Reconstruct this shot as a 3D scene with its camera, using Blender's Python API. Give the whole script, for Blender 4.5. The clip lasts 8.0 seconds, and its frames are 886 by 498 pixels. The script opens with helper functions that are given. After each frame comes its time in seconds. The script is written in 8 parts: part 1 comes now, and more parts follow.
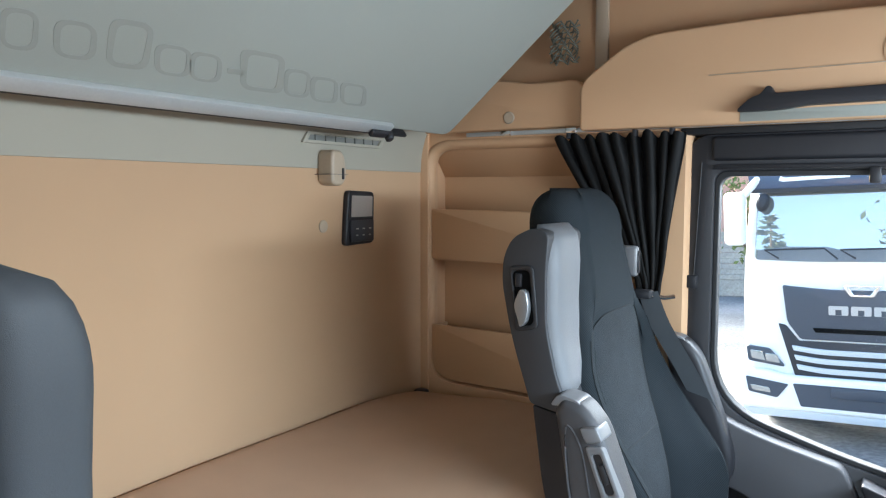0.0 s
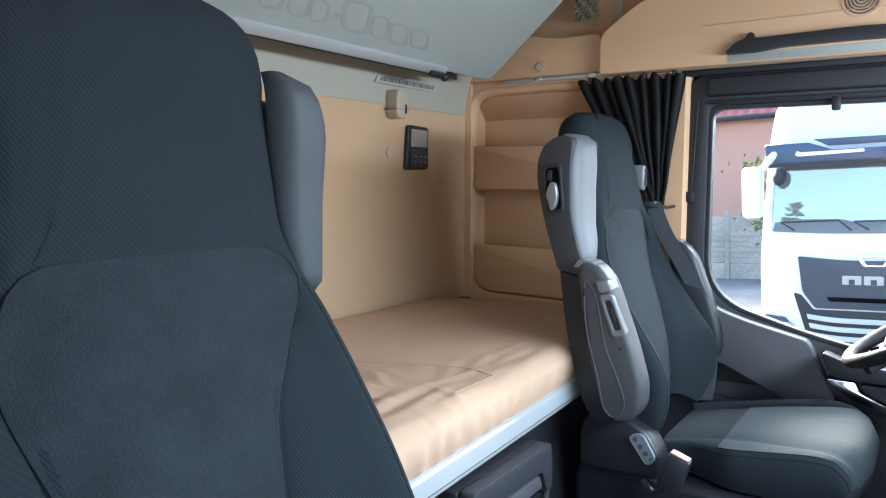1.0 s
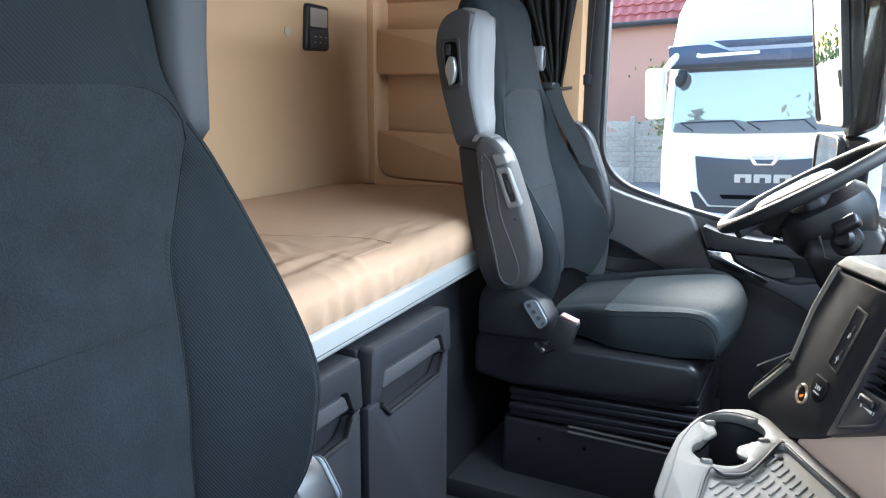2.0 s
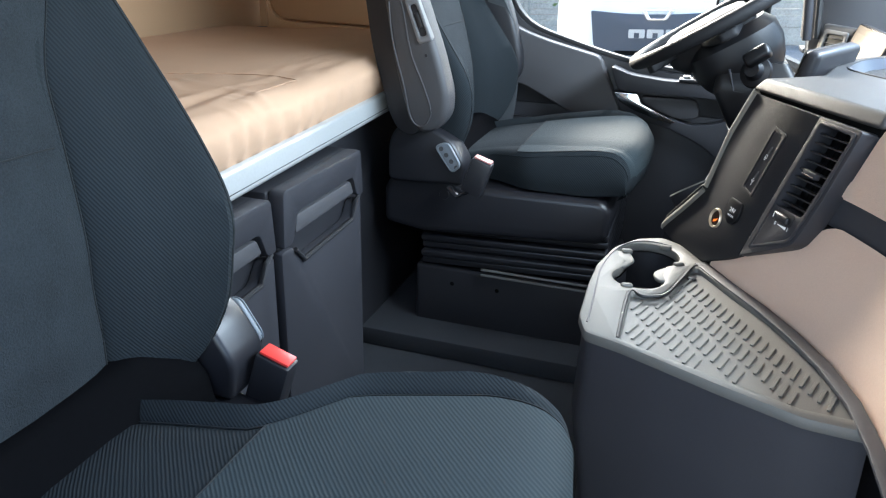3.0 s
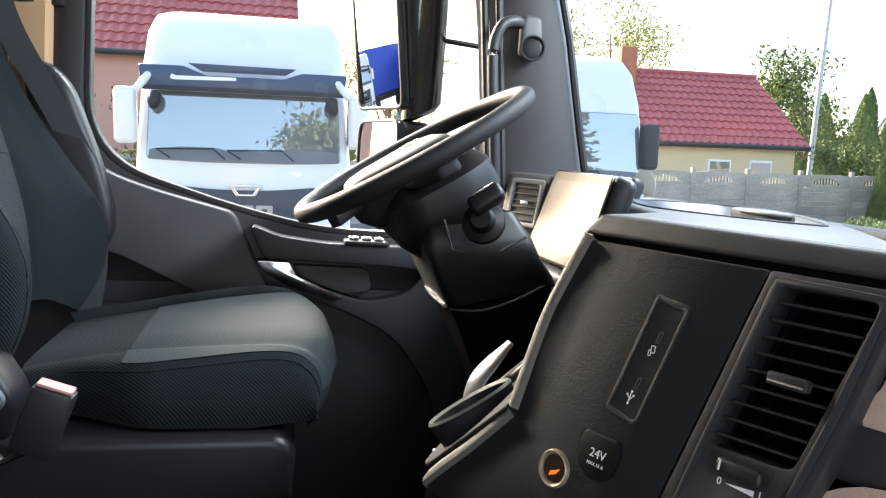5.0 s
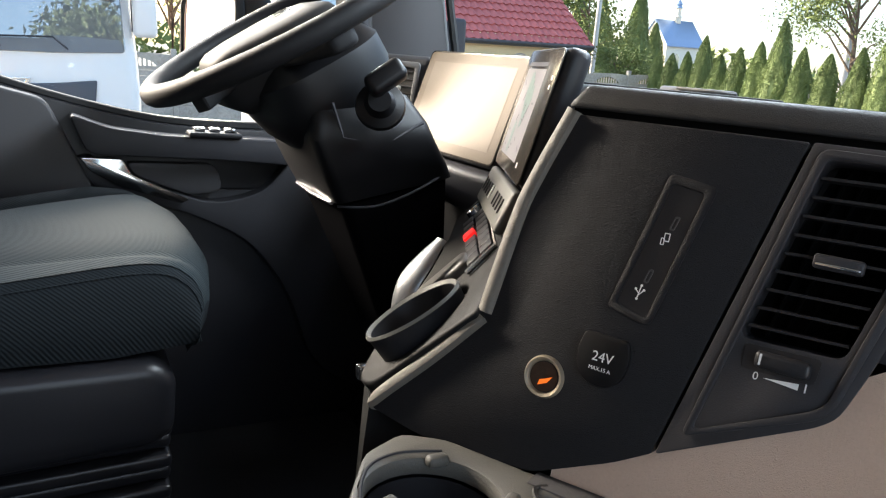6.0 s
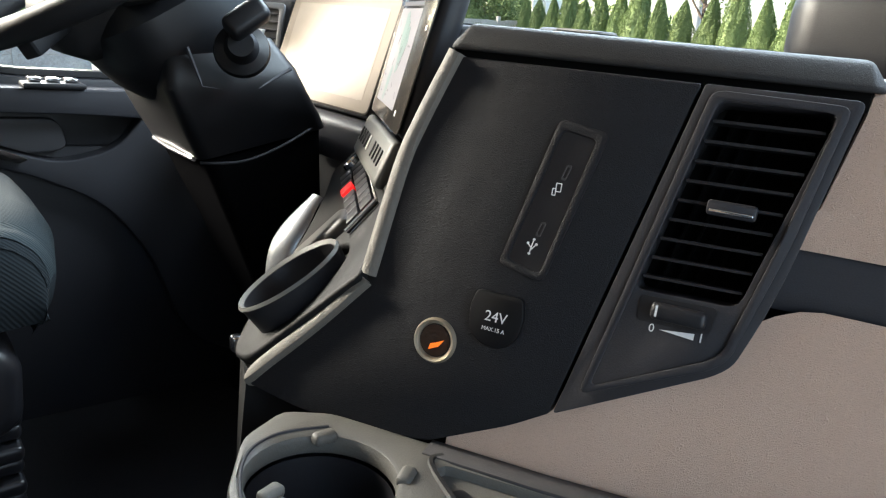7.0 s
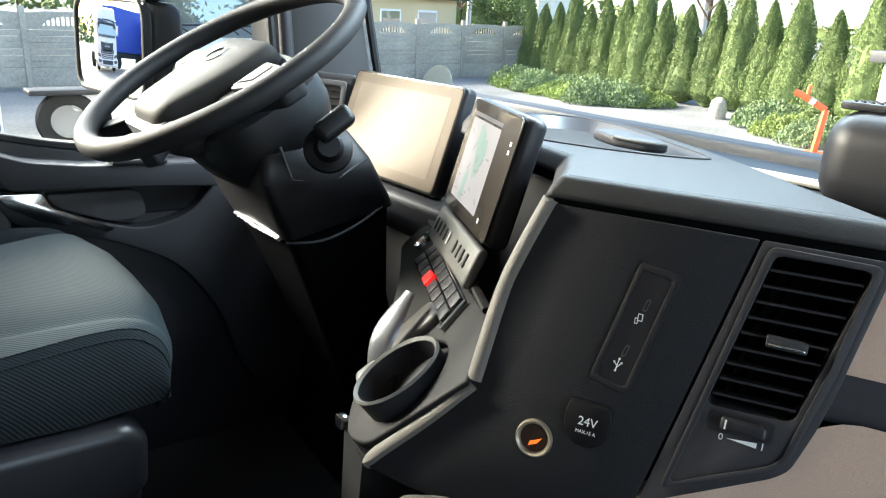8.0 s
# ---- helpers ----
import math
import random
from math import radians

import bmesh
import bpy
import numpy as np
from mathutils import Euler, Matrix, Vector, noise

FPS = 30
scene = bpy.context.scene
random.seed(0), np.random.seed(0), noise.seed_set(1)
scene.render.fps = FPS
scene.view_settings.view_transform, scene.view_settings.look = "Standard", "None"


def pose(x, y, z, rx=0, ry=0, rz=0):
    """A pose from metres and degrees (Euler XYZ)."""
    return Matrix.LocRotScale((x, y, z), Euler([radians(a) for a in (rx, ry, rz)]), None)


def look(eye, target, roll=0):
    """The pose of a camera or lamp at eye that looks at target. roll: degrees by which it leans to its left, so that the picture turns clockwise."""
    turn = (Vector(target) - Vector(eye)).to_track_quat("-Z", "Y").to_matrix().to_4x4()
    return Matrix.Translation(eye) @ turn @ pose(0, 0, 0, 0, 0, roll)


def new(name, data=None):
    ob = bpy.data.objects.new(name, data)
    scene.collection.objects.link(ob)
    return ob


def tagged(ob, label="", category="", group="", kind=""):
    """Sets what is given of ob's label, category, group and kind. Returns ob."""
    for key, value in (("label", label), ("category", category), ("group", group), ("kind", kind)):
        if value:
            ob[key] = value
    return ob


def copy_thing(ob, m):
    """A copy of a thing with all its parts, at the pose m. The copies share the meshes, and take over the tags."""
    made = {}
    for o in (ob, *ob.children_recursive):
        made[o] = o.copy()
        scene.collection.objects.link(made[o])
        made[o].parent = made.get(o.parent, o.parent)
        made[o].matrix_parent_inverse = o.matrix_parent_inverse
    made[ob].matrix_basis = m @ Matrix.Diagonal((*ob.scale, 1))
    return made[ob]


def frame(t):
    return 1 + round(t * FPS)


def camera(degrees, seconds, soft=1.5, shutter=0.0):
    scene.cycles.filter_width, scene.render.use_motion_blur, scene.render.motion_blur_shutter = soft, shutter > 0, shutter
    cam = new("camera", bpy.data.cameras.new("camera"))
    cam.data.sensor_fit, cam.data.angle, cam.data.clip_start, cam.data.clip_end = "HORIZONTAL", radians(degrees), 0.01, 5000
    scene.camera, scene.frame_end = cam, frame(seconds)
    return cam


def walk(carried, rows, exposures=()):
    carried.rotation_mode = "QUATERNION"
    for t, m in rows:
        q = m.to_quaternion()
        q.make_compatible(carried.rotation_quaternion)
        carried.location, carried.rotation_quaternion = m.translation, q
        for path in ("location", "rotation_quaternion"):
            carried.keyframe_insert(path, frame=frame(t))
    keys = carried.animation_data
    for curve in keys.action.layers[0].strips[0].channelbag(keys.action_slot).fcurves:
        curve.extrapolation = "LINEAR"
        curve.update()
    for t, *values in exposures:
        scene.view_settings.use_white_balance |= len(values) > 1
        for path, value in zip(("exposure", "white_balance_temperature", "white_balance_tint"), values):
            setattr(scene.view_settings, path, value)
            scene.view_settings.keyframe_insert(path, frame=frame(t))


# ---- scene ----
cam = camera(61.9, 8.0, 1.2)
PATH = [
    (0, (-0.002, -0.014, 1.414), (-1.058, 1.677, 1.26), 0.1),
    (0.5, (0.083, -0.271, 1.313), (-0.99, 1.409, 1.157), 0.2),
    (0.8, (0.153, -0.377, 1.29), (-0.952, 1.281, 1.114), 0.1),
    (1, (0.193, -0.449, 1.228), (-0.914, 1.207, 1.047), 0.2),
    (1.5, (0.235, -0.475, 1.188), (-0.816, 1.208, 0.942), 0.3),
    (2, (0.244, -0.468, 1.148), (-0.643, 1.274, 0.725), 0.5),
    (2.2, (0.236, -0.471, 1.124), (-0.571, 1.286, 0.613), 0.7),
    (3.3, (0.161, -0.391, 1.072), (-0.326, 1.381, 0.284), 2.1),
    (3.5, (0.14, -0.264, 1.074), (-0.263, 1.547, 0.328), 2.9),
    (4, (0.111, -0.014, 1.083), (-0.052, 1.924, 0.617), 3.9),
    (4.5, (0.038, 0.151, 0.964), (0.145, 2.131, 0.703), 4.2),
    (4.7, (0.027, 0.198, 0.937), (0.269, 2.169, 0.696), 4.3),
    (5.8, (-0.133, 0.39, 0.894), (0.751, 2.14, 0.498), 5.4),
    (6, (-0.109, 0.423, 0.878), (0.841, 2.12, 0.412), 5.5),
    (6.5, (-0.083, 0.453, 0.871), (1.029, 2.021, 0.318), 5.8),
    (7, (-0.084, 0.467, 0.872), (1.13, 1.952, 0.305), 5.6),
    (7.5, (-0.125, 0.469, 0.924), (1.095, 1.943, 0.342), 4.9),
    (8, (-0.21, 0.46, 0.998), (0.989, 1.958, 0.435), 4.8),
]
walk(cam, [(t, look(eye, target, roll)) for t, eye, target, roll in PATH], [(0, 2.83, 6050, 9), (0.8, 2.83, 5800, 9), (1.5, 2.85, 5950, 9), (2.2, 2.85, 6000, 9), (3.5, 2.83, 6250, 10), (4.5, 2.52, 6600, 12), (5.8, 2.1, 6600, 12), (6.5, 2.08, 6450, 10), (7.0, 2.38, 6250, 8), (7.5, 2.50, 6250, 6), (8, 2.44, 6200, 4)])

# ---- light ----
SUN_TURN, SUN_HIGH = -33.0, 24.0
world = bpy.data.worlds.new("sky")
scene.world = world
world.use_nodes = True
wn = world.node_tree
wn.nodes.clear()
sky = wn.nodes.new("ShaderNodeTexSky")
sky.sky_type, sky.sun_disc = "NISHITA", False
sky.sun_elevation, sky.sun_rotation = radians(SUN_HIGH), radians(SUN_TURN)
sky.air_density, sky.dust_density, sky.ozone_density = 1.0, 3.0, 1.0
wbg, wout = wn.nodes.new("ShaderNodeBackground"), wn.nodes.new("ShaderNodeOutputWorld")
wbg.inputs["Strength"].default_value = 0.15
wn.links.new(sky.outputs[0], wbg.inputs[0])
wn.links.new(wbg.outputs[0], wout.inputs[0])
sun = new("sun", bpy.data.lights.new("sun", "SUN"))
sun.data.energy, sun.data.angle, sun.data.color = 4.2, radians(24), (1.0, 0.91, 0.78)
az = radians(SUN_TURN)
toward = Vector((math.sin(az) * math.cos(radians(SUN_HIGH)), math.cos(az) * math.cos(radians(SUN_HIGH)), math.sin(radians(SUN_HIGH))))
sun.matrix_world = look(toward * 50, (0, 0, 0))
# daylight of the open passenger doorway
day = new("doorway_daylight", bpy.data.lights.new("doorway_daylight", "AREA"))
day.data.shape, day.data.size, day.data.size_y, day.data.energy, day.data.color = "RECTANGLE", 0.6, 1.3, 0.66, (0.82, 0.91, 1.0)
day.data.spread = radians(110)
day.matrix_world = look((0.12, -0.58, 0.90), (0.12, 0.30, 0.66))
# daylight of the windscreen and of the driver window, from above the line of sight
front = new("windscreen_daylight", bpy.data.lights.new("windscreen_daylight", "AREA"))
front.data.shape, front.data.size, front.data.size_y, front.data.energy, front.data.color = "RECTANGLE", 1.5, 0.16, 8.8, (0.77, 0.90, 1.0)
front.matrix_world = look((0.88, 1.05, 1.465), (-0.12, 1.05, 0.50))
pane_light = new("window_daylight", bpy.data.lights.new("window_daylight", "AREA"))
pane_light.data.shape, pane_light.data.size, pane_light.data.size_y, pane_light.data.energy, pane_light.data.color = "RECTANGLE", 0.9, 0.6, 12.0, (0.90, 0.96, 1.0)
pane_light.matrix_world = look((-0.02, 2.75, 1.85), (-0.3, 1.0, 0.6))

# ---- materials ----
def mat(name, colour, rough=0.6, metal=0.0, vary=0.12, fine=120.0, broad=3.0, bump=0.15, grain="noise", spec=0.5, coat=0.0, per_object=0.0, clear=False):
    m = bpy.data.materials.new(name)
    m.use_nodes = True
    nt = m.node_tree
    bs = nt.nodes["Principled BSDF"]
    tc = nt.nodes.new("ShaderNodeTexCoord")

    def tex(scale, detail=4.0):
        n = nt.nodes.new("ShaderNodeTexNoise")
        n.inputs["Scale"].default_value, n.inputs["Detail"].default_value = scale, detail
        nt.links.new(tc.outputs["Object"], n.inputs["Vector"])
        return n

    n1, n2 = tex(fine), tex(broad, 6.0)
    add = nt.nodes.new("ShaderNodeMath")
    add.operation = "ADD"
    nt.links.new(n1.outputs["Fac"], add.inputs[0])
    nt.links.new(n2.outputs["Fac"], add.inputs[1])
    ramp = nt.nodes.new("ShaderNodeMapRange")
    ramp.inputs["From Min"].default_value, ramp.inputs["From Max"].default_value = 0.6, 1.4
    ramp.inputs["To Min"].default_value, ramp.inputs["To Max"].default_value = 1.0 - vary, 1.0 + vary
    nt.links.new(add.outputs[0], ramp.inputs["Value"])
    mul = nt.nodes.new("ShaderNodeVectorMath")
    mul.operation = "SCALE"
    mul.inputs[0].default_value = colour
    last = ramp.outputs[0]
    if per_object:
        oi = nt.nodes.new("ShaderNodeObjectInfo")
        r2 = nt.nodes.new("ShaderNodeMapRange")
        r2.inputs["To Min"].default_value, r2.inputs["To Max"].default_value = 1 - per_object, 1 + per_object
        nt.links.new(oi.outputs["Random"], r2.inputs["Value"])
        mm = nt.nodes.new("ShaderNodeMath")
        mm.operation = "MULTIPLY"
        nt.links.new(last, mm.inputs[0])
        nt.links.new(r2.outputs[0], mm.inputs[1])
        last = mm.outputs[0]
    nt.links.new(last, mul.inputs["Scale"])
    nt.links.new(mul.outputs[0], bs.inputs["Base Color"])
    rr = nt.nodes.new("ShaderNodeMapRange")
    rr.inputs["To Min"].default_value, rr.inputs["To Max"].default_value = max(0.02, rough - 0.08), min(1.0, rough + 0.08)
    nt.links.new(n2.outputs["Fac"], rr.inputs["Value"])
    if clear:
        bs.inputs["Roughness"].default_value = 0.0
    else:
        nt.links.new(rr.outputs[0], bs.inputs["Roughness"])
    bs.inputs["Metallic"].default_value = metal
    bs.inputs["Specular IOR Level"].default_value = spec
    bs.inputs["Coat Weight"].default_value = coat
    if bump:
        b = nt.nodes.new("ShaderNodeBump")
        b.inputs["Strength"].default_value, b.inputs["Distance"].default_value = bump, 0.002
        if grain == "leather":
            v = nt.nodes.new("ShaderNodeTexVoronoi")
            v.feature = "DISTANCE_TO_EDGE"
            v.inputs["Scale"].default_value = 420.0
            wob = tex(60.0)
            mixv = nt.nodes.new("ShaderNodeMix")
            mixv.data_type = "VECTOR"
            mixv.inputs["Factor"].default_value = 0.05
            nt.links.new(tc.outputs["Object"], mixv.inputs[4])
            nt.links.new(wob.outputs["Color"], mixv.inputs[5])
            nt.links.new(mixv.outputs[1], v.inputs["Vector"])
            nt.links.new(v.outputs["Distance"], b.inputs["Height"])
            b.inputs["Distance"].default_value = 0.004
        elif grain == "ribs":
            w = nt.nodes.new("ShaderNodeTexWave")
            w.wave_type, w.bands_direction = "BANDS", "DIAGONAL"
            w.inputs["Scale"].default_value, w.inputs["Distortion"].default_value = 100.0, 0.8
            nt.links.new(tc.outputs["Object"], w.inputs["Vector"])
            nt.links.new(w.outputs["Fac"], b.inputs["Height"])
            dark = nt.nodes.new("ShaderNodeMapRange")
            dark.inputs["To Min"].default_value, dark.inputs["To Max"].default_value = 0.86, 1.14
            nt.links.new(w.outputs["Fac"], dark.inputs["Value"])
            m2 = nt.nodes.new("ShaderNodeVectorMath")
            m2.operation = "SCALE"
            nt.links.new(mul.outputs[0], m2.inputs[0])
            nt.links.new(dark.outputs[0], m2.inputs["Scale"])
            nt.links.new(m2.outputs[0], bs.inputs["Base Color"])
        else:
            nt.links.new(n1.outputs["Fac"], b.inputs["Height"])
        nt.links.new(b.outputs[0], bs.inputs["Normal"])
    return m


def glass_mat(name, tint=(0.96, 0.98, 0.97), shine=0.03, gloss=0.22):
    m = bpy.data.materials.new(name)
    m.use_nodes = True
    nt = m.node_tree
    nt.nodes.clear()
    out, mix = nt.nodes.new("ShaderNodeOutputMaterial"), nt.nodes.new("ShaderNodeMixShader")
    tr, gl = nt.nodes.new("ShaderNodeBsdfTransparent"), nt.nodes.new("ShaderNodeBsdfGlossy")
    lw = nt.nodes.new("ShaderNodeFresnel")
    lw.inputs["IOR"].default_value = 1.25
    tr.inputs[0].default_value, gl.inputs["Roughness"].default_value = (*tint, 1), shine
    low = nt.nodes.new("ShaderNodeMath")
    low.operation = "MULTIPLY"
    low.inputs[1].default_value = gloss
    nt.links.new(lw.outputs[0], low.inputs[0])
    nt.links.new(low.outputs[0], mix.inputs[0])
    nt.links.new(tr.outputs[0], mix.inputs[1])
    nt.links.new(gl.outputs[0], mix.inputs[2])
    nt.links.new(mix.outputs[0], out.inputs[0])
    return m


def glow_mat(name, colour, strength):
    m = mat(name, colour, 0.4, bump=0, vary=0.02)
    bs = m.node_tree.nodes["Principled BSDF"]
    bs.inputs["Emission Color"].default_value = (*colour, 1)
    bs.inputs["Emission Strength"].default_value = strength
    return m


BEIGE = mat("beige_plastic", (0.53, 0.325, 0.18), 0.62, fine=600, broad=4, vary=0.05, bump=0.06)
BEIGE_FABRIC = mat("beige_wall_fabric", (0.48, 0.305, 0.175), 0.85, fine=900, broad=3, vary=0.06, bump=0.2)
GREYGREEN = mat("grey_green_lining", (0.31, 0.322, 0.285), 0.75, fine=700, broad=4, vary=0.05, bump=0.12)
# wall beige with the shade under the upper bunk mixed into its colour
SHADEDLINING = mat("shaded_beige_lining", (0.345, 0.315, 0.25), 0.75, fine=900, broad=3, vary=0.05, bump=0.15)
LETTER = mat("lettering_grey", (0.265, 0.272, 0.238), 0.7, vary=0.04, bump=0)
SHEET = mat("beige_sheet", (0.50, 0.32, 0.205), 0.9, fine=1400, broad=9, vary=0.06, bump=0.25)
RAIL = mat("painted_rail_grey", (0.45, 0.46, 0.45), 0.38, metal=0.3, vary=0.06, fine=200, bump=0.03)
DARK = mat("dark_plastic", (0.032, 0.032, 0.037), 0.5, fine=900, broad=5, vary=0.15, bump=0.12, spec=0.35)
DARKER = mat("black_plastic", (0.020, 0.020, 0.023), 0.42, fine=800, broad=5, vary=0.15, bump=0.06, spec=0.35)
DOORGREY = mat("door_grey_plastic", (0.062, 0.061, 0.065), 0.55, fine=900, broad=4, vary=0.1, bump=0.15, spec=0.35)
FRAMEGREY = mat("window_frame_grey", (0.018, 0.018, 0.021), 0.5, fine=900, broad=4, vary=0.1, bump=0.12)
MIDGREY = mat("mid_grey_plastic", (0.021, 0.0205, 0.022), 0.5, fine=900, broad=4, vary=0.08, bump=0.12, spec=0.35)
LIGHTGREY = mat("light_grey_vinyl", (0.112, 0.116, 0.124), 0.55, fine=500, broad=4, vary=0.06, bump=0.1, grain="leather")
ARMGREY = mat("armrest_grey_plastic", (0.050, 0.049, 0.052), 0.5, fine=900, broad=4, vary=0.08, bump=0.15, spec=0.35)
PALEGREY = mat("pale_grey_plastic", (0.15, 0.15, 0.155), 0.35, fine=700, broad=5, vary=0.06, bump=0.05)
KEYGREY = mat("pale_key_grey", (0.15, 0.17, 0.19), 0.45, fine=700, vary=0.06, bump=0.05)
PANBLACK = mat("satin_black_plastic", (0.015, 0.015, 0.018), 0.36, fine=700, broad=6, vary=0.15, bump=0.06, spec=0.45)
# the light grey pad vinyl again, darkened for the dimmer passenger side
SHADEDPAD = mat("grey_vinyl", (0.048, 0.051, 0.055), 0.6, fine=500, broad=4, vary=0.06, bump=0.1, grain="leather", spec=0.25)
BELTGREY = mat("belt_webbing", (0.075, 0.082, 0.09), 0.7, fine=1500, broad=8, vary=0.1, bump=0.3, spec=0.2)
STITCH = mat("seam_thread", (0.007, 0.009, 0.010), 0.95, vary=0.1, bump=0)
FABRIC = mat("seat_fabric", (0.0165, 0.0205, 0.0235), 0.92, fine=1500, broad=8, vary=0.15, bump=0.3, grain="ribs", spec=0.12)
RIBFABRIC = mat("ribbed_seat_fabric", (0.025, 0.034, 0.038), 0.9, fine=1500, broad=8, vary=0.15, bump=0.25, grain="ribs", spec=0.2)
CLOTH = mat("plain_seat_cloth", (0.0188, 0.0228, 0.0260), 0.9, fine=420, broad=16, vary=0.42, bump=0.9, spec=0.18)
CURTAIN = mat("curtain_cloth", (0.0055, 0.0053, 0.0052), 0.6, fine=900, broad=10, vary=0.2, bump=0.12, spec=0.14)
LEATHER = mat("black_grained_panel", (0.017, 0.017, 0.0195), 0.58, fine=400, broad=5, vary=0.08, bump=0.3, grain="leather", spec=0.2)
VINYL = mat("shoulder_vinyl", (0.034, 0.034, 0.037), 0.55, fine=500, broad=4, vary=0.08, bump=0.1, grain="leather", spec=0.35)
VENTGREY = mat("vent_grey", (0.17, 0.168, 0.15), 0.7, vary=0.06, bump=0.05)
TAUPE = mat("taupe_grained_panel", (0.65, 0.462, 0.352), 0.55, fine=400, broad=5, vary=0.06, bump=0.45, grain="leather")
PADTOP = mat("dash_pad", (0.024, 0.0235, 0.024), 0.55, fine=300, broad=5, vary=0.1, bump=0.22, grain="leather", spec=0.28)
SILVER = mat("brushed_silver", (0.30, 0.31, 0.32), 0.34, metal=0.7, vary=0.06, fine=300, bump=0.03)
TRIMDARK = mat("lever_bed_grey", (0.055, 0.052, 0.047), 0.45, fine=500, vary=0.08, bump=0.08)
TRAYBLUE = mat("tray_gloss", (0.030, 0.034, 0.044), 0.32, fine=600, vary=0.06, bump=0.03)
CREAMTRIM = mat("cream_trim", (0.42, 0.40, 0.34), 0.5, fine=500, vary=0.06, bump=0.1)
TRIMPAD = mat("stitched_trim", (0.16, 0.148, 0.128), 0.55, fine=300, broad=5, vary=0.1, bump=0.3, grain="leather")
BARGREY = mat("button_bar_grey", (0.13, 0.13, 0.122), 0.5, fine=700, vary=0.06, bump=0.08)
CONSOLE = mat("console_grey", (0.013, 0.013, 0.0135), 0.62, fine=900, broad=5, vary=0.1, bump=0.15, spec=0.18)
TRAYGREY = mat("tray_rubber", (0.105, 0.102, 0.092), 0.55, fine=700, broad=6, vary=0.1, bump=0.2)
CHROME = mat("chrome", (0.75, 0.75, 0.76), 0.18, metal=1.0, vary=0.03, bump=0)
BRASS = mat("nickel_ring", (0.62, 0.53, 0.40), 0.3, metal=0.7, vary=0.05, bump=0)
# matt cream that paints the warm sky's reflection on the film
FILM = mat("warm_reflection_film", (0.115, 0.088, 0.062), 0.5, vary=0.03, bump=0, spec=0.1)
AMBER = glow_mat("amber_glow", (0.9, 0.16, 0.015), 0.22)
REDGLOW = glow_mat("red_lit_button", (0.85, 0.012, 0.012), 0.25)
RED = mat("red_plastic", (0.75, 0.05, 0.04), 0.4, vary=0.05, bump=0)
PINKRED = mat("faded_red_plastic", (0.55, 0.25, 0.22), 0.35, vary=0.05, bump=0)
WHITE_INK = mat("white_print", (0.8, 0.8, 0.8), 0.5, vary=0.02, bump=0)
# near-black that paints the shade inside recesses, holes and gaps
RECESSBLACK = mat("recess_shade_black", (0.003, 0.003, 0.003), 0.9, vary=0.1, bump=0, spec=0.1)
CARPET = mat("floor_mat", (0.023, 0.025, 0.030), 0.9, fine=500, broad=6, vary=0.3, bump=0.6)
# near-black without gloss, used where a part should look shaded
SHADEBLACK = mat("shade_black", (0.004, 0.004, 0.0045), 1.0, vary=0.2, bump=0, spec=0.0)
RUBBER = mat("rubber_seal", (0.014, 0.014, 0.015), 0.6, fine=500, vary=0.15, bump=0.1)
SCREEN = mat("screen_glass", (0.045, 0.040, 0.035), 0.16, vary=0.02, bump=0, spec=0.3)
GLASS = glass_mat("window_glass")
SCREENGLASS = glass_mat("coated_windscreen_glass", gloss=0.02)
GLOSSBLACK = mat("gloss_black", (0.022, 0.020, 0.020), 0.10, vary=0.03, bump=0, spec=0.9, coat=0.6)
MIRROR = mat("mirror_glass", (0.85, 0.87, 0.88), 0.02, metal=1.0, vary=0.01, bump=0, clear=True)
HUBGREY = mat("hub_grey", (0.042, 0.041, 0.040), 0.6, fine=500, vary=0.06, bump=0.1, spec=0.12)
WHEELBLACK = mat("wheel_leather", (0.013, 0.013, 0.0145), 0.6, fine=400, broad=6, vary=0.1, bump=0.15, grain="leather", spec=0.22)
COLBLACK = mat("column_black", (0.0065, 0.0065, 0.0075), 0.42, fine=800, broad=5, vary=0.15, bump=0.05, spec=0.3)
LCD = mat("lcd_grey", (0.30, 0.26, 0.23), 0.3, vary=0.03, bump=0)
TAN_HANDLE = mat("lamp_beige", (0.40, 0.315, 0.225), 0.5, vary=0.04, bump=0.05)


# ---- shapes ----
def finish(bm, angle=38):
    bmesh.ops.remove_doubles(bm, verts=bm.verts, dist=1e-5)
    bmesh.ops.recalc_face_normals(bm, faces=bm.faces)
    lim = radians(angle)
    for f in bm.faces:
        f.smooth = True
    for e in bm.edges:
        if len(e.link_faces) == 2:
            e.smooth = e.calc_face_angle(0) < lim
    return bm


def mesh_of(name, bm, material, angle=38):
    finish(bm, angle)
    me = bpy.data.meshes.new(name)
    bm.to_mesh(me)
    bm.free()
    me.materials.append(material)
    return me


def thing(name, at, label, category, group="", kind="", turn=0.0):
    ob = new(name)
    ob.empty_display_size = 0.05
    ob.matrix_basis = pose(*at, 0, 0, turn)
    return tagged(ob, label, category, group, kind)


def part(name, bm, material, parent, label="", angle=38):
    root = parent
    while root.parent:
        root = root.parent
    bm.transform(root.matrix_basis.inverted())
    ob = new(name, mesh_of(name, bm, material, angle))
    ob.parent = parent
    if root is not parent or parent.data:
        ob.matrix_basis = Matrix()
    return tagged(ob, label)


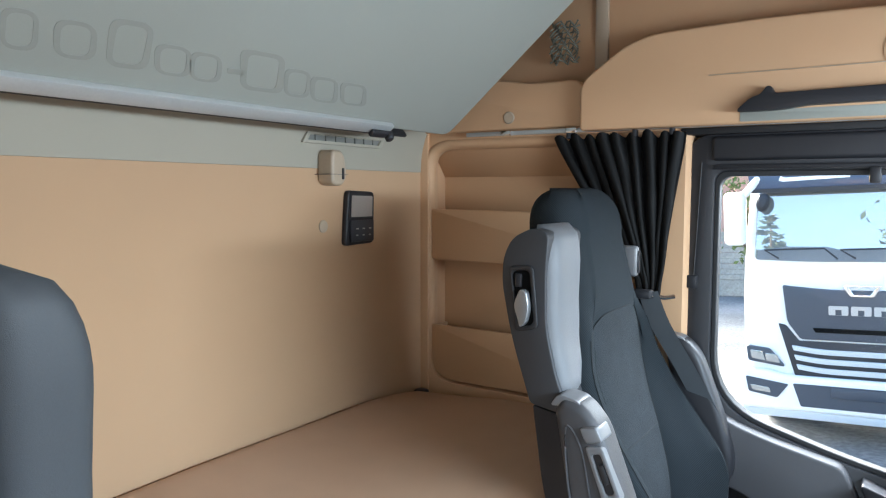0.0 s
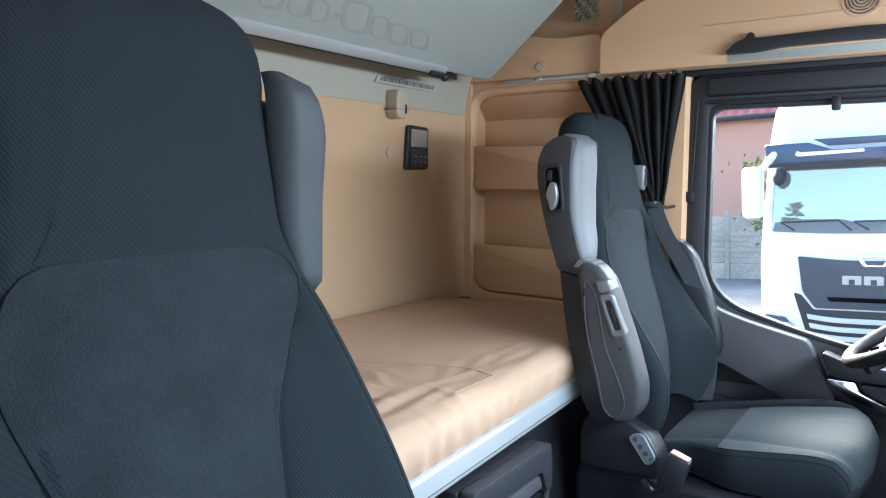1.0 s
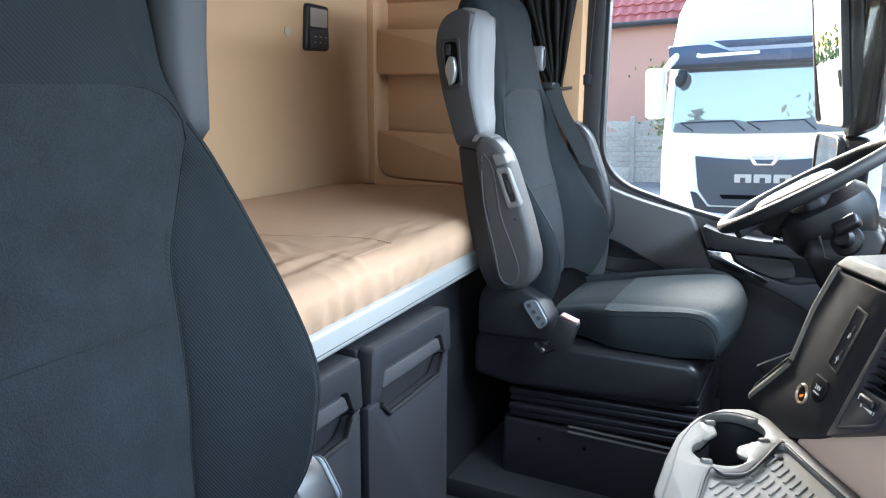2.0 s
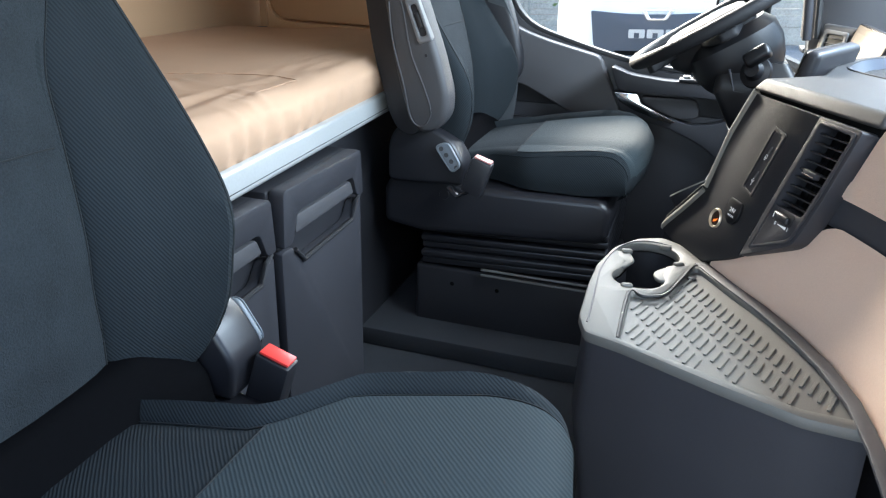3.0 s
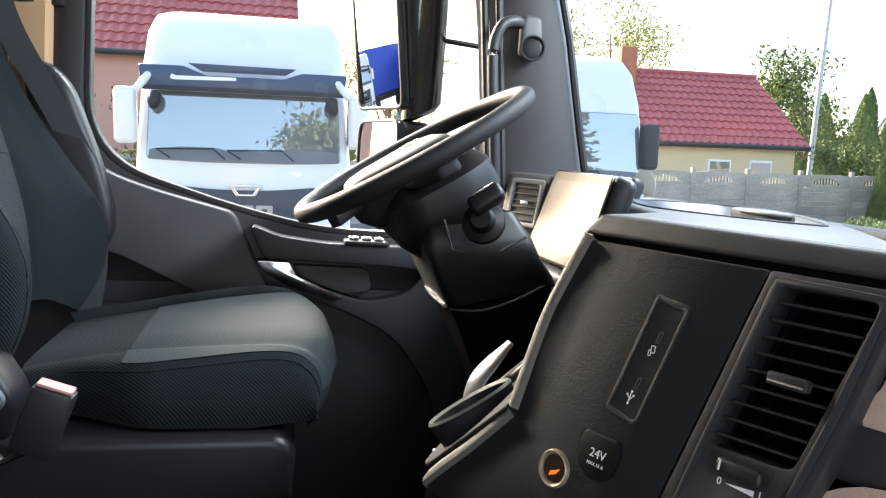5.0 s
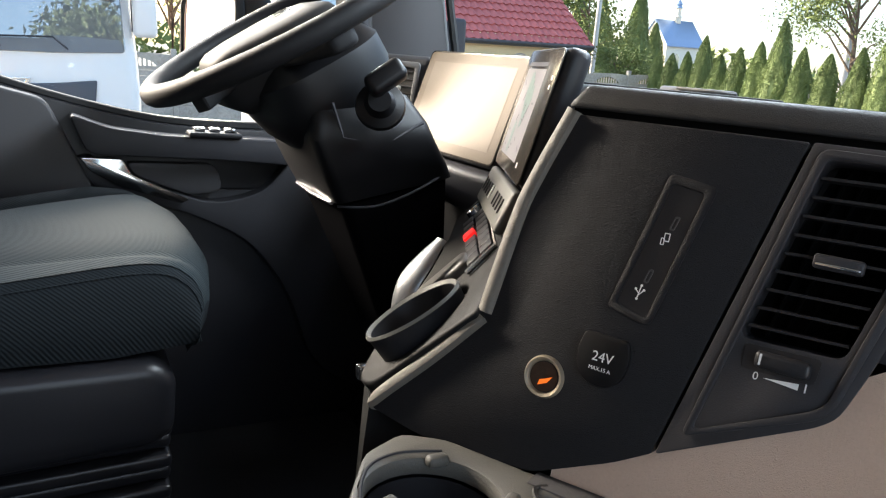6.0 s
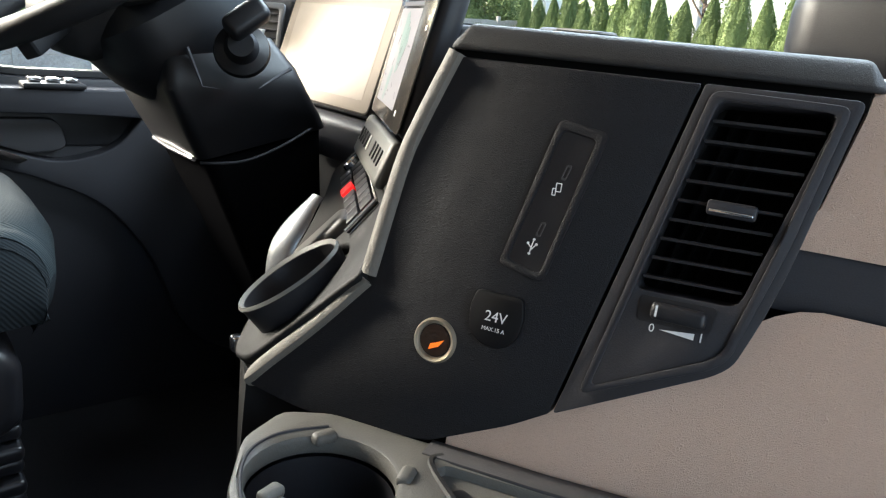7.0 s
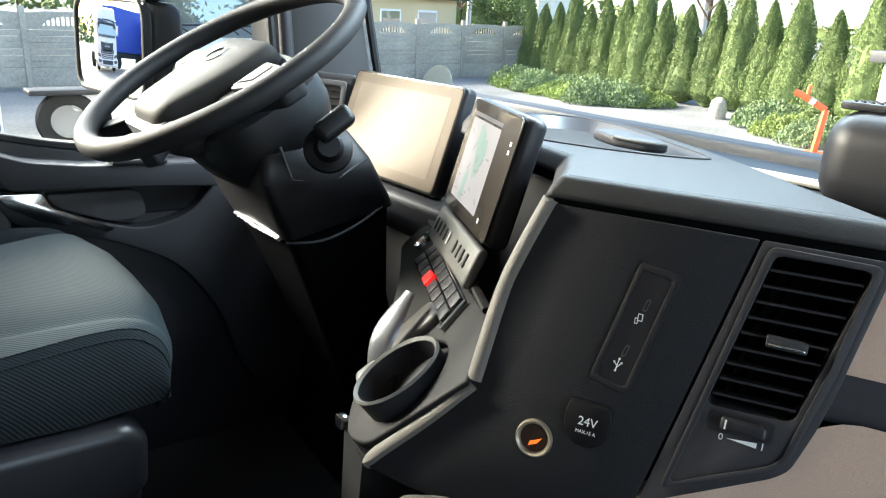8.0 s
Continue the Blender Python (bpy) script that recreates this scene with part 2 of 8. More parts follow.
def solo(name, bm, material, label, category, group="", kind="", angle=38):
    lo = [min(v.co[k] for v in bm.verts) for k in range(3)]
    hi = [max(v.co[k] for v in bm.verts) for k in range(3)]
    base = Vector(((lo[0] + hi[0]) / 2, (lo[1] + hi[1]) / 2, lo[2]))
    bmesh.ops.translate(bm, verts=bm.verts, vec=-base)
    ob = new(name, mesh_of(name, bm, material, angle))
    ob.location = base
    return tagged(ob, label, category, group, kind)


def grow(bm, other):
    me = bpy.data.meshes.new("tmp")
    other.to_mesh(me)
    other.free()
    bm.from_mesh(me)
    bpy.data.meshes.remove(me)
    return bm


def rbox(lo, hi, r=0.006, seg=2, m=None, bm=None):
    b = bmesh.new()
    bmesh.ops.create_cube(b, size=1.0)
    size, mid = [h - l for l, h in zip(lo, hi)], [(h + l) / 2 for l, h in zip(lo, hi)]
    for v in b.verts:
        v.co = Vector([c * s + o for c, s, o in zip(v.co, size, mid)])
    r = min(r, 0.49 * min(abs(s) for s in size))
    if r > 0:
        bmesh.ops.bevel(b, geom=list(b.edges), offset=r, segments=seg, profile=0.5, affect="EDGES")
    if m is not None:
        b.transform(m)
    return grow(bm, b) if bm is not None else b


def prism(poly, d0, d1, m=None, r=0.004, seg=2, bm=None, holes=()):
    b = bmesh.new()
    edges = []
    for loop in (poly, *holes):
        vs = [b.verts.new((x, y, d0)) for x, y in loop]
        edges += [b.edges.new((vs[k], vs[(k + 1) % len(vs)])) for k in range(len(vs))]
    if holes:
        bmesh.ops.triangle_fill(b, use_beauty=True, use_dissolve=True, edges=edges)
    else:
        bmesh.ops.contextual_create(b, geom=edges)
    ext = bmesh.ops.extrude_face_region(b, geom=list(b.faces))
    top = [e for e in ext["geom"] if isinstance(e, bmesh.types.BMVert)]
    bmesh.ops.translate(b, verts=top, vec=(0, 0, d1 - d0))
    bmesh.ops.recalc_face_normals(b, faces=b.faces)
    if r > 0:
        sharp = [e for e in b.edges if len(e.link_faces) == 2 and e.calc_face_angle(0) > radians(50)]
        bmesh.ops.bevel(b, geom=sharp, offset=r, segments=seg, profile=0.5, affect="EDGES", clamp_overlap=True)
    if m is not None:
        b.transform(m)
    return grow(bm, b) if bm is not None else b


def loft(rings, caps=True, closed=True, bm=None):
    b = bmesh.new()
    vs = [[b.verts.new(p) for p in ring] for ring in rings]
    n = len(rings[0])
    for a, c in zip(vs, vs[1:]):
        for k in range(n if closed else n - 1):
            b.faces.new((a[k], a[(k + 1) % n], c[(k + 1) % n], c[k]))
    if caps and closed:
        b.faces.new(vs[0])
        b.faces.new(vs[-1])
    return grow(bm, b) if bm is not None else b


def spline(pts, n):
    """A smooth line through points, n steps between each two."""
    pts = [Vector(p) for p in pts]
    out = []
    for k in range(len(pts) - 1):
        p0, p1, p2, p3 = pts[max(k - 1, 0)], pts[k], pts[k + 1], pts[min(k + 2, len(pts) - 1)]
        for s in range(n):
            t = s / n
            out.append(0.5 * (2 * p1 + (p2 - p0) * t + (2 * p0 - 5 * p1 + 4 * p2 - p3) * t * t + (3 * p1 - p0 - 3 * p2 + p3) * t ** 3))
    return out + [pts[-1]]


def closed_spline(pts, n):
    pts = [Vector(p) for p in pts]
    m, out = len(pts), []
    for k in range(m):
        p0, p1, p2, p3 = pts[k - 1], pts[k], pts[(k + 1) % m], pts[(k + 2) % m]
        for s in range(n):
            t = s / n
            out.append(0.5 * (2 * p1 + (p2 - p0) * t + (2 * p0 - 5 * p1 + 4 * p2 - p3) * t * t + (3 * p1 - p0 - 3 * p2 + p3) * t ** 3))
    return out


def tube(path, r, n=10, closed=False, bm=None, flat=1.0, up=(0, 0, 1)):
    path = [Vector(p) for p in path]
    rings = []
    m = len(path)
    for k, p in enumerate(path):
        a = path[k - 1] if (k or closed) else p
        c = path[(k + 1) % m] if (k < m - 1 or closed) else p
        d = (c - a).normalized()
        s = d.cross(Vector(up))
        if s.length < 1e-3:
            s = d.cross(Vector((1, 0, 0)))
        s.normalize()
        w = s.cross(d)
        rr = r(k / (m - 1)) if callable(r) else r
        rings.append([p + s * math.cos(q) * rr + w * math.sin(q) * rr * flat for q in [2 * math.pi * j / n for j in range(n)]])
    if closed:
        rings.append(rings[0])
        b = bmesh.new()
        vs = [[b.verts.new(p) for p in ring] for ring in rings[:-1]]
        for k in range(m):
            for j in range(n):
                b.faces.new((vs[k][j], vs[k][(j + 1) % n], vs[(k + 1) % m][(j + 1) % n], vs[(k + 1) % m][j]))
        return grow(bm, b) if bm is not None else b
    return loft(rings, True, True, bm)


def lathe(profile, m=None, n=28, bm=None):
    """Turns (radius, height) points round the local z axis."""
    b = loft([[(r * math.cos(2 * math.pi * j / n), r * math.sin(2 * math.pi * j / n), h) for j in range(n)] for r, h in profile], False)
    if m is not None:
        b.transform(m)
    return grow(bm, b) if bm is not None else b


def axes(o, x, y, z):
    m = Matrix.Identity(4)
    for k, c in enumerate((x, y, z)):
        for j in range(3):
            m[j][k] = c[j]
    for j in range(3):
        m[j][3] = o[j]
    return m


def facing(o, n, up=(0, 0, 1)):
    """A frame at o: local z along n, local y as near to up as can be."""
    n = Vector(n).normalized()
    x = Vector(up).cross(n).normalized()
    return axes(o, x, n.cross(x), n)


def round_poly(pts, r, n=4):
    out = []
    m = len(pts)
    rs = r if isinstance(r, (list, tuple)) else [r] * m
    for k in range(m):
        p, a, c = Vector(pts[k]).to_2d(), Vector(pts[k - 1]).to_2d(), Vector(pts[(k + 1) % m]).to_2d()
        d1, d2 = (a - p), (c - p)
        rr = min(rs[k], 0.45 * d1.length, 0.45 * d2.length)
        if rr < 1e-5:
            out.append(tuple(p))
            continue
        p1, p2 = p + d1.normalized() * rr, p + d2.normalized() * rr
        for s in range(n + 1):
            t = s / n
            out.append(tuple((1 - t) ** 2 * p1 + 2 * t * (1 - t) * p + t * t * p2))
    return out


def rect(x0, y0, x1, y1, r=0.0, n=4):
    pts = [(x0, y0), (x1, y0), (x1, y1), (x0, y1)]
    return round_poly(pts, r, n) if r else pts


def inside(p, poly):
    hit = False
    for (x0, y0), (x1, y1) in zip(poly, poly[1:] + poly[:1]):
        if (y0 > p[1]) != (y1 > p[1]) and p[0] < (x1 - x0) * (p[1] - y0) / (y1 - y0) + x0:
            hit = not hit
    return hit


XZ = lambda y: axes((0, y, 0), (1, 0, 0), (0, 0, 1), (0, -1, 0))  # local (x, z), depth towards -y
YZ = lambda x: axes((x, 0, 0), (0, 1, 0), (0, 0, 1), (1, 0, 0))  # local (y, z), depth towards +x

# ---- cab shell ----
RW, SW = -1.30, 1.99  # rear wall face, driver-side wall face
solo("floor", rbox((-1.4, -0.42, -0.06), (1.05, 2.06, 0.0), 0), CARPET, "black ribbed rubber mat on the cab floor", "floor", kind="structure")
b = rbox((-0.66, 1.27, 0.0), (0.62, 2.0, 0.055), 0.006)
solo("floor_step", b, CARPET, "low raised sill of black floor lining under the seat", "floor", kind="structure")
wall = thing("wall_rear", (RW, 0.8, 0), "beige fabric-lined rear cab wall", "wall", kind="structure")
part("wall_panel", rbox((RW - 0.06, -0.42, 0.0), (RW, 1.93, 1.4745), 0.0004, 1), BEIGE_FABRIC, wall)
# upper wall band: its greyed colour paints in the bunk's shade
cove = [(RW - 0.06, 1.475)] + [(RW + 0.0005 + 0.034 * (q / 10) ** 2.2, 1.475 + 0.14 * q / 10) for q in range(11)] + [(RW + 0.034, 2.25), (RW - 0.06, 2.25)]
part("upper_panel", prism(cove, -0.42, 1.99, axes((0, 0, 0), (1, 0, 0), (0, 0, 1), (0, 1, 0)), 0), SHADEDLINING, wall, "beige lining greyed for the bunk's shade, curving forward", angle=50)
# rounded moulding that runs up the corner and over the side recess
rim_path = [(RW + 0.014, 1.945, 0.70), (RW + 0.014, 1.945, 1.0), (RW + 0.014, 1.945, 1.30), (RW + 0.015, 1.945, 1.47), (RW + 0.030, 1.945, 1.532), (RW + 0.075, 1.945, 1.558), (RW + 0.16, 1.945, 1.562), (-0.80, 1.945, 1.562), (-0.50, 1.945, 1.562)]
b = tube(spline([(x, 1.962, z) for x, y, z in rim_path], 6), 0.019, 14, up=(0, 1, 0), flat=1.5)
solo("wall_corner", b, BEIGE, "rounded beige corner moulding", "trim", kind="structure", angle=60)

# driver-side end wall with recess and two pockets
side = thing("wall_side", (-1.0, SW, 0.7), "beige moulded side wall with storage recess", "wall", kind="structure")
outer = [(-1.30, 0.70), (-0.50, 0.70), (-0.50, 1.60), (-1.30, 1.60)]
hole = round_poly([(-1.272, 0.815), (-0.56, 0.80), (-0.56, 1.552), (-1.272, 1.552)], [0.085, 0.05, 0.03, 0.06], 7)
part("recess_frame", prism(outer, 0, 0.05, XZ(SW), 0.006, 2, holes=[hole]), BEIGE, side)
part("recess_end", rbox((-1.36, 1.931, 0.70), (-1.2735, 2.058, 1.62), 0.002), BEIGE, side)
part("recess_back", rbox((-1.31, 2.035, 0.72), (-0.44, 2.06, 1.62), 0.002), BEIGE, side)
b = loft([[(x, y, z) for x in (-1.285, -0.545)] for y, z in ((2.035, 1.44), (1.985, 1.555))], False, False)
b = prism([(1.955, 1.553), (2.035, 1.553), (2.035, 1.46)], -1.28, -0.55, axes((0, 0, 0), (0, 1, 0), (0, 0, 1), (1, 0, 0)), 0.003, bm=None)
part("recess_hood", b, BEIGE, side)
pk = thing("shelf_pocket", (-0.92, 1.97, 1.2), "beige open-topped storage pocket on the side wall", "shelf", "pockets on the side wall", "")
part("front", prism(round_poly([(-1.268, 1.203), (-0.60, 1.197), (-0.60, 1.352), (-1.268, 1.361)], [0.006, 0.02, 0.02, 0.006]), 0, 0.012, XZ(1.957), 0.004), BEIGE, pk)
part("bottom", rbox((-1.262, 1.957, 1.198), (-0.60, 2.034, 1.210), 0.003), BEIGE, pk)
part("end", rbox((-1.272, 1.957, 1.20), (-1.26, 2.034, 1.355), 0.003), BEIGE, pk)
pk = thing("shelf_pocket", (-0.92, 1.97, 0.82), "lower beige storage pocket above the mattress", "shelf", "pockets on the side wall", "")
part("front", prism(round_poly([(-1.268, 0.822), (-0.60, 0.812), (-0.60, 0.985), (-1.268, 0.995)], [0.08, 0.03, 0.02, 0.006], 6), 0, 0.012, XZ(1.957), 0.004), BEIGE, pk)
part("end", rbox((-1.272, 1.957, 0.86), (-1.26, 2.034, 0.99), 0.003), BEIGE, pk)

# wall below the mattress and behind the seat
solo("wall_side_lower", rbox((-1.30, 1.985, 0.0), (-0.44, 2.06, 0.70), 0.004), DARK, "dark plastic lining below the bunk", "wall", kind="structure")
b = loft([[(-0.565, 1.995, z), (-0.565, 1.955, z), (-0.545, 1.935, z), (-0.485, 1.935, z), (-0.475, 1.95, z), (-0.475, 1.995, z)] for z in (0.3, 1.57)])
solo("pillar", b, BEIGE, "beige pillar trim behind the door", "pillar", kind="structure")

# upper side lockers
lock = [(-0.75, 1.578), (0.66, 1.578), (0.66, 1.81), (-0.30, 1.822), (-0.56, 1.812), (-0.63, 1.79), (-0.735, 1.715), (-0.75, 1.69)]
b = prism(round_poly(lock, [0.01, 0.01, 0.02, 0.1, 0.05, 0.05, 0.03, 0.02], 5), 0, 0.19, XZ(2.06), 0.022, 4)
ob = thing("overhead_locker", (-0.1, 1.95, 1.578), "beige moulded overhead locker above the door", "locker", kind="")
part("body", b, BEIGE, ob)
part("seam", rbox((-0.42, 1.866, 1.696), (0.6, 1.8715, 1.698), 0.0005), TAN_HANDLE, ob)
b = prism(round_poly([(-1.30, 1.594), (-0.757, 1.594), (-0.757, 1.722), (-0.93, 1.722), (-1.02, 1.74), (-1.30, 1.745)], [0.01, 0.012, 0.04, 0.05, 0.05, 0.01], 5), 0, 0.14, XZ(2.06), 0.015, 3)
ob = thing("side_shelf", (-1.03, 1.98, 1.594), "beige side shelf moulding with a round plug", "shelf")
part("body", b, BEIGE, ob)
part("plug", lathe([(0.0, 0.0), (0.017, 0.0), (0.018, 0.003), (0.015, 0.0055), (0.0, 0.0055)], facing((-0.985, 1.921, 1.628), (0, -1, 0))), TAN_HANDLE, ob, "round beige plug")
solo("wall_side_upper", rbox((-1.32, 2.0, 1.60), (0.9, 2.06, 2.25), 0.003), BEIGE, "beige upper side wall", "wall", kind="structure")
# raised strip whose darker colour paints the shading of a wall groove
b = rbox((-0.755, 1.985, 1.74), (-0.715, 2.001, 2.2), 0.008)
solo("groove_strip", b, TAN_HANDLE, "vertical strip coloured like a shaded groove on the side wall", "trim", kind="structure")
solo("ceiling", rbox((-1.36, -0.42, 2.20), (1.0, 2.06, 2.27), 0.003), BEIGE, "beige cab ceiling", "ceiling", kind="structure")
rail = thing("curtain_rail", (-0.8, 1.915, 1.572), "white metal curtain rail under the shelf", "rail")
part("bar", rbox((-1.12, 1.905, 1.577), (0.62, 1.917, 1.589), 0.002), RAIL, rail)
for x in (-1.0, -0.80):
    part("clip", rbox((x, 1.899, 1.575), (x + 0.03, 1.906, 1.590), 0.002), CHROME, rail)
NETGREY = mat("net_grey", (0.13, 0.13, 0.10), 0.9, vary=0.2, bump=0)
net = thing("net_bundle", (-0.79, 1.93, 1.74), "grey mesh net folded beside the upper bunk", "net")
for k in range(15):
    z = 1.775 + 0.0075 * k
    part("cord", tube([(-0.865 + 0.01 * j + 0.004 * (k % 2), 1.935 + 0.008 * math.sin(j * 1.7 + k), z + 0.008 * math.sin(2.3 * j + k)) for j in range(9)], 0.0028, 5), NETGREY, net)

# passenger side with the door standing open, front header, lower nose
b = prism([(-1.36, 0.0), (1.0, 0.0), (1.0, 2.25), (-1.36, 2.25)], 0, 0.06, XZ(-0.36), 0.004, holes=[round_poly([(-0.46, 0.02), (0.60, 0.02), (0.60, 0.9), (0.48, 1.56), (-0.46, 1.56)], 0.06, 5)])
solo("wall_passenger", b, BEIGE, "cab side wall with an open doorway", "wall", kind="structure")
solo("header", prism([(0.50, 1.62), (0.98, 1.55), (0.98, 2.2), (0.35, 2.2)], -0.40, 2.03, axes((0, 0, 0), (1, 0, 0), (0, 0, 1), (0, 1, 0)), 0.02), BEIGE, "beige overhead shelf above the windscreen", "shelf", kind="structure")

# upper bunk folded up, seen from below
bn = Vector((0.652, 0, -0.758)).normalized()  # underside normal
bo = Vector((-1.115, 0, 1.572))
bx, by = Vector((0, 1, 0)), Vector((0.758, 0, 0.652)).normalized()
BM = axes(bo, bx, by, bx.cross(by))
bunk = thing("upper_bunk", (-0.9, 0.7, 1.57), "grey-green upper bunk folded up against the rear wall", "bunk bed")
b = prism(round_poly([(-0.38, 0), (1.79, 0), (1.79, 0.80), (-0.38, 0.80)], [0.01, 0.035, 0.02, 0.01], 5), 0, -0.11, BM, 0.03, 4)
part("base", b, GREYGREEN, bunk)
part("edge_rail", rbox((-0.38, -0.010, -0.004), (1.505, 0.021, 0.012), 0.004, 2, BM), RAIL, bunk, "light grey metal edge rail")
part("edge_seal", rbox((-0.38, -0.020, -0.03), (1.60, -0.0105, 0.004), 0.003, 2, BM), RUBBER, bunk)
lt = part("latch", rbox((1.42, -0.012, 0.0125), (1.505, 0.008, 0.026), 0.006, 3, BM), DARKER, bunk, "black release latch")
part("knob", lathe([(0.0, 0.0), (0.011, 0.0), (0.012, 0.008), (0.008, 0.012), (0.0, 0.012)], BM @ pose(1.488, -0.002, 0.0245)), MIDGREY, lt)
for x0, x1, y0, y1, sh in ((0.541, 0.592, 0.060, 0.130, -0.025), (0.617, 0.682, 0.060, 0.128, -0.028), (0.70, 0.775, 0.058, 0.150, -0.035), (0.790, 0.862, 0.058, 0.120, -0.034), (0.862, 0.930, 0.056, 0.118, -0.036),
                        (0.928, 0.967, 0.084, 0.096, -0.007), (0.98, 1.09, 0.054, 0.145, -0.062), (1.095, 1.168, 0.054, 0.122, -0.05), (1.178, 1.262, 0.051, 0.116, -0.055), (1.272, 1.36, 0.055, 0.115, -0.056)):
    ring_o = [(x0, y0), (x1, y0 + 0.003), (x1 + sh, y1 + 0.003), (x0 + sh, y1)]
    mx, my = (x0 + x1 + sh) / 2, (y0 + y1) / 2
    ring_i = [(mx + 0.70 * (x - mx), my + 0.80 * (y - my)) for x, y in ring_o]
    rr_ = min(0.026, 0.42 * (y1 - y0))
    part("letter_bar", prism(round_poly(ring_o, rr_, 5), 0.0001, 0.0006, BM, 0, holes=[round_poly(ring_i, rr_ * 0.7, 5)] if y1 - y0 > 0.03 else ()), LETTER, bunk)

# fittings on the rear wall
VX = RW + 0.008
v = thing("wall_vent", (RW, 1.545, 1.535), "long grey slotted air vent on the rear wall", "vent")
vp = [(1.375, 1.537), (1.70, 1.537), (1.722, 1.566), (1.395, 1.566)]
part("frame", prism(round_poly(vp, 0.004), 0, 0.008, YZ(VX + 0.002), 0.002, holes=[[(1.395, 1.545), (1.69, 1.545), (1.702, 1.560), (1.405, 1.560)]]), SHADEDLINING, v)
part("backing", rbox((VX + 0.002, 1.39, 1.541), (VX + 0.0035, 1.705, 1.563), 0), VENTGREY, v)
for k in range(7):
    part("slat", rbox((VX + 0.0036, 1.425 + 0.04 * k, 1.545), (VX + 0.008, 1.43 + 0.04 * k, 1.560), 0.001, 1), VENTGREY, v)
lp = thing("reading_lamp", (RW, 1.468, 1.43), "beige swivel reading lamp on the rear wall", "lamp")
part("hood", prism(round_poly([(1.446, 1.432), (1.488, 1.428), (1.508, 1.452), (1.500, 1.505), (1.486, 1.522), (1.452, 1.522), (1.447, 1.505)], [0.02, 0.02, 0.02, 0.03, 0.02, 0.012, 0.02], 5), 0, 0.052, YZ(RW), 0.020, 5), TAN_HANDLE, lp, "rounded beige hood")
part("joint", rbox((RW + 0.004, 1.4315, 1.4585), (RW + 0.0525, 1.5085, 1.4597), 0.0005, 1), DOORGREY, lp)
part("switch", rbox((RW + 0.0505, 1.484, 1.446), (RW + 0.0555, 1.492, 1.476), 0.003, 2), DARKER, lp)
ct = thing("control_panel", (RW, 1.605, 1.267), "black bunk control unit with a grey display", "control panel")
part("housing", prism(round_poly([(1.538, 1.267), (1.664, 1.270), (1.668, 1.414), (1.552, 1.418)], 0.014, 4), 0, 0.018, YZ(RW), 0.005, 3), DARKER, ct)
part("display", prism(round_poly([(1.562, 1.345), (1.655, 1.345), (1.657, 1.402), (1.566, 1.404)], 0.004), 0.0185, 0.0195, YZ(RW), 0), LCD, ct, "pale grey display")
part("keypad", rbox((RW + 0.0185, 1.556, 1.277), (RW + 0.024, 1.657, 1.336), 0.003), DARK, ct)
for r_ in range(2):
    for c_ in range(3):
        part("button_mark", rbox((RW + 0.0245, 1.576 + 0.028 * c_, 1.293 + 0.018 * r_), (RW + 0.0252, 1.584 + 0.028 * c_ + 0.003 * r_, 1.2965 + 0.018 * r_), 0), LETTER, ct)
solo("wall_plug", lathe([(0.0, 0.0), (0.0165, 0.0), (0.0165, 0.003), (0.013, 0.0045), (0.0, 0.0045)], facing((RW, 1.467, 1.323), (1, 0, 0))), TAN_HANDLE, "round beige plug in the rear wall", "plug")

# curtain gathered behind the seat
FOLDS = [0.0, 0.03, 0.09, 0.16, 0.19, 0.27, 0.30, 0.36, 0.43, 0.46, 0.50, 0.60, 0.63, 0.70, 0.74, 0.83, 0.86, 0.91, 0.97, 1.0]


def curtain():
    """Cloth in uneven folds: each pair of places in FOLDS spans one crest or hollow."""
    rings = []
    for k in range(30):
        t = k / 29
        z = 1.566 - 0.65 * t
        s = min(1.0, t / 0.60)
        x0 = -0.842 + 0.25 * s ** 1.15
        x1 = -0.474 - 0.072 * s ** 1.3
        row = []
        for j in range(157):
            u = j / 156
            n = max(q for q in range(len(FOLDS) - 1) if FOLDS[q] <= u or q == 0)
            f = (u - FOLDS[n]) / (FOLDS[n + 1] - FOLDS[n])
            high = (1 if n % 2 else -1) * math.sin(math.pi * f) * (0.45 + 5.0 * (FOLDS[n + 1] - FOLDS[n]))
            slack = 0.6 + 0.5 * noise.noise(Vector((n * 3.1, t * 2.2, 0.0)))
            x = x0 + (x1 - x0) * u + 0.022 * noise.noise(Vector((u * 6, t * 2.6, 4.0))) * (0.2 + t) - 0.005 * math.cos(math.pi * f) * (1 if n % 2 else -1)
            y = 1.907 - 0.021 * (1 - 0.25 * s) * high * slack + 0.010 * noise.noise(Vector((u * 13, t * 4.5, 1.0)))
            top = (1 - t) ** 12 * (0.010 * high + 0.008 * noise.noise(Vector((u * 14, 0.5, 8.0))))
            row.append((x, y, z + top))
        rings.append(row)
    b = loft(rings, False, False)
    bmesh.ops.solidify(b, geom=list(b.faces), thickness=0.002)
    return b


cu = thing("curtain", (-0.67, 1.907, 0.92), "black satin curtain gathered behind the driver seat", "curtain")
part("cloth", curtain(), CURTAIN, cu, angle=70)
for x in (-0.80, -0.616, -0.52):
    part("hook", rbox((x, 1.900, 1.560), (x + 0.012, 1.920, 1.588), 0.003), DARKER, cu)

# grab handle and speaker over the door
gh = thing("grab_handle", (-0.12, 1.85, 1.61), "black grab handle above the door", "handle")
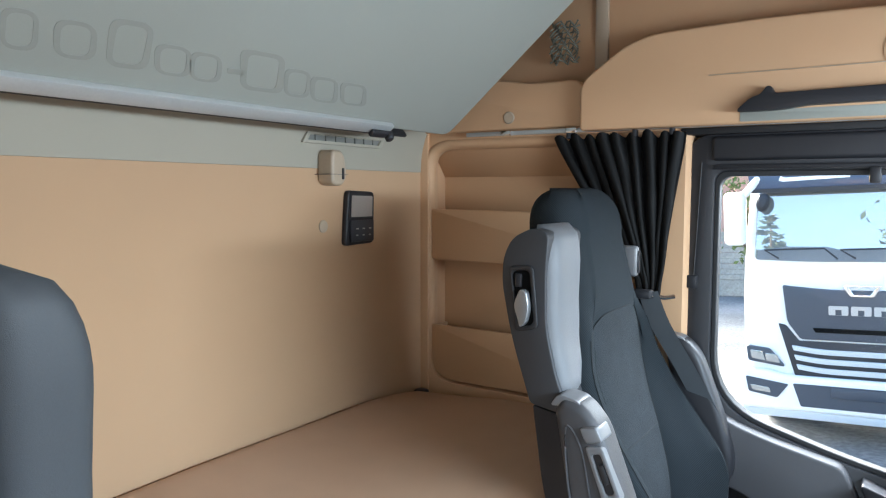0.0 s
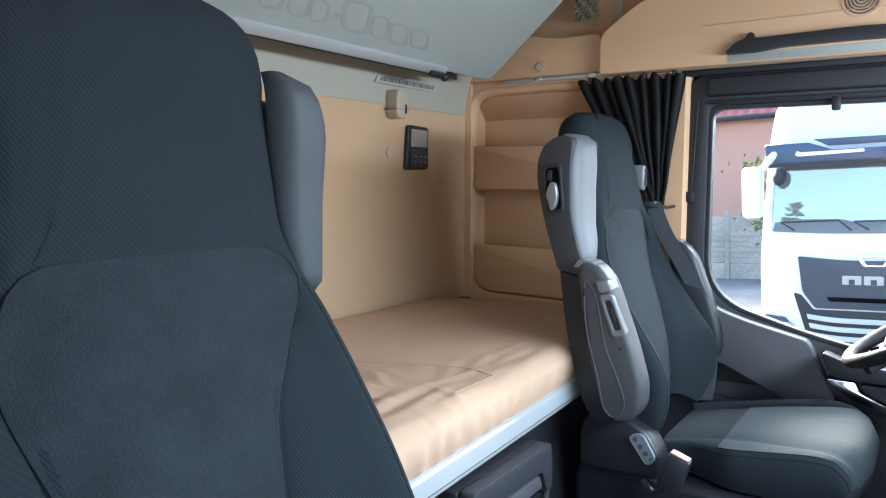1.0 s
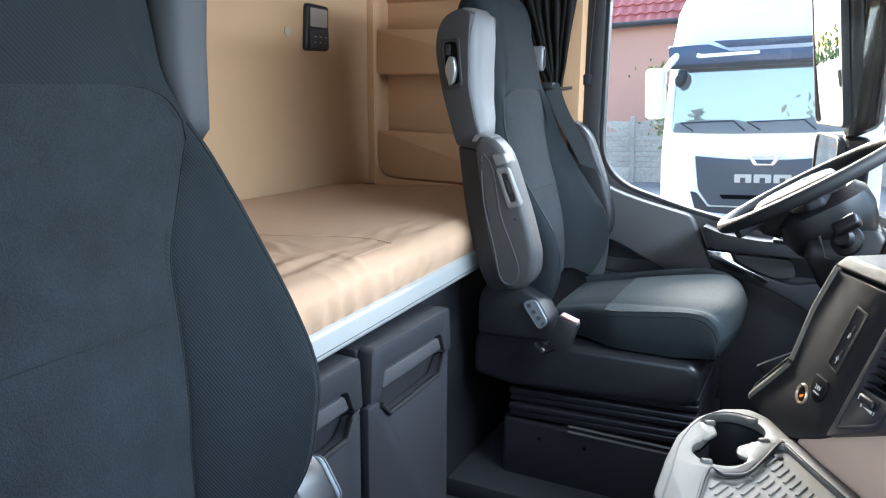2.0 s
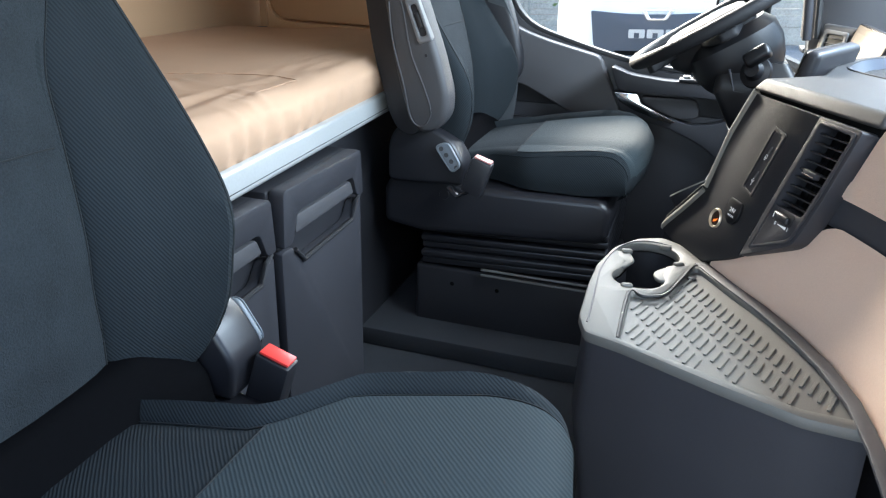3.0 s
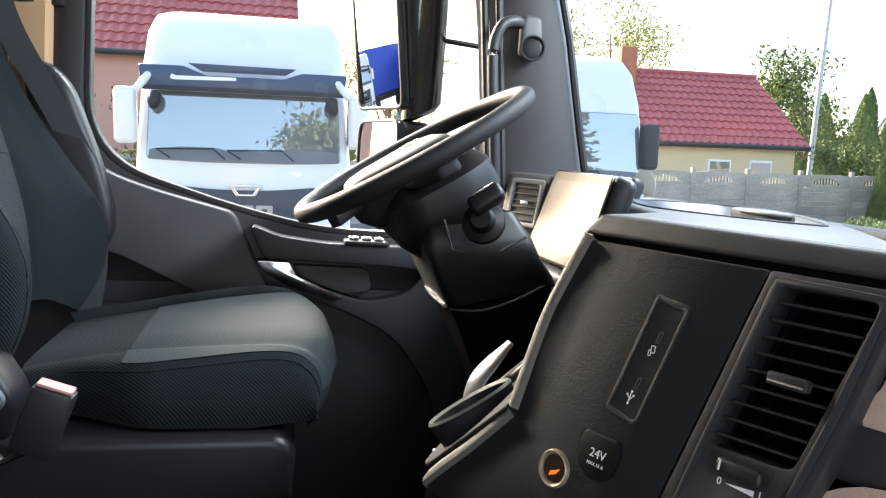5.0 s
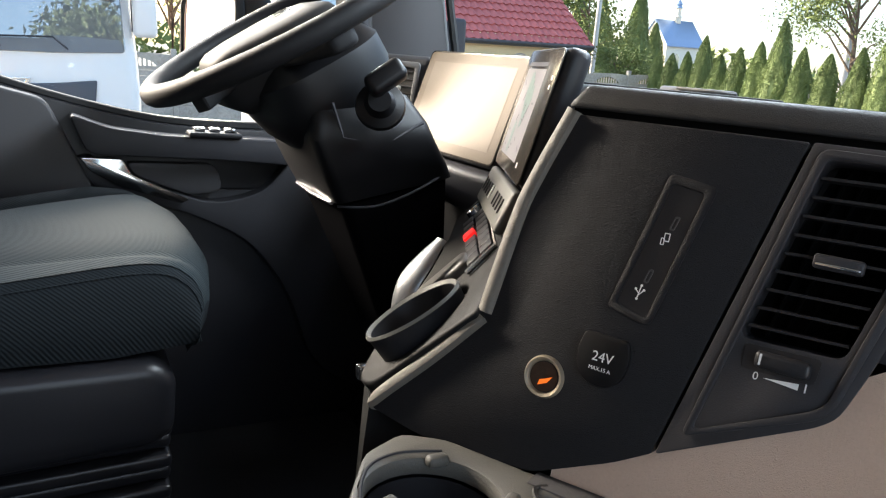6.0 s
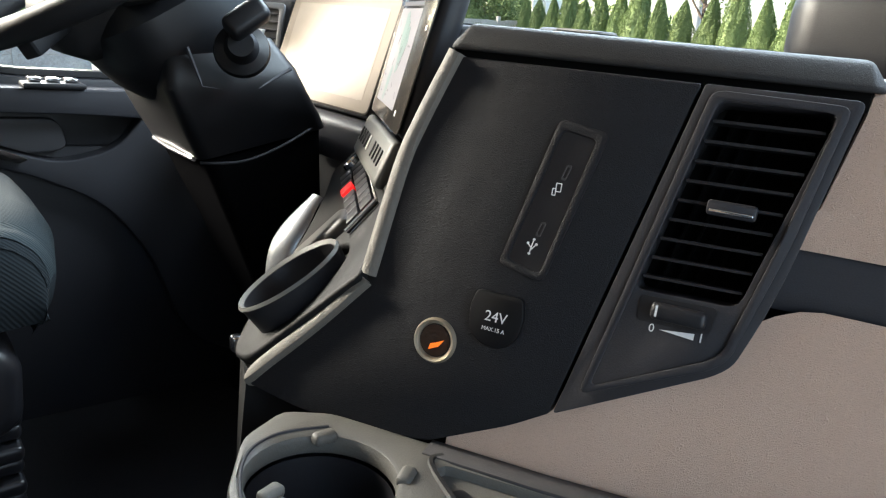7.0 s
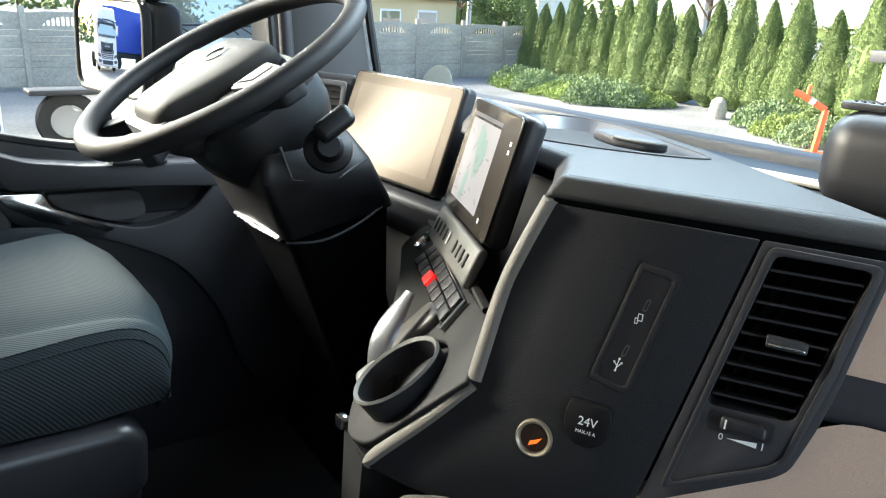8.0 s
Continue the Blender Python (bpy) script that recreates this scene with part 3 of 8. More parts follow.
bar = round_poly([(-0.345, 1.603), (-0.345, 1.609), (-0.318, 1.634), (-0.296, 1.640), (-0.284, 1.658), (-0.274, 1.658), (-0.266, 1.641), (0.02, 1.646), (0.12, 1.640), (0.14, 1.608), (-0.02, 1.612), (-0.20, 1.611), (-0.255, 1.603)], [0.002, 0.004, 0.02, 0.01, 0.004, 0.004, 0.008, 0.05, 0.01, 0.01, 0.05, 0.05, 0.02], 4)
part("bar", prism(bar, 0.003, 0.034, XZ(1.8705), 0.006, 3), DARKER, gh)
part("recess_plate", prism(round_poly([(-0.345, 1.582), (0.14, 1.582), (0.14, 1.607), (-0.345, 1.607)], 0.004), 0, 0.0025, XZ(1.8705), 0.001), LETTER, gh, "pale grey recess plate behind the bar")
sp = thing("speaker", (0.06, 1.868, 1.70), "round beige speaker grille in the overhead locker", "speaker")
part("ring", lathe([(0.045, 0.0), (0.05, 0.0), (0.05, 0.003), (0.045, 0.003)], facing((-0.005, 1.870, 1.724), (0, -1, 0))), BEIGE, sp)
for k in range(5):
    part("grille_ring", tube([(-0.005 + (0.008 + 0.008 * k) * math.cos(q), 1.868, 1.724 + (0.008 + 0.008 * k) * math.sin(q)) for q in [2 * math.pi * j / 28 for j in range(28)]], 0.0016, 5, True), DOORGREY, sp)

# ---- driver door ----
door = thing("door_driver", (0.1, 1.99, 0.1), "closed driver door with dark grey trim and a large window", "door", kind="structure")
DW = 1.97
win = round_poly([(-0.417, 0.86), (-0.10, 0.765), (0.10, 0.725), (0.48, 0.725), (0.515, 0.90), (0.40, 1.468), (-0.417, 1.468)], [0.14, 0.3, 0.1, 0.02, 0.02, 0.05, 0.035], 8)
frame_out = round_poly([(-0.497, 0.60), (0.58, 0.60), (0.60, 0.90), (0.46, 1.566), (-0.497, 1.566)], [0.01, 0.01, 0.01, 0.05, 0.095], 8)
part("window_frame", prism(frame_out, -0.05, 0.012, XZ(DW), 0.006, holes=[win]), FRAMEGREY, door)
seal_o = [(x * 1.0, z) for x, z in win]
cx, cz = 0.0, 1.1
seal_i = [(cx + (x - cx) * 0.972, cz + (z - cz) * 0.965) for x, z in win]
part("window_seal", prism(seal_o, -0.03, 0.004, XZ(DW), 0.002, 1, holes=[seal_i]), RUBBER, door)
gp = part("window_pane", prism(seal_o, -0.022, -0.018, XZ(DW), 0), GLASS, door, "clear glass")
gp.visible_shadow = False
tr = rbox((-0.425, 1.945, 1.494), (0.46, 1.968, 1.556), 0.012, 3)
part("blind_cassette", tr, FRAMEGREY, door, "dark roller blind cassette")
part("blind_lip", rbox((-0.42, 1.947, 1.472), (0.40, 1.957, 1.484), 0.003), DARKER, door)
part("blind_tab", rbox((-0.075, 1.940, 1.435), (-0.050, 1.958, 1.475), 0.006), DARKER, door)
part("blind_cord", tube([(-0.449, 1.955, 1.49), (-0.462, 1.956, 1.20)], 0.0018, 6), MIDGREY, door)
part("cord_clip", rbox((-0.478, 1.946, 1.165), (-0.452, 1.962, 1.20), 0.004), DARKER, door)
# upper trim band below the window, stepping down towards the front
band = round_poly([(-0.50, 0.90), (-0.44, 0.89), (-0.36, 0.835), (-0.27, 0.806), (-0.10, 0.766), (-0.055, 0.672), (-0.02, 0.60), (-0.10, 0.552), (-0.345, 0.668), (-0.50, 0.672)], [0.01, 0.04, 0.05, 0.05, 0.02, 0.02, 0.02, 0.04, 0.03, 0.01], 4)
part("upper_trim", prism(band, 0, 0.055, XZ(DW), 0.012, 3), DOORGREY, door)
low = round_poly([(-0.50, 0.05), (0.60, 0.05), (0.60, 0.60), (0.52, 0.70), (-0.50, 0.70)], 0.02)
part("lower_panel", prism(low, -0.05, 0.006, XZ(DW), 0.004), DARK, door)
arm = round_poly([(-0.065, 0.745), (0.0, 0.722), (0.10, 0.712), (0.33, 0.712), (0.36, 0.66), (0.21, 0.668), (-0.035, 0.672)], [0.015, 0.02, 0.02, 0.03, 0.03, 0.02, 0.02])
part("armrest", prism(arm, 0, 0.075, XZ(DW), 0.012, 3), DARK, door)
sweep = round_poly([(-0.06, 0.66), (-0.02, 0.60), (0.14, 0.560), (0.27, 0.50), (0.36, 0.38), (0.42, 0.20), (0.60, 0.10), (0.60, 0.68), (0.36, 0.69), (0.30, 0.60), (0.20, 0.575), (0.03, 0.625), (-0.03, 0.668)], [0.01, 0.03, 0.04, 0.06, 0.08, 0.08, 0.01, 0.01, 0.03, 0.04, 0.04, 0.03, 0.01], 5)
part("front_trim", prism(sweep, 0, 0.045, XZ(DW), 0.010, 3), DARK, door)
part("door_handle", prism(round_poly([(-0.048, 0.665), (0.025, 0.664), (0.04, 0.635), (0.146, 0.588), (0.13, 0.580), (0.02, 0.612), (-0.03, 0.640)], 0.006), 0.05, 0.062, XZ(DW), 0.004), CHROME, door, "chrome inside door handle")
part("handle_recess", prism(round_poly([(0.03, 0.655), (0.20, 0.655), (0.215, 0.60), (0.15, 0.592), (0.05, 0.628)], 0.02), 0.0065, 0.036, XZ(DW), 0.004), DOORGREY, door)
part("switch_panel", rbox((0.14, 1.888, 0.712), (0.24, 1.935, 0.722), 0.004), MIDGREY, door, "grey window switch panel")
for k in range(3):
    part("window_switch", rbox((0.15 + 0.029 * k, 1.90, 0.7225), (0.172 + 0.029 * k, 1.925, 0.730), 0.003), CHROME, door)
part("pocket", prism(round_poly([(-0.40, 0.30), (-0.05, 0.30), (0.10, 0.50), (-0.10, 0.545), (-0.40, 0.56)], 0.04), 0.006, 0.04, XZ(DW), 0.01), DARKER, door, "black door pocket")

# A-pillar, handle, tweeter
pil = thing("pillar_front", (0.55, 1.9, 0.85), "dark grey windscreen pillar trim", "pillar", kind="structure")
rings = []
for z, xa, xb in ((0.80, 0.478, 0.672), (1.0, 0.462, 0.628), (1.2, 0.440, 0.583), (1.34, 0.42, 0.54), (1.62, 0.36, 0.47)):
    rings.append([(xa, 2.02, z), (xa - 0.005, 1.90, z), (xa + 0.03, 1.862, z), (xb - 0.04, 1.838, z), (xb, 1.835, z), (xb + 0.03, 1.88, z), (xb + 0.05, 2.02, z)])
part("trim", loft(rings), DOORGREY, pil)
for off in (0.0, 0.03):
    part("seal", tube([(0.452 + off, 1.868 - off * 0.5, 0.86), (0.428 + off, 1.872 - off * 0.5, 1.09), (0.396 + off, 1.878 - off * 0.5, 1.40), (0.35 + off, 1.89, 1.6)], 0.009, 8), RUBBER, pil, "ribbed rubber door seal")
gh2 = thing("pillar_handle", (0.44, 1.83, 0.9), "black pillar grab handle", "handle")
part("bar", tube(spline([(0.490, 1.845, 1.222), (0.467, 1.815, 1.222), (0.434, 1.80, 1.208), (0.419, 1.80, 1.165), (0.422, 1.80, 1.10), (0.434, 1.80, 1.0), (0.452, 1.81, 0.86)], 5), 0.0118, 12), DARK, gh2)
tw = thing("tweeter", (0.515, 1.83, 1.13), "round black tweeter on the windscreen pillar", "speaker")
part("pod", prism(round_poly([(0.484, 1.150), (0.528, 1.146), (0.538, 1.175), (0.530, 1.240), (0.484, 1.240)], 0.016), 0, 0.024, XZ(1.848), 0.010, 3), DOORGREY, tw)
part("cone", lathe([(0.0, 0.004), (0.012, 0.006), (0.022, 0.002), (0.024, 0.008), (0.027, 0.008), (0.028, 0.0), (0.0, -0.005)], facing((0.511, 1.819, 1.170), (-0.25, -1, 0.0))), DARKER, tw)
part("screen_seal", tube([(xb + 0.012, 1.832, z) for z, xb in ((0.84, 0.672), (1.0, 0.632), (1.2, 0.587), (1.34, 0.546), (1.62, 0.476))], 0.009, 8), RUBBER, pil, "black windscreen seal")
# windscreen
def screen_x(y, z):
    return 0.875 - 0.22 * ((y - 0.81) / 1.03) ** 2 - 0.30 * (z - 0.88)


rows = [[(screen_x(y, z), y, z) for y in [-0.32 + 2.17 * j / 24 for j in range(25)]] for z in (0.78, 1.0, 1.25, 1.5, 1.66)]
b = loft(rows, False, False)
bmesh.ops.solidify(b, geom=list(b.faces), thickness=0.005)
ws = solo("windscreen", b, SCREENGLASS, "clear curved windscreen", "window", kind="structure")
ws.visible_shadow = False
solo("front_panel", rbox((0.93, -0.42, -0.05), (1.0, 2.06, 0.86), 0.01), DARK, "dark bulkhead under the windscreen", "wall", kind="structure")
b = prism([(0.46, 0.0), (1.0, 0.0), (1.0, 0.80), (0.68, 0.80), (0.5, 0.70)], 0, 0.06, XZ(2.06), 0.004)
solo("side_panel_front", b, DARK, "dark footwell side panel", "wall", kind="structure")
sd = thing("parking_disc", (0.76, 1.756, 0.88), "grey round parking disc behind the windscreen", "disc")
b = prism([(0.04 * math.cos(q), 0.055 * math.sin(q)) for q in [math.pi * j / 20 for j in range(21)]], 0, 0.002, facing((0.762, 1.745, 0.876), (-0.9, -0.35, 0.25)), 0)
part("card", b, mat("disc_grey", (0.30, 0.30, 0.28), 0.5, vary=0.05, bump=0), sd)

solo("door_header", rbox((-0.50, 1.935, 1.5595), (0.62, 2.055, 1.5775), 0.004), RUBBER, "black rubber seal above the driver door", "trim", kind="structure")

# ---- lower bunk ----
CREASES = [[(-0.85, 0.797), (-0.782, 0.769), (-0.706, 0.712), (-0.632, 0.736)],
           [(-0.748, 0.694), (-0.656, 0.703), (-0.568, 0.71)],
           [(-0.786, 0.814), (-0.626, 0.762), (-0.488, 0.718)],
           [(-0.66, 0.673), (-0.543, 0.682), (-0.431, 0.684)],
           [(-0.723, 0.64), (-0.611, 0.632), (-0.557, 0.616), (-0.493, 0.62)],
           [(-0.54, 0.51), (-0.532, 0.554), (-0.551, 0.611)],
           [(-0.54, 0.467), (-0.543, 0.524), (-0.521, 0.55)]]


def crease(x, y):
    """Height of the folds in the sheet at a place."""
    z = 0.0
    for k, line in enumerate(CREASES):
        for (xa, ya), (xb, yb) in zip(line, line[1:]):
            dx, dy = xb - xa, yb - ya
            t = max(0.0, min(1.0, ((x - xa) * dx + (y - ya) * dy) / (dx * dx + dy * dy)))
            d = math.hypot(x - xa - t * dx, y - ya - t * dy)
            if d < 0.05:
                z = max(z, (0.0028 if k % 2 else 0.0040) * (0.55 + 0.45 * math.sin(31 * x + 17 * y)) * math.exp(-(d / 0.013) ** 2))
    return z


def mattress():
    x0, x1, y0, y1 = -1.285, -0.512, -0.30, 1.905
    nx, ny = 110, 340
    rings = []
    for i in range(ny + 1):
        y = y0 + (y1 - y0) * i / ny
        ring = []
        for j in range(nx + 1):
            u = j / nx
            x = x0 + (x1 - x0) * u
            edge = min(1.0, (x1 - x) / 0.05)
            z = 0.812 - 0.028 * (1 - edge) ** 2.2
            back = min(1.0, (x - x0) / 0.03)
            z -= 0.004 * (1 - back) ** 2 - 0.010 * math.exp(-((x - x0) / 0.16) ** 2)
            p = Vector((x * 2.2, y * 2.2, 0.3))
            z += 0.004 * noise.noise(p)
            # creases near the front
            w = math.exp(-((y - 0.66) / 0.30) ** 2) * math.exp(-((x + 0.66) / 0.16) ** 2)
            z += w * 0.0035 * math.sin(70 * (x + 0.25 * y) + 5 * noise.noise(Vector((x * 5, y * 3.5, 2.0)))) * (0.4 + noise.noise(Vector((x * 9, y * 7, 5.0))))
            w2 = math.exp(-((y - 0.75) / 0.6) ** 2) * math.exp(-((x + 0.60) / 0.12) ** 2)
            z += w2 * 0.004 * noise.noise(Vector((x * 30, y * 11, 9.0)))
            if y > 1.55:  # slack corner at the wall, and the rounded end
                z -= 0.034 * ((y - 1.55) / 0.355) ** 2 * max(0.0, 1 - (x - x0) / 0.35)
                z -= 0.022 * max(0.0, 1 - (y1 - y) / 0.05) ** 2
            ring.append((x, y, z + crease(x, y)))
        # front face, puckered
        for k in range(1, 7):
            t = k / 6
            pk = 0.004 * math.sin(y * 95 + 3 * noise.noise(Vector((y * 8, 0, 0)))) * math.exp(-((y - 0.7) / 0.45) ** 2) * math.sin(math.pi * t)
            ring.append((x1 + 0.006 * math.sin(math.pi * t) + pk - 0.012 * t, y, 0.784 - 0.066 * t))
        ring.append((x0, y, 0.70))
        rings.append(ring)
    return loft(rings)


SEAM1 = [(-0.926, 0.832, 0.8135), (-0.836, 0.866, 0.8135), (-0.752, 0.905, 0.8135), (-0.659, 0.926, 0.8135), (-0.581, 0.904, 0.8135)]
SEAM2 = [(-0.581, 0.904, 0.8135), (-0.580, 0.818, 0.8135), (-0.581, 0.746, 0.8135)]
bed = thing("mattress", (-0.9, 0.8, 0.70), "bunk mattress in a creased beige fitted sheet", "mattress")
b = mattress()
for v_ in b.verts:
    v_.co.x -= 0.055 * max(0.0, v_.co.y - 0.4) * (v_.co.x + 1.285) / 0.77
part("sheet", b, SHEET, bed, angle=60)
for line_ in (SEAM1, SEAM2):
    part("seam", tube(spline(line_, 8), 0.0009, 5), SHEET, bed)
base = thing("lower_bunk", (-0.9, 0.8, 0.6), "lower bunk base with a grey metal front rail", "bunk bed")
b = prism(round_poly([(-0.56, 0.716), (-0.528, 0.722), (-0.512, 0.716), (-0.508, 0.672), (-0.52, 0.662), (-0.56, 0.662)], 0.006), -0.32, 1.96, axes((0, 0, 0), (1, 0, 0), (0, 0, 1), (0, 1, 0)), 0)
bmesh.ops.bisect_plane(b, geom=list(b.verts) + list(b.edges) + list(b.faces), plane_co=(0, 0.4, 0), plane_no=(0, 1, 0))
for v_ in b.verts:
    v_.co.x -= 0.055 * max(0.0, v_.co.y - 0.4)
part("front_rail", b, RAIL, base, "light grey metal rail")
b = rbox((-0.512, -0.32, 0.6790), (-0.5078, 1.96, 0.6805), 0)
bmesh.ops.bisect_plane(b, geom=list(b.verts) + list(b.edges) + list(b.faces), plane_co=(0, 0.4, 0), plane_no=(0, 1, 0))
for v_ in b.verts:
    v_.co.x -= 0.055 * max(0.0, v_.co.y - 0.4)
part("rail_groove", b, DOORGREY, base)
part("board", rbox((-1.29, -0.32, 0.665), (-0.66, 1.96, 0.70), 0.003), DARK, base)
part("rear_box", rbox((-1.29, -0.32, 0.0), (-0.62, 1.96, 0.664), 0.01), DARKER, base)
solo("mattress_clip", rbox((-1.285, 1.86, 0.772), (-1.245, 1.90, 0.798), 0.008), DARKER, "small black corner clip beside the mattress", "clip")


def drawer(y0, y1):
    d = thing("drawer", (-0.55, (y0 + y1) / 2, 0.02), "black plastic drawer with a recessed grip under the bunk", "drawer", "drawers under the bunk")
    F = YZ(-0.52)
    a, c = y0 + 0.006, y1 - 0.006
    part("body", rbox((-0.63, a, 0.02), (-0.521, c, 0.652), 0.008), DARKER, d)
    part("top_panel", prism(round_poly([(a, 0.545), (a + 0.035, 0.545), (a + 0.055, 0.602), (c - 0.05, 0.602), (c - 0.03, 0.552), (c, 0.552), (c - 0.008, 0.655), (a + 0.008, 0.655)], [0.004, 0.012, 0.012, 0.012, 0.012, 0.004, 0.012, 0.012], 3), 0, 0.032, F, 0.006), DARK, d)
    part("front_panel", prism(round_poly([(a, 0.03), (c, 0.03), (c, 0.54), (c - 0.03, 0.54), (c - 0.055, 0.505), (a + 0.075, 0.495), (a + 0.04, 0.535), (a, 0.535)], [0.01, 0.01, 0.006, 0.01, 0.02, 0.02, 0.01, 0.006], 3), 0, 0.026, F, 0.006), DARK, d)
    part("grip", prism(round_poly([(a + 0.06, 0.594), (c - 0.055, 0.594), (c - 0.04, 0.562), (a + 0.05, 0.558)], 0.008), 0.004, 0.028, F, 0.006), DOORGREY, d, "grey grip bar")
    part("grip_edge", tube([(-0.498, c - 0.004, 0.546), (-0.492, c - 0.032, 0.540), (-0.490, c - 0.056, 0.507), (-0.490, a + 0.075, 0.497), (-0.492, a + 0.045, 0.528)], 0.005, 8), MIDGREY, d, "lighter grey grip edge")
    return d


for y0, y1 in ((0.66, 1.02), (0.29, 0.645), (-0.08, 0.275)):
    drawer(y0, y1)


# ---- seats ----
def along(table, z):
    """Values of a table at a height, eased between its rows."""
    if z <= table[0][0]:
        return list(table[0][1:])
    for a, c in zip(table, table[1:]):
        if z <= c[0]:
            t = (z - a[0]) / (c[0] - a[0])
            return [p + (q - p) * t for p, q in zip(a[1:], c[1:])]
    return list(table[-1][1:])


def smooth_rows(rows, times):
    for _ in range(times):
        rows = [rows[0]] + [[(a + 2 * b_ + c) / 4 for a, b_, c in zip(rows[k - 1], rows[k], rows[k + 1])] for k in range(1, len(rows) - 1)] + [rows[-1]]
    return rows


# height, bolster crest, centre, back, half width, half width of the centre panel
BACK = [(0.545, -0.400, -0.450, -0.50, 0.235, 0.120), (0.58, -0.371, -0.445, -0.51, 0.248, 0.122), (0.647, -0.343, -0.442, -0.525, 0.264, 0.122), (0.70, -0.336, -0.446, -0.535, 0.270, 0.122), (0.74, -0.339, -0.452, -0.545, 0.272, 0.128),
        (0.785, -0.358, -0.462, -0.553, 0.271, 0.131), (0.87, -0.418, -0.487, -0.57, 0.264, 0.139), (0.945, -0.470, -0.514, -0.587, 0.257, 0.148), (1.03, -0.513, -0.538, -0.603, 0.244, 0.164), (1.08, -0.526, -0.545, -0.615, 0.229, 0.170),
        (1.12, -0.534, -0.549, -0.625, 0.208, 0.150), (1.16, -0.546, -0.553, -0.635, 0.193, 0.128), (1.23, -0.561, -0.563, -0.655, 0.186, 0.100), (1.31, -0.580, -0.581, -0.688, 0.181, 0.095)]


def seat(ox, oy, oz, w, label, buckle_mat, group, arms=True, bx_=0.0, bz_=0.0, ear_i=0.335, lean=0.0, tall=0.0, reach=0.0, pad_mat=None):
    """w: which way the cab's middle lies (+1 or -1 along y); lean sets the back more upright, tall lifts the headrest, reach draws the cushion out."""
    s = thing("seat", (ox - 0.15, oy, 0.02), label, "seat", group)

    def P(x, i, z):
        return Vector((x + ox + lean * max(0.0, z - 0.7), oy + w * i, z + oz + tall * max(0.0, z - 1.1) / 0.322))

    side = lambda i: axes((ox, oy + w * i, oz), (1, 0, 0), (0, 0, 1), (0, w, 0))  # local (x, z), depth to the cab's middle
    side_up = axes((ox + lean * 0.45 - (0.0 if arms else 0.035), oy, oz + (0.0 if arms else -0.015)), (1, 0, 0), (0, 0, 1), (0, w, 0))
    # backrest with headrest
    prof = smooth_rows([[z] + along(BACK, z) for z in [0.545 + 0.765 * k / 51 for k in range(52)]], 2)

    if not arms:  # wider bolsters
        prof = [[r_[0], *r_[1:4], r_[4] + 0.036 * max(0.0, 1 - ((r_[0] - 0.92) / 0.20) ** 2), r_[5] + 0.010 * max(0.0, 1 - ((r_[0] - 1.06) / 0.12) ** 2)] for r_ in prof]

    def half_of(row):
        z, xb, xc, xk, hw, ph = row
        e = max(0.0, min(1.0, (1.17 - z) / 0.05))  # the headrest is rounder and has no seam
        h = 1 - e
        return [(hw * 0.97, xk + 0.020), (hw, xk + 0.42 * (xb - xk)), (hw, xb - 0.036 - 0.004 * h), (hw - 0.005, xb - 0.016 - 0.010 * h), (hw - 0.018, xb - 0.004 - 0.010 * h), (hw - 0.036, xb - 0.006 * h), (hw - 0.054, xb - 0.008 * e - 0.16 * (xb - xc) - 0.002 * h),
                (ph + 0.45 * (hw - 0.054 - ph), xc + 0.42 * (xb - xc) - 0.004 * e + 0.002 * h), (ph + 0.008, xc + 0.10 * (xb - xc) + 0.005 * h), (ph, xc - 0.003 * e + 0.0055 * h), (ph - 0.010, xc + 0.003 * e + 0.006 * h), (ph * 0.5, xc + 0.009)], xc + 0.011 - 0.001 * h

    def ring_of(row):
        z, xb, xc, xk, hw, ph = row
        half, mid = half_of(row)
        ring = [P(x, i, z) for i, x in half] + [P(mid, 0, z)] + [P(x, -i, z) for i, x in reversed(half)]
        return ring + [P(xk, -hw * 0.85, z), P(xk - 0.010, -hw * 0.4, z), P(xk - 0.010, hw * 0.4, z), P(xk, hw * 0.85, z)]

    rings = [ring_of(r_) for r_ in prof]
    z0, hw0, ph0 = prof[-1][0], prof[-1][4], prof[-1][5]
    for q in (0.18, 0.34, 0.48, 0.60, 0.71, 0.80, 0.87, 0.93, 0.97, 0.993):
        k1, k2 = (1 - q ** 3.2) ** (1 / 2.6), (1 - q ** 3.0) ** (1 / 2.2)
        cx_, hx_ = -0.634 - 0.012 * q, 0.054 * k2 + 0.002
        rings.append(ring_of((z0 + 0.114 * q, cx_ + hx_, cx_ + hx_, cx_ - hx_, 0.062 + (hw0 - 0.062) * k1, ph0 * (0.35 + 0.65 * k1))))
    back = part("backrest", loft(rings), FABRIC, s, "dark grey ribbed fabric backrest with built-in headrest", angle=60)

    def at_z(z):
        for a, c in zip(prof, prof[1:]):
            if z <= c[0]:
                t = (z - a[0]) / (c[0] - a[0])
                return [p + (q - p) * t for p, q in zip(a, c)]
        return prof[-1]

    def surf(i, z):
        half, mid = half_of(at_z(z))
        line = [(0.0, mid)] + half[::-1]
        for (ia, xa), (ib, xb) in zip(line, line[1:]):
            if abs(i) <= ib:
                return xa + (xb - xa) * (abs(i) - ia) / max(1e-6, ib - ia)
        return half[2][1]

    # plain centre panel under an arched seam
    rows = []
    for k in range(34):
        z = 0.56 + 0.592 * k / 33 if k < 28 else 1.0623 + 0.0897 * (1 - (1 - (k - 27) / 6) ** 2)
        arch = max(0.0, 1 - (max(0.0, z - 1.085) / 0.068) ** 2) ** (0.24 if arms else 0.14)
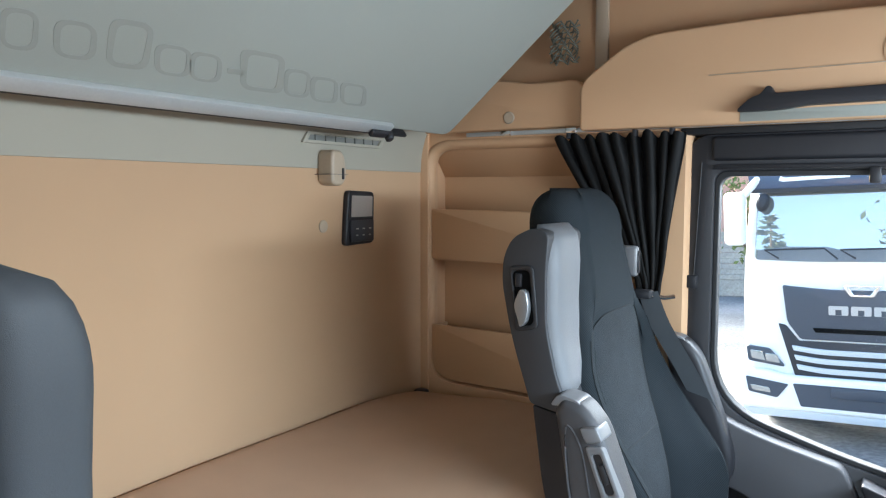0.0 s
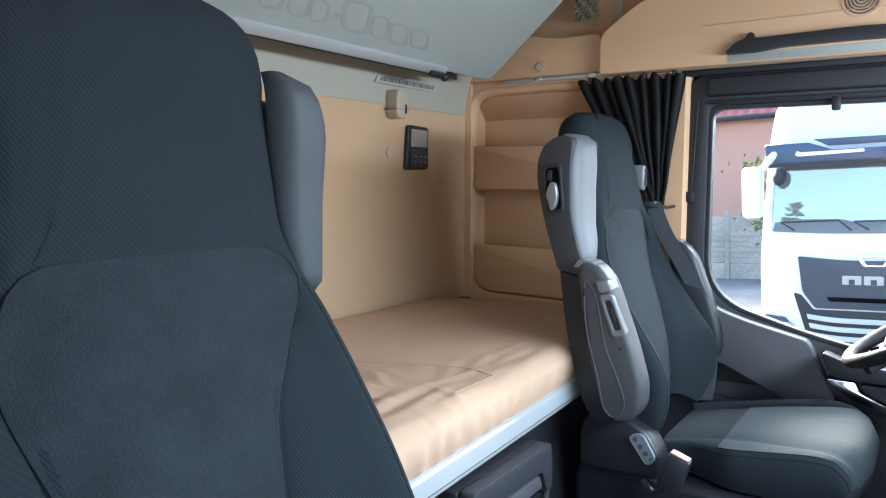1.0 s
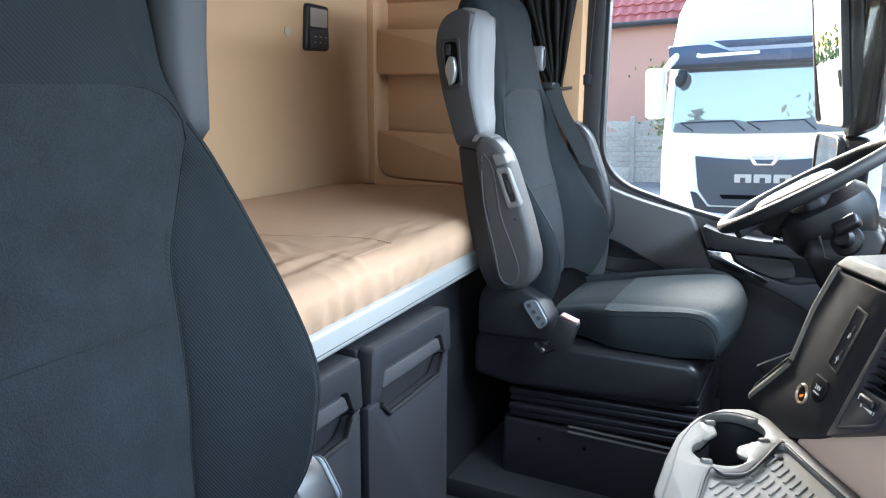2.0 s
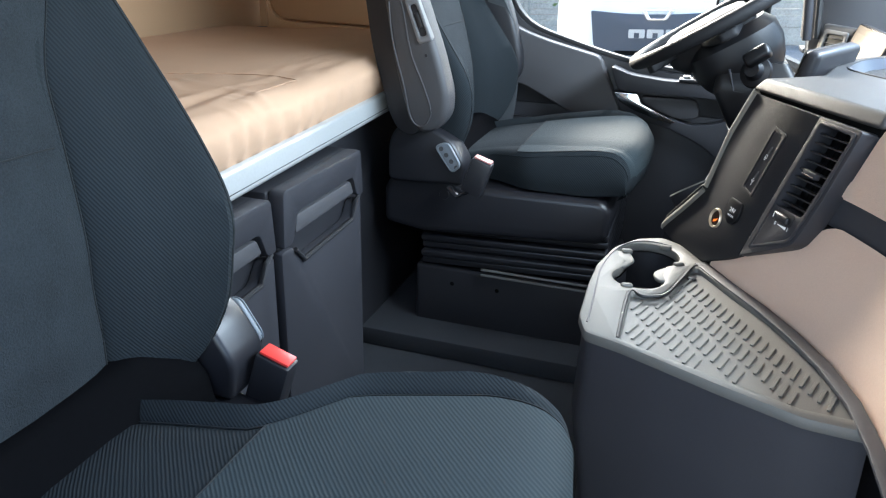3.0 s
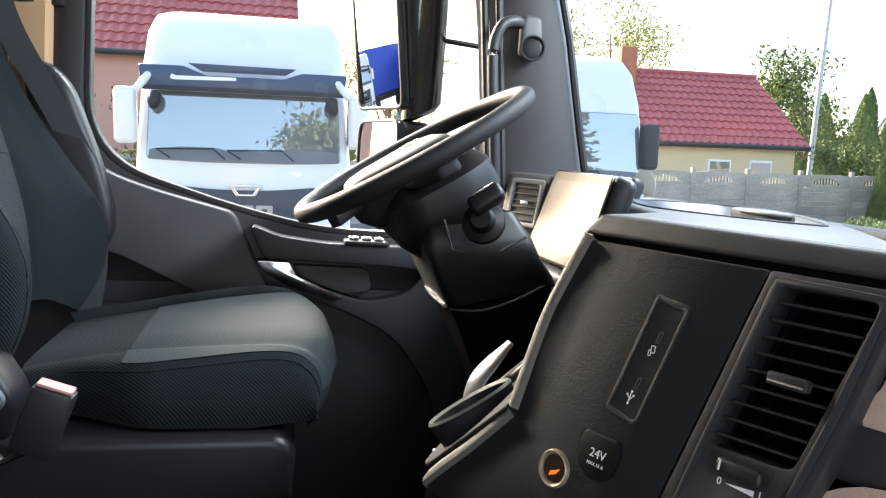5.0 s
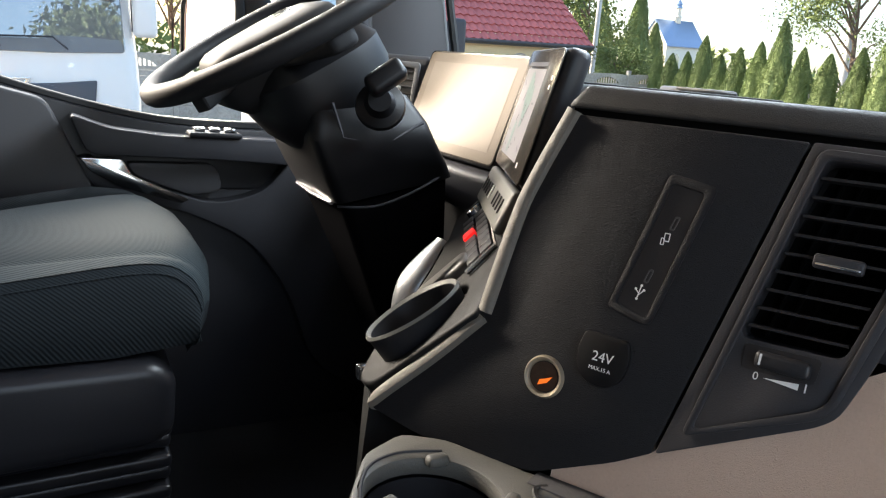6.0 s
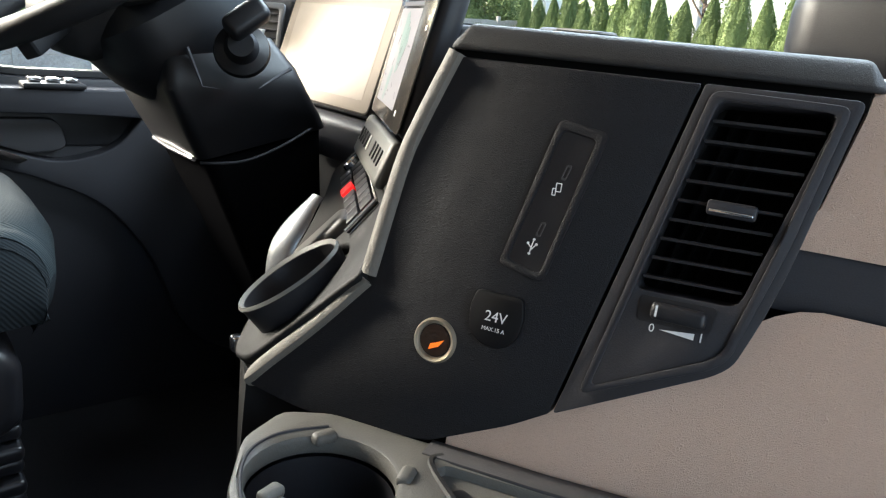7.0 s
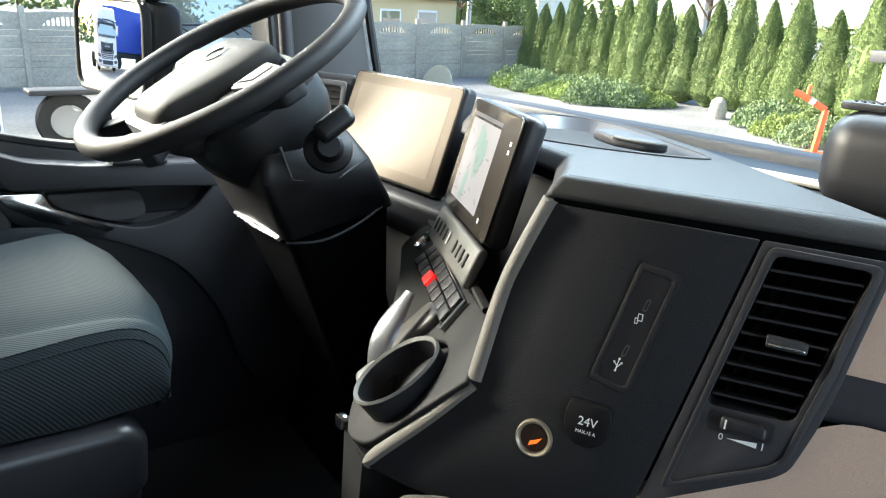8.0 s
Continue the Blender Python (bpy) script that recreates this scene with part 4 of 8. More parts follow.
        h_ = (at_z(min(z, 1.075))[5] - 0.004 + (0.0 if arms else 0.016 * max(0.0, min(1.0, (z - 0.93) / 0.15)))) * max(0.04, arch)
        rows.append([P(surf(h_ * q / 5, z) + 0.0022, h_ * q / 5, z) for q in range(-5, 6)])
    part("centre_panel", loft(rows, False, False), CLOTH, back, "plain dark cloth centre panel", angle=60)
    edge_ = [r[0] for r in rows] + [r[10] for r in rows[::-1]]
    part("seam", tube([p + Vector((0.0006, 0, 0)) for p in edge_], 0.0011, 6), STITCH, back)
    cross = [P(surf(i, 0.872 - 0.25 * i * i) + 0.0028, i, 0.872 - 0.25 * i * i) for i in [0.118 * q / 6 for q in range(-6, 7)]]
    part("seam", tube(cross, 0.0011, 6), STITCH, back)
    for sg in (1, -1):
        part("piping", tube([P(surf(at_z(z)[4] - 0.024, z) + 0.0006, sg * (at_z(z)[4] - 0.024), z) for z in [0.58 + 0.53 * q / 20 for q in range(21)]], 0.0016, 6), STITCH, back)
    # rear shell
    rr = []
    for z, xb, xc, xk, hw, ph in prof[3:44]:
        rr.append([P(xk - 0.034, -hw * 0.8, z), P(xk - 0.042, 0, z), P(xk - 0.034, hw * 0.8, z), P(xk - 0.0125, hw * 0.9, z), P(xk - 0.0135, 0, z), P(xk - 0.0125, -hw * 0.9, z)])
    part("back_shell", loft(rr), DARK, s, "black plastic rear shell")
    # shoulder housing: vinyl above, dark cover below, pale pad in front
    ear = round_poly([(-0.674, 1.285), (-0.655, 1.325), (-0.61, 1.346), (-0.576, 1.336), (-0.582, 1.26), (-0.580, 1.15), (-0.556, 1.05), (-0.527, 0.985), (-0.612, 1.000), (-0.655, 1.13), (-0.676, 1.235)], [0.03, 0.03, 0.03, 0.015, 0.03, 0.03, 0.03, 0.01, 0.01, 0.05, 0.03], 5)
    ear = [(0.984 * x, 1.41 + (0.984 if arms else 0.80) * (z - 1.41) + (0.0 if arms else 0.004)) for x, z in ear]
    part("shoulder_housing", prism(ear, 0.170, ear_i if arms else ear_i - 0.03, side_up, 0.012, 3), VINYL, s, "dark grey vinyl shoulder housing")
    low_ear = round_poly([(-0.6085, 0.997), (-0.53, 0.982), (-0.49, 0.86), (-0.44, 0.66), (-0.47, 0.612), (-0.515, 0.625), (-0.538, 0.665), (-0.585, 0.83)], [0.006, 0.006, 0.05, 0.03, 0.02, 0.02, 0.02, 0.05], 4)
    low_ear = [(0.984 * x, 1.41 + 0.984 * (z - 1.41)) for x, z in low_ear]
    if arms:
        part("lower_housing", prism(low_ear, 0.185, ear_i - 0.004, side_up, 0.010, 3), DARKER, s, "black lower side cover")
    rows = []
    for k in range(19):
        t = k / 18
        z = 1.020 + 0.331 * t if arms else 1.085 + 0.264 * t
        xf = along([(1.02, -0.530), (1.06, -0.545), (1.12, -0.560), (1.20, -0.566), (1.28, -0.566), (1.33, -0.571), (1.352, -0.580)], z)[0]
        full = (1 - (2 * t - 1) ** 8) ** 0.5
        i1 = ear_i - 0.003 - (0.030 if arms else 0.060) * (1 - (1 - max(0.0, (t - 0.66) / 0.34) ** 2.2) ** 0.5) - 0.006 * (1 - full)
        i0 = along([(1.02, 0.250), (1.08, 0.205), (1.16, 0.186), (1.352, 0.172)], z)[0]
        row = []
        for q in range(13):
            u = q / 12
            dome = (1 - abs(2 * u - 1) ** 4) ** 0.6
            row.append(P(xf - 0.018 + (0.006 + 0.026 * dome) * (0.35 + 0.65 * full), i0 + (i1 - i0) * u, z))
        rows.append(row + [P(xf - 0.030, i1 - 0.002, z), P(xf - 0.030, i0 + 0.002, z)])
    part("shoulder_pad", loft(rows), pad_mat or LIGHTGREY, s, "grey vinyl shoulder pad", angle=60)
    if arms:
        e_ = ear_i
        side = lambda i: axes((ox + 0.008, oy + w * i, oz + 0.004), (1, 0, 0), (0, 0, 1), (0, w, 0))
        lv = part("lever_plate", prism(round_poly([(-0.656, 1.268), (-0.604, 1.272), (-0.592, 1.150), (-0.642, 1.140)], 0.014, 5), e_ + 0.0005, e_ + 0.007, side(0), 0.003, holes=[round_poly([(-0.648, 1.259), (-0.612, 1.262), (-0.601, 1.158), (-0.635, 1.150)], 0.012, 5)]), MIDGREY, s, "grey lever escutcheon")
        part("slot", prism(round_poly([(-0.649, 1.260), (-0.611, 1.263), (-0.600, 1.157), (-0.636, 1.149)], 0.012), e_ + 0.0004, e_ + 0.0015, side(0), 0), RECESSBLACK, lv)
        part("lever", prism(round_poly([(-0.626, 1.226), (-0.613, 1.222), (-0.606, 1.190), (-0.614, 1.160), (-0.626, 1.151), (-0.629, 1.165), (-0.640, 1.195)], [0.006, 0.008, 0.02, 0.01, 0.006, 0.01, 0.02], 5), e_ + 0.002, e_ + 0.018, side(0), 0.006, 3), SILVER, lv, "polished release lever")
        part("slide", rbox((ox - 0.634, oy + w * (e_ + 0.004) - 0.003, oz + 1.232), (ox - 0.620, oy + w * (e_ + 0.004) + 0.003, oz + 1.258), 0.002), DARKER, lv)
    side = lambda i: axes((ox, oy + w * i, oz), (1, 0, 0), (0, 0, 1), (0, w, 0))
    # armrests
    am = [(-0.551, 1.012), (-0.535, 1.036), (-0.497, 1.030), (-0.462, 0.992), (-0.440, 0.935), (-0.400, 0.830), (-0.374, 0.738), (-0.376, 0.682), (-0.404, 0.646), (-0.440, 0.636), (-0.474, 0.660), (-0.512, 0.790)]
    am = [(0.18 + 0.982 * (x - 0.18), 1.11 + 0.982 * (z - 1.11)) for x, z in am]
    groove = [(-0.512, 0.985), (-0.482, 0.95), (-0.458, 0.84), (-0.424, 0.76), (-0.405, 0.70), (-0.425, 0.665), (-0.455, 0.68), (-0.475, 0.76), (-0.505, 0.87)]
    for a0, a1, hot in ((0.295, 0.372, True), (-0.335, -0.272, False)) if arms else ((-0.335, -0.272, False),):
        side = lambda i: axes((ox + (0.0 if hot else 0.027), oy + w * i, oz + (0.0 if hot else 0.012)), (1, 0, 0), (0, 0, 1), (0, w, 0))
        a_ = part("armrest", prism(round_poly(am, [0.02, 0.02, 0.03, 0.04, 0.05, 0.1, 0.05, 0.03, 0.03, 0.03, 0.03, 0.05], 5), a0, a1, side(0), 0.016, 4), ARMGREY if hot else DARKER, s, "grey folded-up armrest")
        part("end_cap", prism(round_poly([(-0.548, 1.018), (-0.533, 1.042), (-0.494, 1.035), (-0.457, 0.994), (-0.470, 0.984), (-0.503, 1.014), (-0.53, 1.020)], 0.010), a0 + 0.008, a1 - 0.008, side(0), 0.007, 3), PALEGREY, a_, "light grey armrest tip")
        if hot:
            part("groove", tube([P(x, a1 + 0.0002, z) for x, z in [tuple(p.to_2d()) for p in closed_spline([(x, z, 0) for x, z in groove], 5)]], 0.0022, 6, True), DOORGREY, a_)
            part("collar", prism(round_poly([(-0.484, 0.990), (-0.452, 0.996), (-0.439, 0.970), (-0.472, 0.962)], 0.007), a0 + 0.026, a1 + 0.008, side(0), 0.005), PALEGREY, a_, "silver-grey hinge collar")
            part("adjuster", prism(round_poly([(-0.474, 0.957), (-0.440, 0.962), (-0.402, 0.868), (-0.437, 0.858)], 0.009), a0 + 0.02, a1 + 0.006, side(0), 0.003, holes=[round_poly([(-0.460, 0.944), (-0.445, 0.948), (-0.416, 0.880), (-0.432, 0.874)], 0.006)]), PALEGREY, a_, "silver-grey adjuster frame")
            part("adjuster_core", prism(round_poly([(-0.461, 0.946), (-0.443, 0.950), (-0.413, 0.878), (-0.433, 0.871)], 0.005), a0 + 0.03, a1 + 0.001, side(0), 0), DARKER, a_)
            part("adjuster_wheel", rbox((-0.006, -0.018, -0.004), (0.006, 0.018, 0.004), 0.003, 2, side(a1 + 0.002) @ pose(-0.437, 0.912, 0, 0, 0, 23)), MIDGREY, a_)
            part("screw", lathe([(0.0, 0), (0.005, 0), (0.004, 0.002), (0, 0.002)], facing(P(-0.419, a1 - 0.001, 0.833), (0, w, 0)), 12), DARKER, a_)
    side = lambda i: axes((ox, oy + w * i, oz), (1, 0, 0), (0, 0, 1), (0, w, 0))
    # cushion
    top_c = [(-0.42, 0.545), (-0.36, 0.560), (-0.30, 0.573), (-0.22, 0.588), (-0.14, 0.600), (-0.06, 0.609), (0.0, 0.615), (0.04, 0.616), (0.068, 0.611), (0.090, 0.597), (0.103, 0.573), (0.106, 0.550), (0.100, 0.522), (0.087, 0.502)]
    line_ = smooth_rows([[x, z] for x, z in [(a[0] + (c[0] - a[0]) * q / 4, a[1] + (c[1] - a[1]) * q / 4) for a, c in zip(top_c, top_c[1:]) for q in range(4)] + [top_c[-1]]], 3)
    sub = []
    for k, (x, zt) in enumerate(line_):
        wide_ = max(0.0, min(1.0, (x + (0.31 if arms else 0.25)) / 0.14))
        wide_ = wide_ * wide_ * (3 - 2 * wide_)
        hw = 0.196 + 0.060 * wide_ if arms else 0.125 + 0.117 * wide_
        nose = max(0.0, (x + 0.02) / 0.12)
        zb = min(0.497 + 0.012 * nose, zt - 0.004)
        zs = max(zb + 0.002, zt - 0.011)
        ph = min(along([(-0.25, 0.150), (-0.10, 0.185), (0.02, 0.205), (0.06, 0.212)], x)[0], hw - 0.040)
        up_ = 0.016 * max(0.0, 1 - max(0.0, x + 0.03) / 0.11)
        half = [(hw * 0.97, zb), (hw, zb + 0.25 * (zs - zb)), (hw + 0.003, (zs + zb) / 2), (hw, zs - 0.18 * (zs - zb)), (hw - 0.004, zs), (hw - 0.013, zs + 0.008 + 0.4 * up_), (ph + 0.022, zt + up_), (ph + 0.007, zt + 0.3 * up_), (ph, zt - 0.004), (ph - 0.010, zt + 0.001), (ph * 0.5, zt + 0.003)]
        low_ = [(i, z - (0.8 * up_ if q == 6 else 0.3 * up_ if q in (5, 7) else 0.0)) for q, (i, z) in enumerate(half)]  # flat on the side of entry
        ring = [P(x, i, z) for i, z in (low_ if arms else half)] + [P(x, 0, zt + 0.003)] + [P(x, -i, z) for i, z in reversed(half)]
        for p, i in zip(ring, [h[0] for h in half] + [0.0] + [h[0] for h in reversed(half)]):
            p.x += reach * max(0.0, min(1.0, (x + 0.35) / 0.25)) - 0.040 * (i / 0.256) ** 3 * max(0.0, min(1.0, (x + 0.12) / 0.2))
        sub.append(ring)
    cu_ = part("cushion", loft(sub), FABRIC, s, "dark fabric seat cushion", angle=60)
    rows = [[ring[j] + Vector((0, 0, 0.0022)) for j in ((5, 6, 7, 8, 9, 10, 11, 12, 13) if arms else (9, 10, 11, 12, 13))] for ring in sub[12:-7]]
    part("centre_panel", loft(rows, False, False), RIBFABRIC, cu_, "ribbed blue-grey centre panel", angle=60)
    for j in ((14,) if arms else (8, 14)):
        part("seam", tube([ring[j] + Vector((0, 0, 0.002)) for ring in sub[:-12]], 0.0011, 6), STITCH, cu_)
    for j in (4, 18):
        part("piping", tube([ring[j] + Vector((0, 0, 0.001)) for ring in sub[8:-10]], 0.0014, 6), FABRIC, cu_)
    cross = sub[12]
    part("seam", tube([cross[j] + Vector((0.0, 0, 0.0026)) for j in range(5 if arms else 8, 15)], 0.0011, 6), STITCH, cu_)
    # added filler: closes the gap behind the cushion and paints it dark as shade
    part("hinge_cover", prism(round_poly([(-0.53, 0.50), (-0.36, 0.50), (-0.37, 0.552), (-0.42, 0.60), (-0.53, 0.60)], 0.012), -0.215, 0.215, side(0), 0.006), SHADEBLACK, s, "near-black filler for the shaded gap between cushion and back")
    # pan, recliner cover, bellows, plinth
    pan = round_poly([(-0.575, 0.465), (-0.54, 0.510), (-0.40, 0.510), (-0.33, 0.488), (0.010, 0.493), (0.036, 0.470), (0.034, 0.396), (0.01, 0.376), (-0.46, 0.346), (-0.575, 0.362)], [0.02, 0.02, 0.02, 0.02, 0.02, 0.02, 0.012, 0.012, 0.012, 0.02], 4)
    part("seat_pan", prism(pan, -0.268, 0.268, side(0), 0.020, 4), PANBLACK, s, "black moulded seat pan")
    rc = round_poly([(-0.548, 0.60), (-0.52, 0.645), (-0.45, 0.652), (-0.375, 0.620), (-0.336, 0.556), (-0.345, 0.500), (-0.548, 0.494)], [0.03, 0.03, 0.03, 0.03, 0.02, 0.012, 0.02], 5)
    part("recliner_cover", prism(rc, 0.225, 0.302, side(0), 0.010, 3), PANBLACK, s, "black recliner cover")
    pad_ = [(-0.417, 0.603), (-0.380, 0.617), (-0.342, 0.556), (-0.366, 0.534)]
    mid_ = (sum(p[0] for p in pad_) / 4, sum(p[1] for p in pad_) / 4)
    small = [(mid_[0] + 0.80 * (x - mid_[0]), mid_[1] + 0.86 * (z - mid_[1])) for x, z in pad_]
    kp = part("control_pad", prism(round_poly(pad_, 0.016, 5), 0.3025, 0.312, side(0), 0.004, 3), KEYGREY, s, "pale grey seat control pad")
    part("pad_rim", prism(round_poly(pad_, 0.016, 5), 0.3125, 0.3145, side(0), 0.001, holes=[round_poly(small, 0.013, 5)]), KEYGREY, kp, "pale rim")
    for q in range(4):
        part("button", lathe([(0, 0), (0.0065, 0.0), (0.006, 0.0015), (0.003, 0.0010), (0, 0.001)], facing(P(-0.397 + 0.0140 * q, 0.3125, 0.597 - 0.0150 * q), (0, w, 0)), 14), DOORGREY, kp)
    part("pan_plug", lathe([(0, 0), (0.014, 0), (0.013, 0.002), (0, 0.002)], facing(P(-0.400, 0.268, 0.462), (0, w, 0)), 16), DARKER, s)
    for q in range(6):
        z0 = 0.236 + 0.0235 * q
        fold = round_poly([(-0.478, z0), (0.035, z0 + 0.020), (0.035, z0 + 0.040), (-0.478, z0 + 0.020)], 0.008, 3)
        part("bellow_fold", prism(fold, -0.222 - 0.012 * (q % 2), 0.222 + 0.012 * (q % 2), side(0), 0.009, 3), PANBLACK, s)
    pl = part("plinth", rbox((ox - 0.50, oy - 0.215, 0.0 + 0.02), (ox + 0.045, oy + 0.215, 0.228 + oz), 0.012, 3), DARKER, s)
    for x in (-0.388, -0.256):
        part("bolt_hole", lathe([(0, 0), (0.006, 0), (0.006, 0.001), (0, 0.001)], facing((ox + x, oy + w * 0.2152, 0.18 + oz), (0, w, 0)), 12), RECESSBLACK, pl)
    for dz in (0.0, 0.016):
        part("rail", rbox((ox - 0.30, oy + w * 0.232 - 0.004, 0.226 + dz + oz), (ox + 0.06, oy + w * 0.232 + 0.004, 0.232 + dz + oz), 0.002, 2, pose(0, 0, 0)), BARGREY, s, "metal slide rail")
    # buckle on its strap
    bi = 0.332 if arms else 0.275
    part("buckle_stalk", tube([P(-0.372 + bx_, bi - 0.016, 0.500 + bz_), P(-0.345 + bx_, bi - 0.006, 0.482 + bz_), P(-0.312 + bx_, bi, 0.500 + bz_)], 0.011, 8, flat=0.4), DARKER, s)
    M = axes(P(-0.292 + bx_, bi, 0.545 + bz_), (0.95, 0, -0.31), (0, 1, 0), (0.31, 0, 0.95))
    bq = part("buckle", rbox((-0.027, -0.017, -0.050), (0.027, 0.017, 0.042), 0.006, 2, M), DARKER, s, "black seat belt buckle")
    part("button", rbox((-0.023, -0.013, 0.0415), (0.023, 0.013, 0.047), 0.003, 2, M), buckle_mat, bq, "red release button")
    # belt
    bl = [P(-0.535, -0.205, 1.165), P(-0.505, -0.222, 1.08), P(-0.44, -0.262, 0.95), P(-0.385, -0.285, 0.82), P(-0.37, -0.288, 0.66), P(-0.38, -0.285, 0.55)]
    rows = [[p + Vector((-0.026, 0.003, -0.006)), p + Vector((0.024, -0.003, 0.006))] for p in spline(bl, 5)]
    b = loft(rows, False, False)
    bmesh.ops.solidify(b, geom=list(b.faces), thickness=0.0016)
    part("belt", b, BELTGREY, s, "dark grey seat belt")
    gd = part("belt_guide", rbox(tuple(P(-0.575, -0.205, 1.15) - Vector((0, 0.018, 0))), tuple(P(-0.525, -0.205, 1.172) + Vector((0, 0.018, 0))), 0.006), DARKER, s)
    part("guide_pin", tube([P(-0.545, -0.20, 1.158), P(-0.50, -0.225, 1.152), P(-0.478, -0.235, 1.156)], 0.006, 8), CHROME, gd)
    hk = part("height_knob", rbox(tuple(P(-0.605, -0.190, 1.205) - Vector((0, 0.012, 0))), tuple(P(-0.557, -0.190, 1.282) + Vector((0, 0.012, 0))), 0.009, 3), PALEGREY, s, "grey belt height adjuster")
    part("key", rbox(tuple(P(-0.5565, -0.190, 1.215) - Vector((0, 0.007, 0))), tuple(P(-0.5545, -0.190, 1.270) + Vector((0, 0.007, 0))), 0.0008, 1), DARKER, hk)
    return s


seat(0.0, 1.60, 0.0, -1, "driver seat in dark ribbed fabric, armrests folded up", PINKRED, "seats")
seat(0.0, 0.050, -0.008, 1, "passenger seat in dark ribbed fabric facing forward", RED, "seats", False, -0.022, -0.031, 0.262, 0.105, 0.035, 0.032, SHADEDPAD)

# ---- dashboard ----
PO = Vector((0.2939, 0.8426, 0.7105))
PU, PV = Vector((0.4444, -0.8958, 0.0)), Vector((0.190, 0.0943, 0.9773))
PN = PU.cross(PV)
PM = axes(PO, PU, PV, PN)


def UV(u, v, h=0.0):
    return PM @ Vector((u, v, h))


dash = thing("dashboard", (0.6, 0.8, 0.3), "dark dashboard with taupe lower trim", "dashboard", kind="structure")
# solid core behind the trim
core = [(0.245, 0.935), (0.30, 0.815), (0.385, 0.70), (0.435, 0.575), (0.462, 0.45), (0.468, 0.25), (0.468, -0.30), (0.90, -0.30), (0.90, 1.94), (0.60, 1.94), (0.56, 1.40), (0.46, 1.12), (0.34, 0.985)]
def shell(z):
    k = 0.194 * (z - 0.56) + 0.024
    return [((x + k) if x < 0.9 else x, y, z) for x, y in core]


part("core", loft([shell(z) for z in (0.02, 0.56, 0.70, 0.845)]), COLBLACK, dash)
# black grained side panel and vent panel
left = [(-0.078, 0.1465), (0.1045, 0.1465), (0.0475, -0.104), (0.02, -0.122), (-0.045, -0.155), (-0.16, -0.165), (-0.222, -0.158), (-0.20, -0.128), (-0.121, -0.040), (-0.108, 0.053), (-0.098, 0.095)]
part("side_panel", prism(round_poly(left, [0.006, 0.002, 0.002, 0.01, 0.01, 0.02, 0.006, 0.01, 0.012, 0.03, 0.03], 4), -0.03, 0, PM, 0.003), LEATHER, dash, "black grained side panel")
right_ = [(0.1075, 0.1465), (0.205, 0.1465), (0.184, 0.037), (0.176, 0.003), (0.163, -0.036), (0.152, -0.046), (0.0505, -0.103)]
op = [(0.1175, 0.136), (0.191, 0.137), (0.158, 0.003), (0.089, 0.001)]
vt = part("vent_panel", prism(round_poly(right_, [0.002, 0.006, 0.03, 0.02, 0.015, 0.01, 0.004], 3), -0.03, 0.001, PM, 0.003, holes=[round_poly(op, 0.008, 3)]), DARK, dash, "black air vent panel")
rim = [(0.113, 0.143), (0.198, 0.142), (0.181, 0.05), (0.160, -0.032), (0.150, -0.042), (0.066, -0.083)]
rimi = [(0.119, 0.137), (0.191, 0.1365), (0.174, 0.05), (0.1545, -0.028), (0.147, -0.036), (0.073, -0.075)]
part("vent_rim", prism(round_poly(rim, 0.008, 3), 0.0015, 0.0036, PM, 0.0012, holes=[round_poly(rimi, 0.007, 3)]), DARK, vt, "slightly raised black rim")
# backing plate whose near-black colour stands for the vent's dark depth
part("vent_duct", prism([(0.085, -0.002), (0.162, 0.0), (0.196, 0.142), (0.113, 0.142)], -0.070, -0.045, PM, 0), RECESSBLACK, vt)
for k in range(9):
    t = (k + 0.7) / 9.6
    a, c = Vector(op[3]).lerp(Vector(op[0]), t), Vector(op[2]).lerp(Vector(op[1]), t)
    part("slat", prism([(a.x + 0.002, a.y - 0.0012), (c.x - 0.002, c.y - 0.0010), (c.x - 0.002, c.y + 0.0010), (a.x + 0.002, a.y + 0.0010)], -0.018, -0.003, PM, 0), DARKER, vt)
for k in range(5):
    t = (k + 1) / 6
    a, c = Vector(op[3]).lerp(Vector(op[2]), t), Vector(op[0]).lerp(Vector(op[1]), t)
    part("fin", prism([(a.x - 0.001, a.y + 0.002), (a.x + 0.001, a.y + 0.002), (c.x + 0.001, c.y - 0.002), (c.x - 0.001, c.y - 0.002)], -0.0445, -0.038, PM, 0), RECESSBLACK, vt)
part("knob", prism(round_poly(rect(0.125, 0.0605, 0.157, 0.071), 0.003), -0.003, 0.006, PM, 0.002), DARK, vt)
part("knob_trim", prism(round_poly(rect(0.127, 0.0625, 0.155, 0.0648), 0.001), 0.0063, 0.0085, PM, 0.0006), CHROME, vt, "chrome knob trim")
part("dial_slot", prism(round_poly([(0.095, -0.002), (0.146, 0.0), (0.144, -0.019), (0.096, -0.020)], 0.004), 0.0015, 0.0022, PM, 0), DARKER, vt)
part("dial", rbox((0.104, -0.0165, 0.0025), (0.141, -0.004, 0.010), 0.004, 3, PM), DARKER, vt)
part("dial_line", prism(rect(0.1075, -0.014, 0.109, -0.006), 0.0103, 0.0107, PM, 0), WHITE_INK, vt)
part("wedge", prism([(0.1115, -0.0232), (0.1350, -0.0250), (0.1350, -0.0205)], 0.0015, 0.002, PM, 0), WHITE_INK, vt)


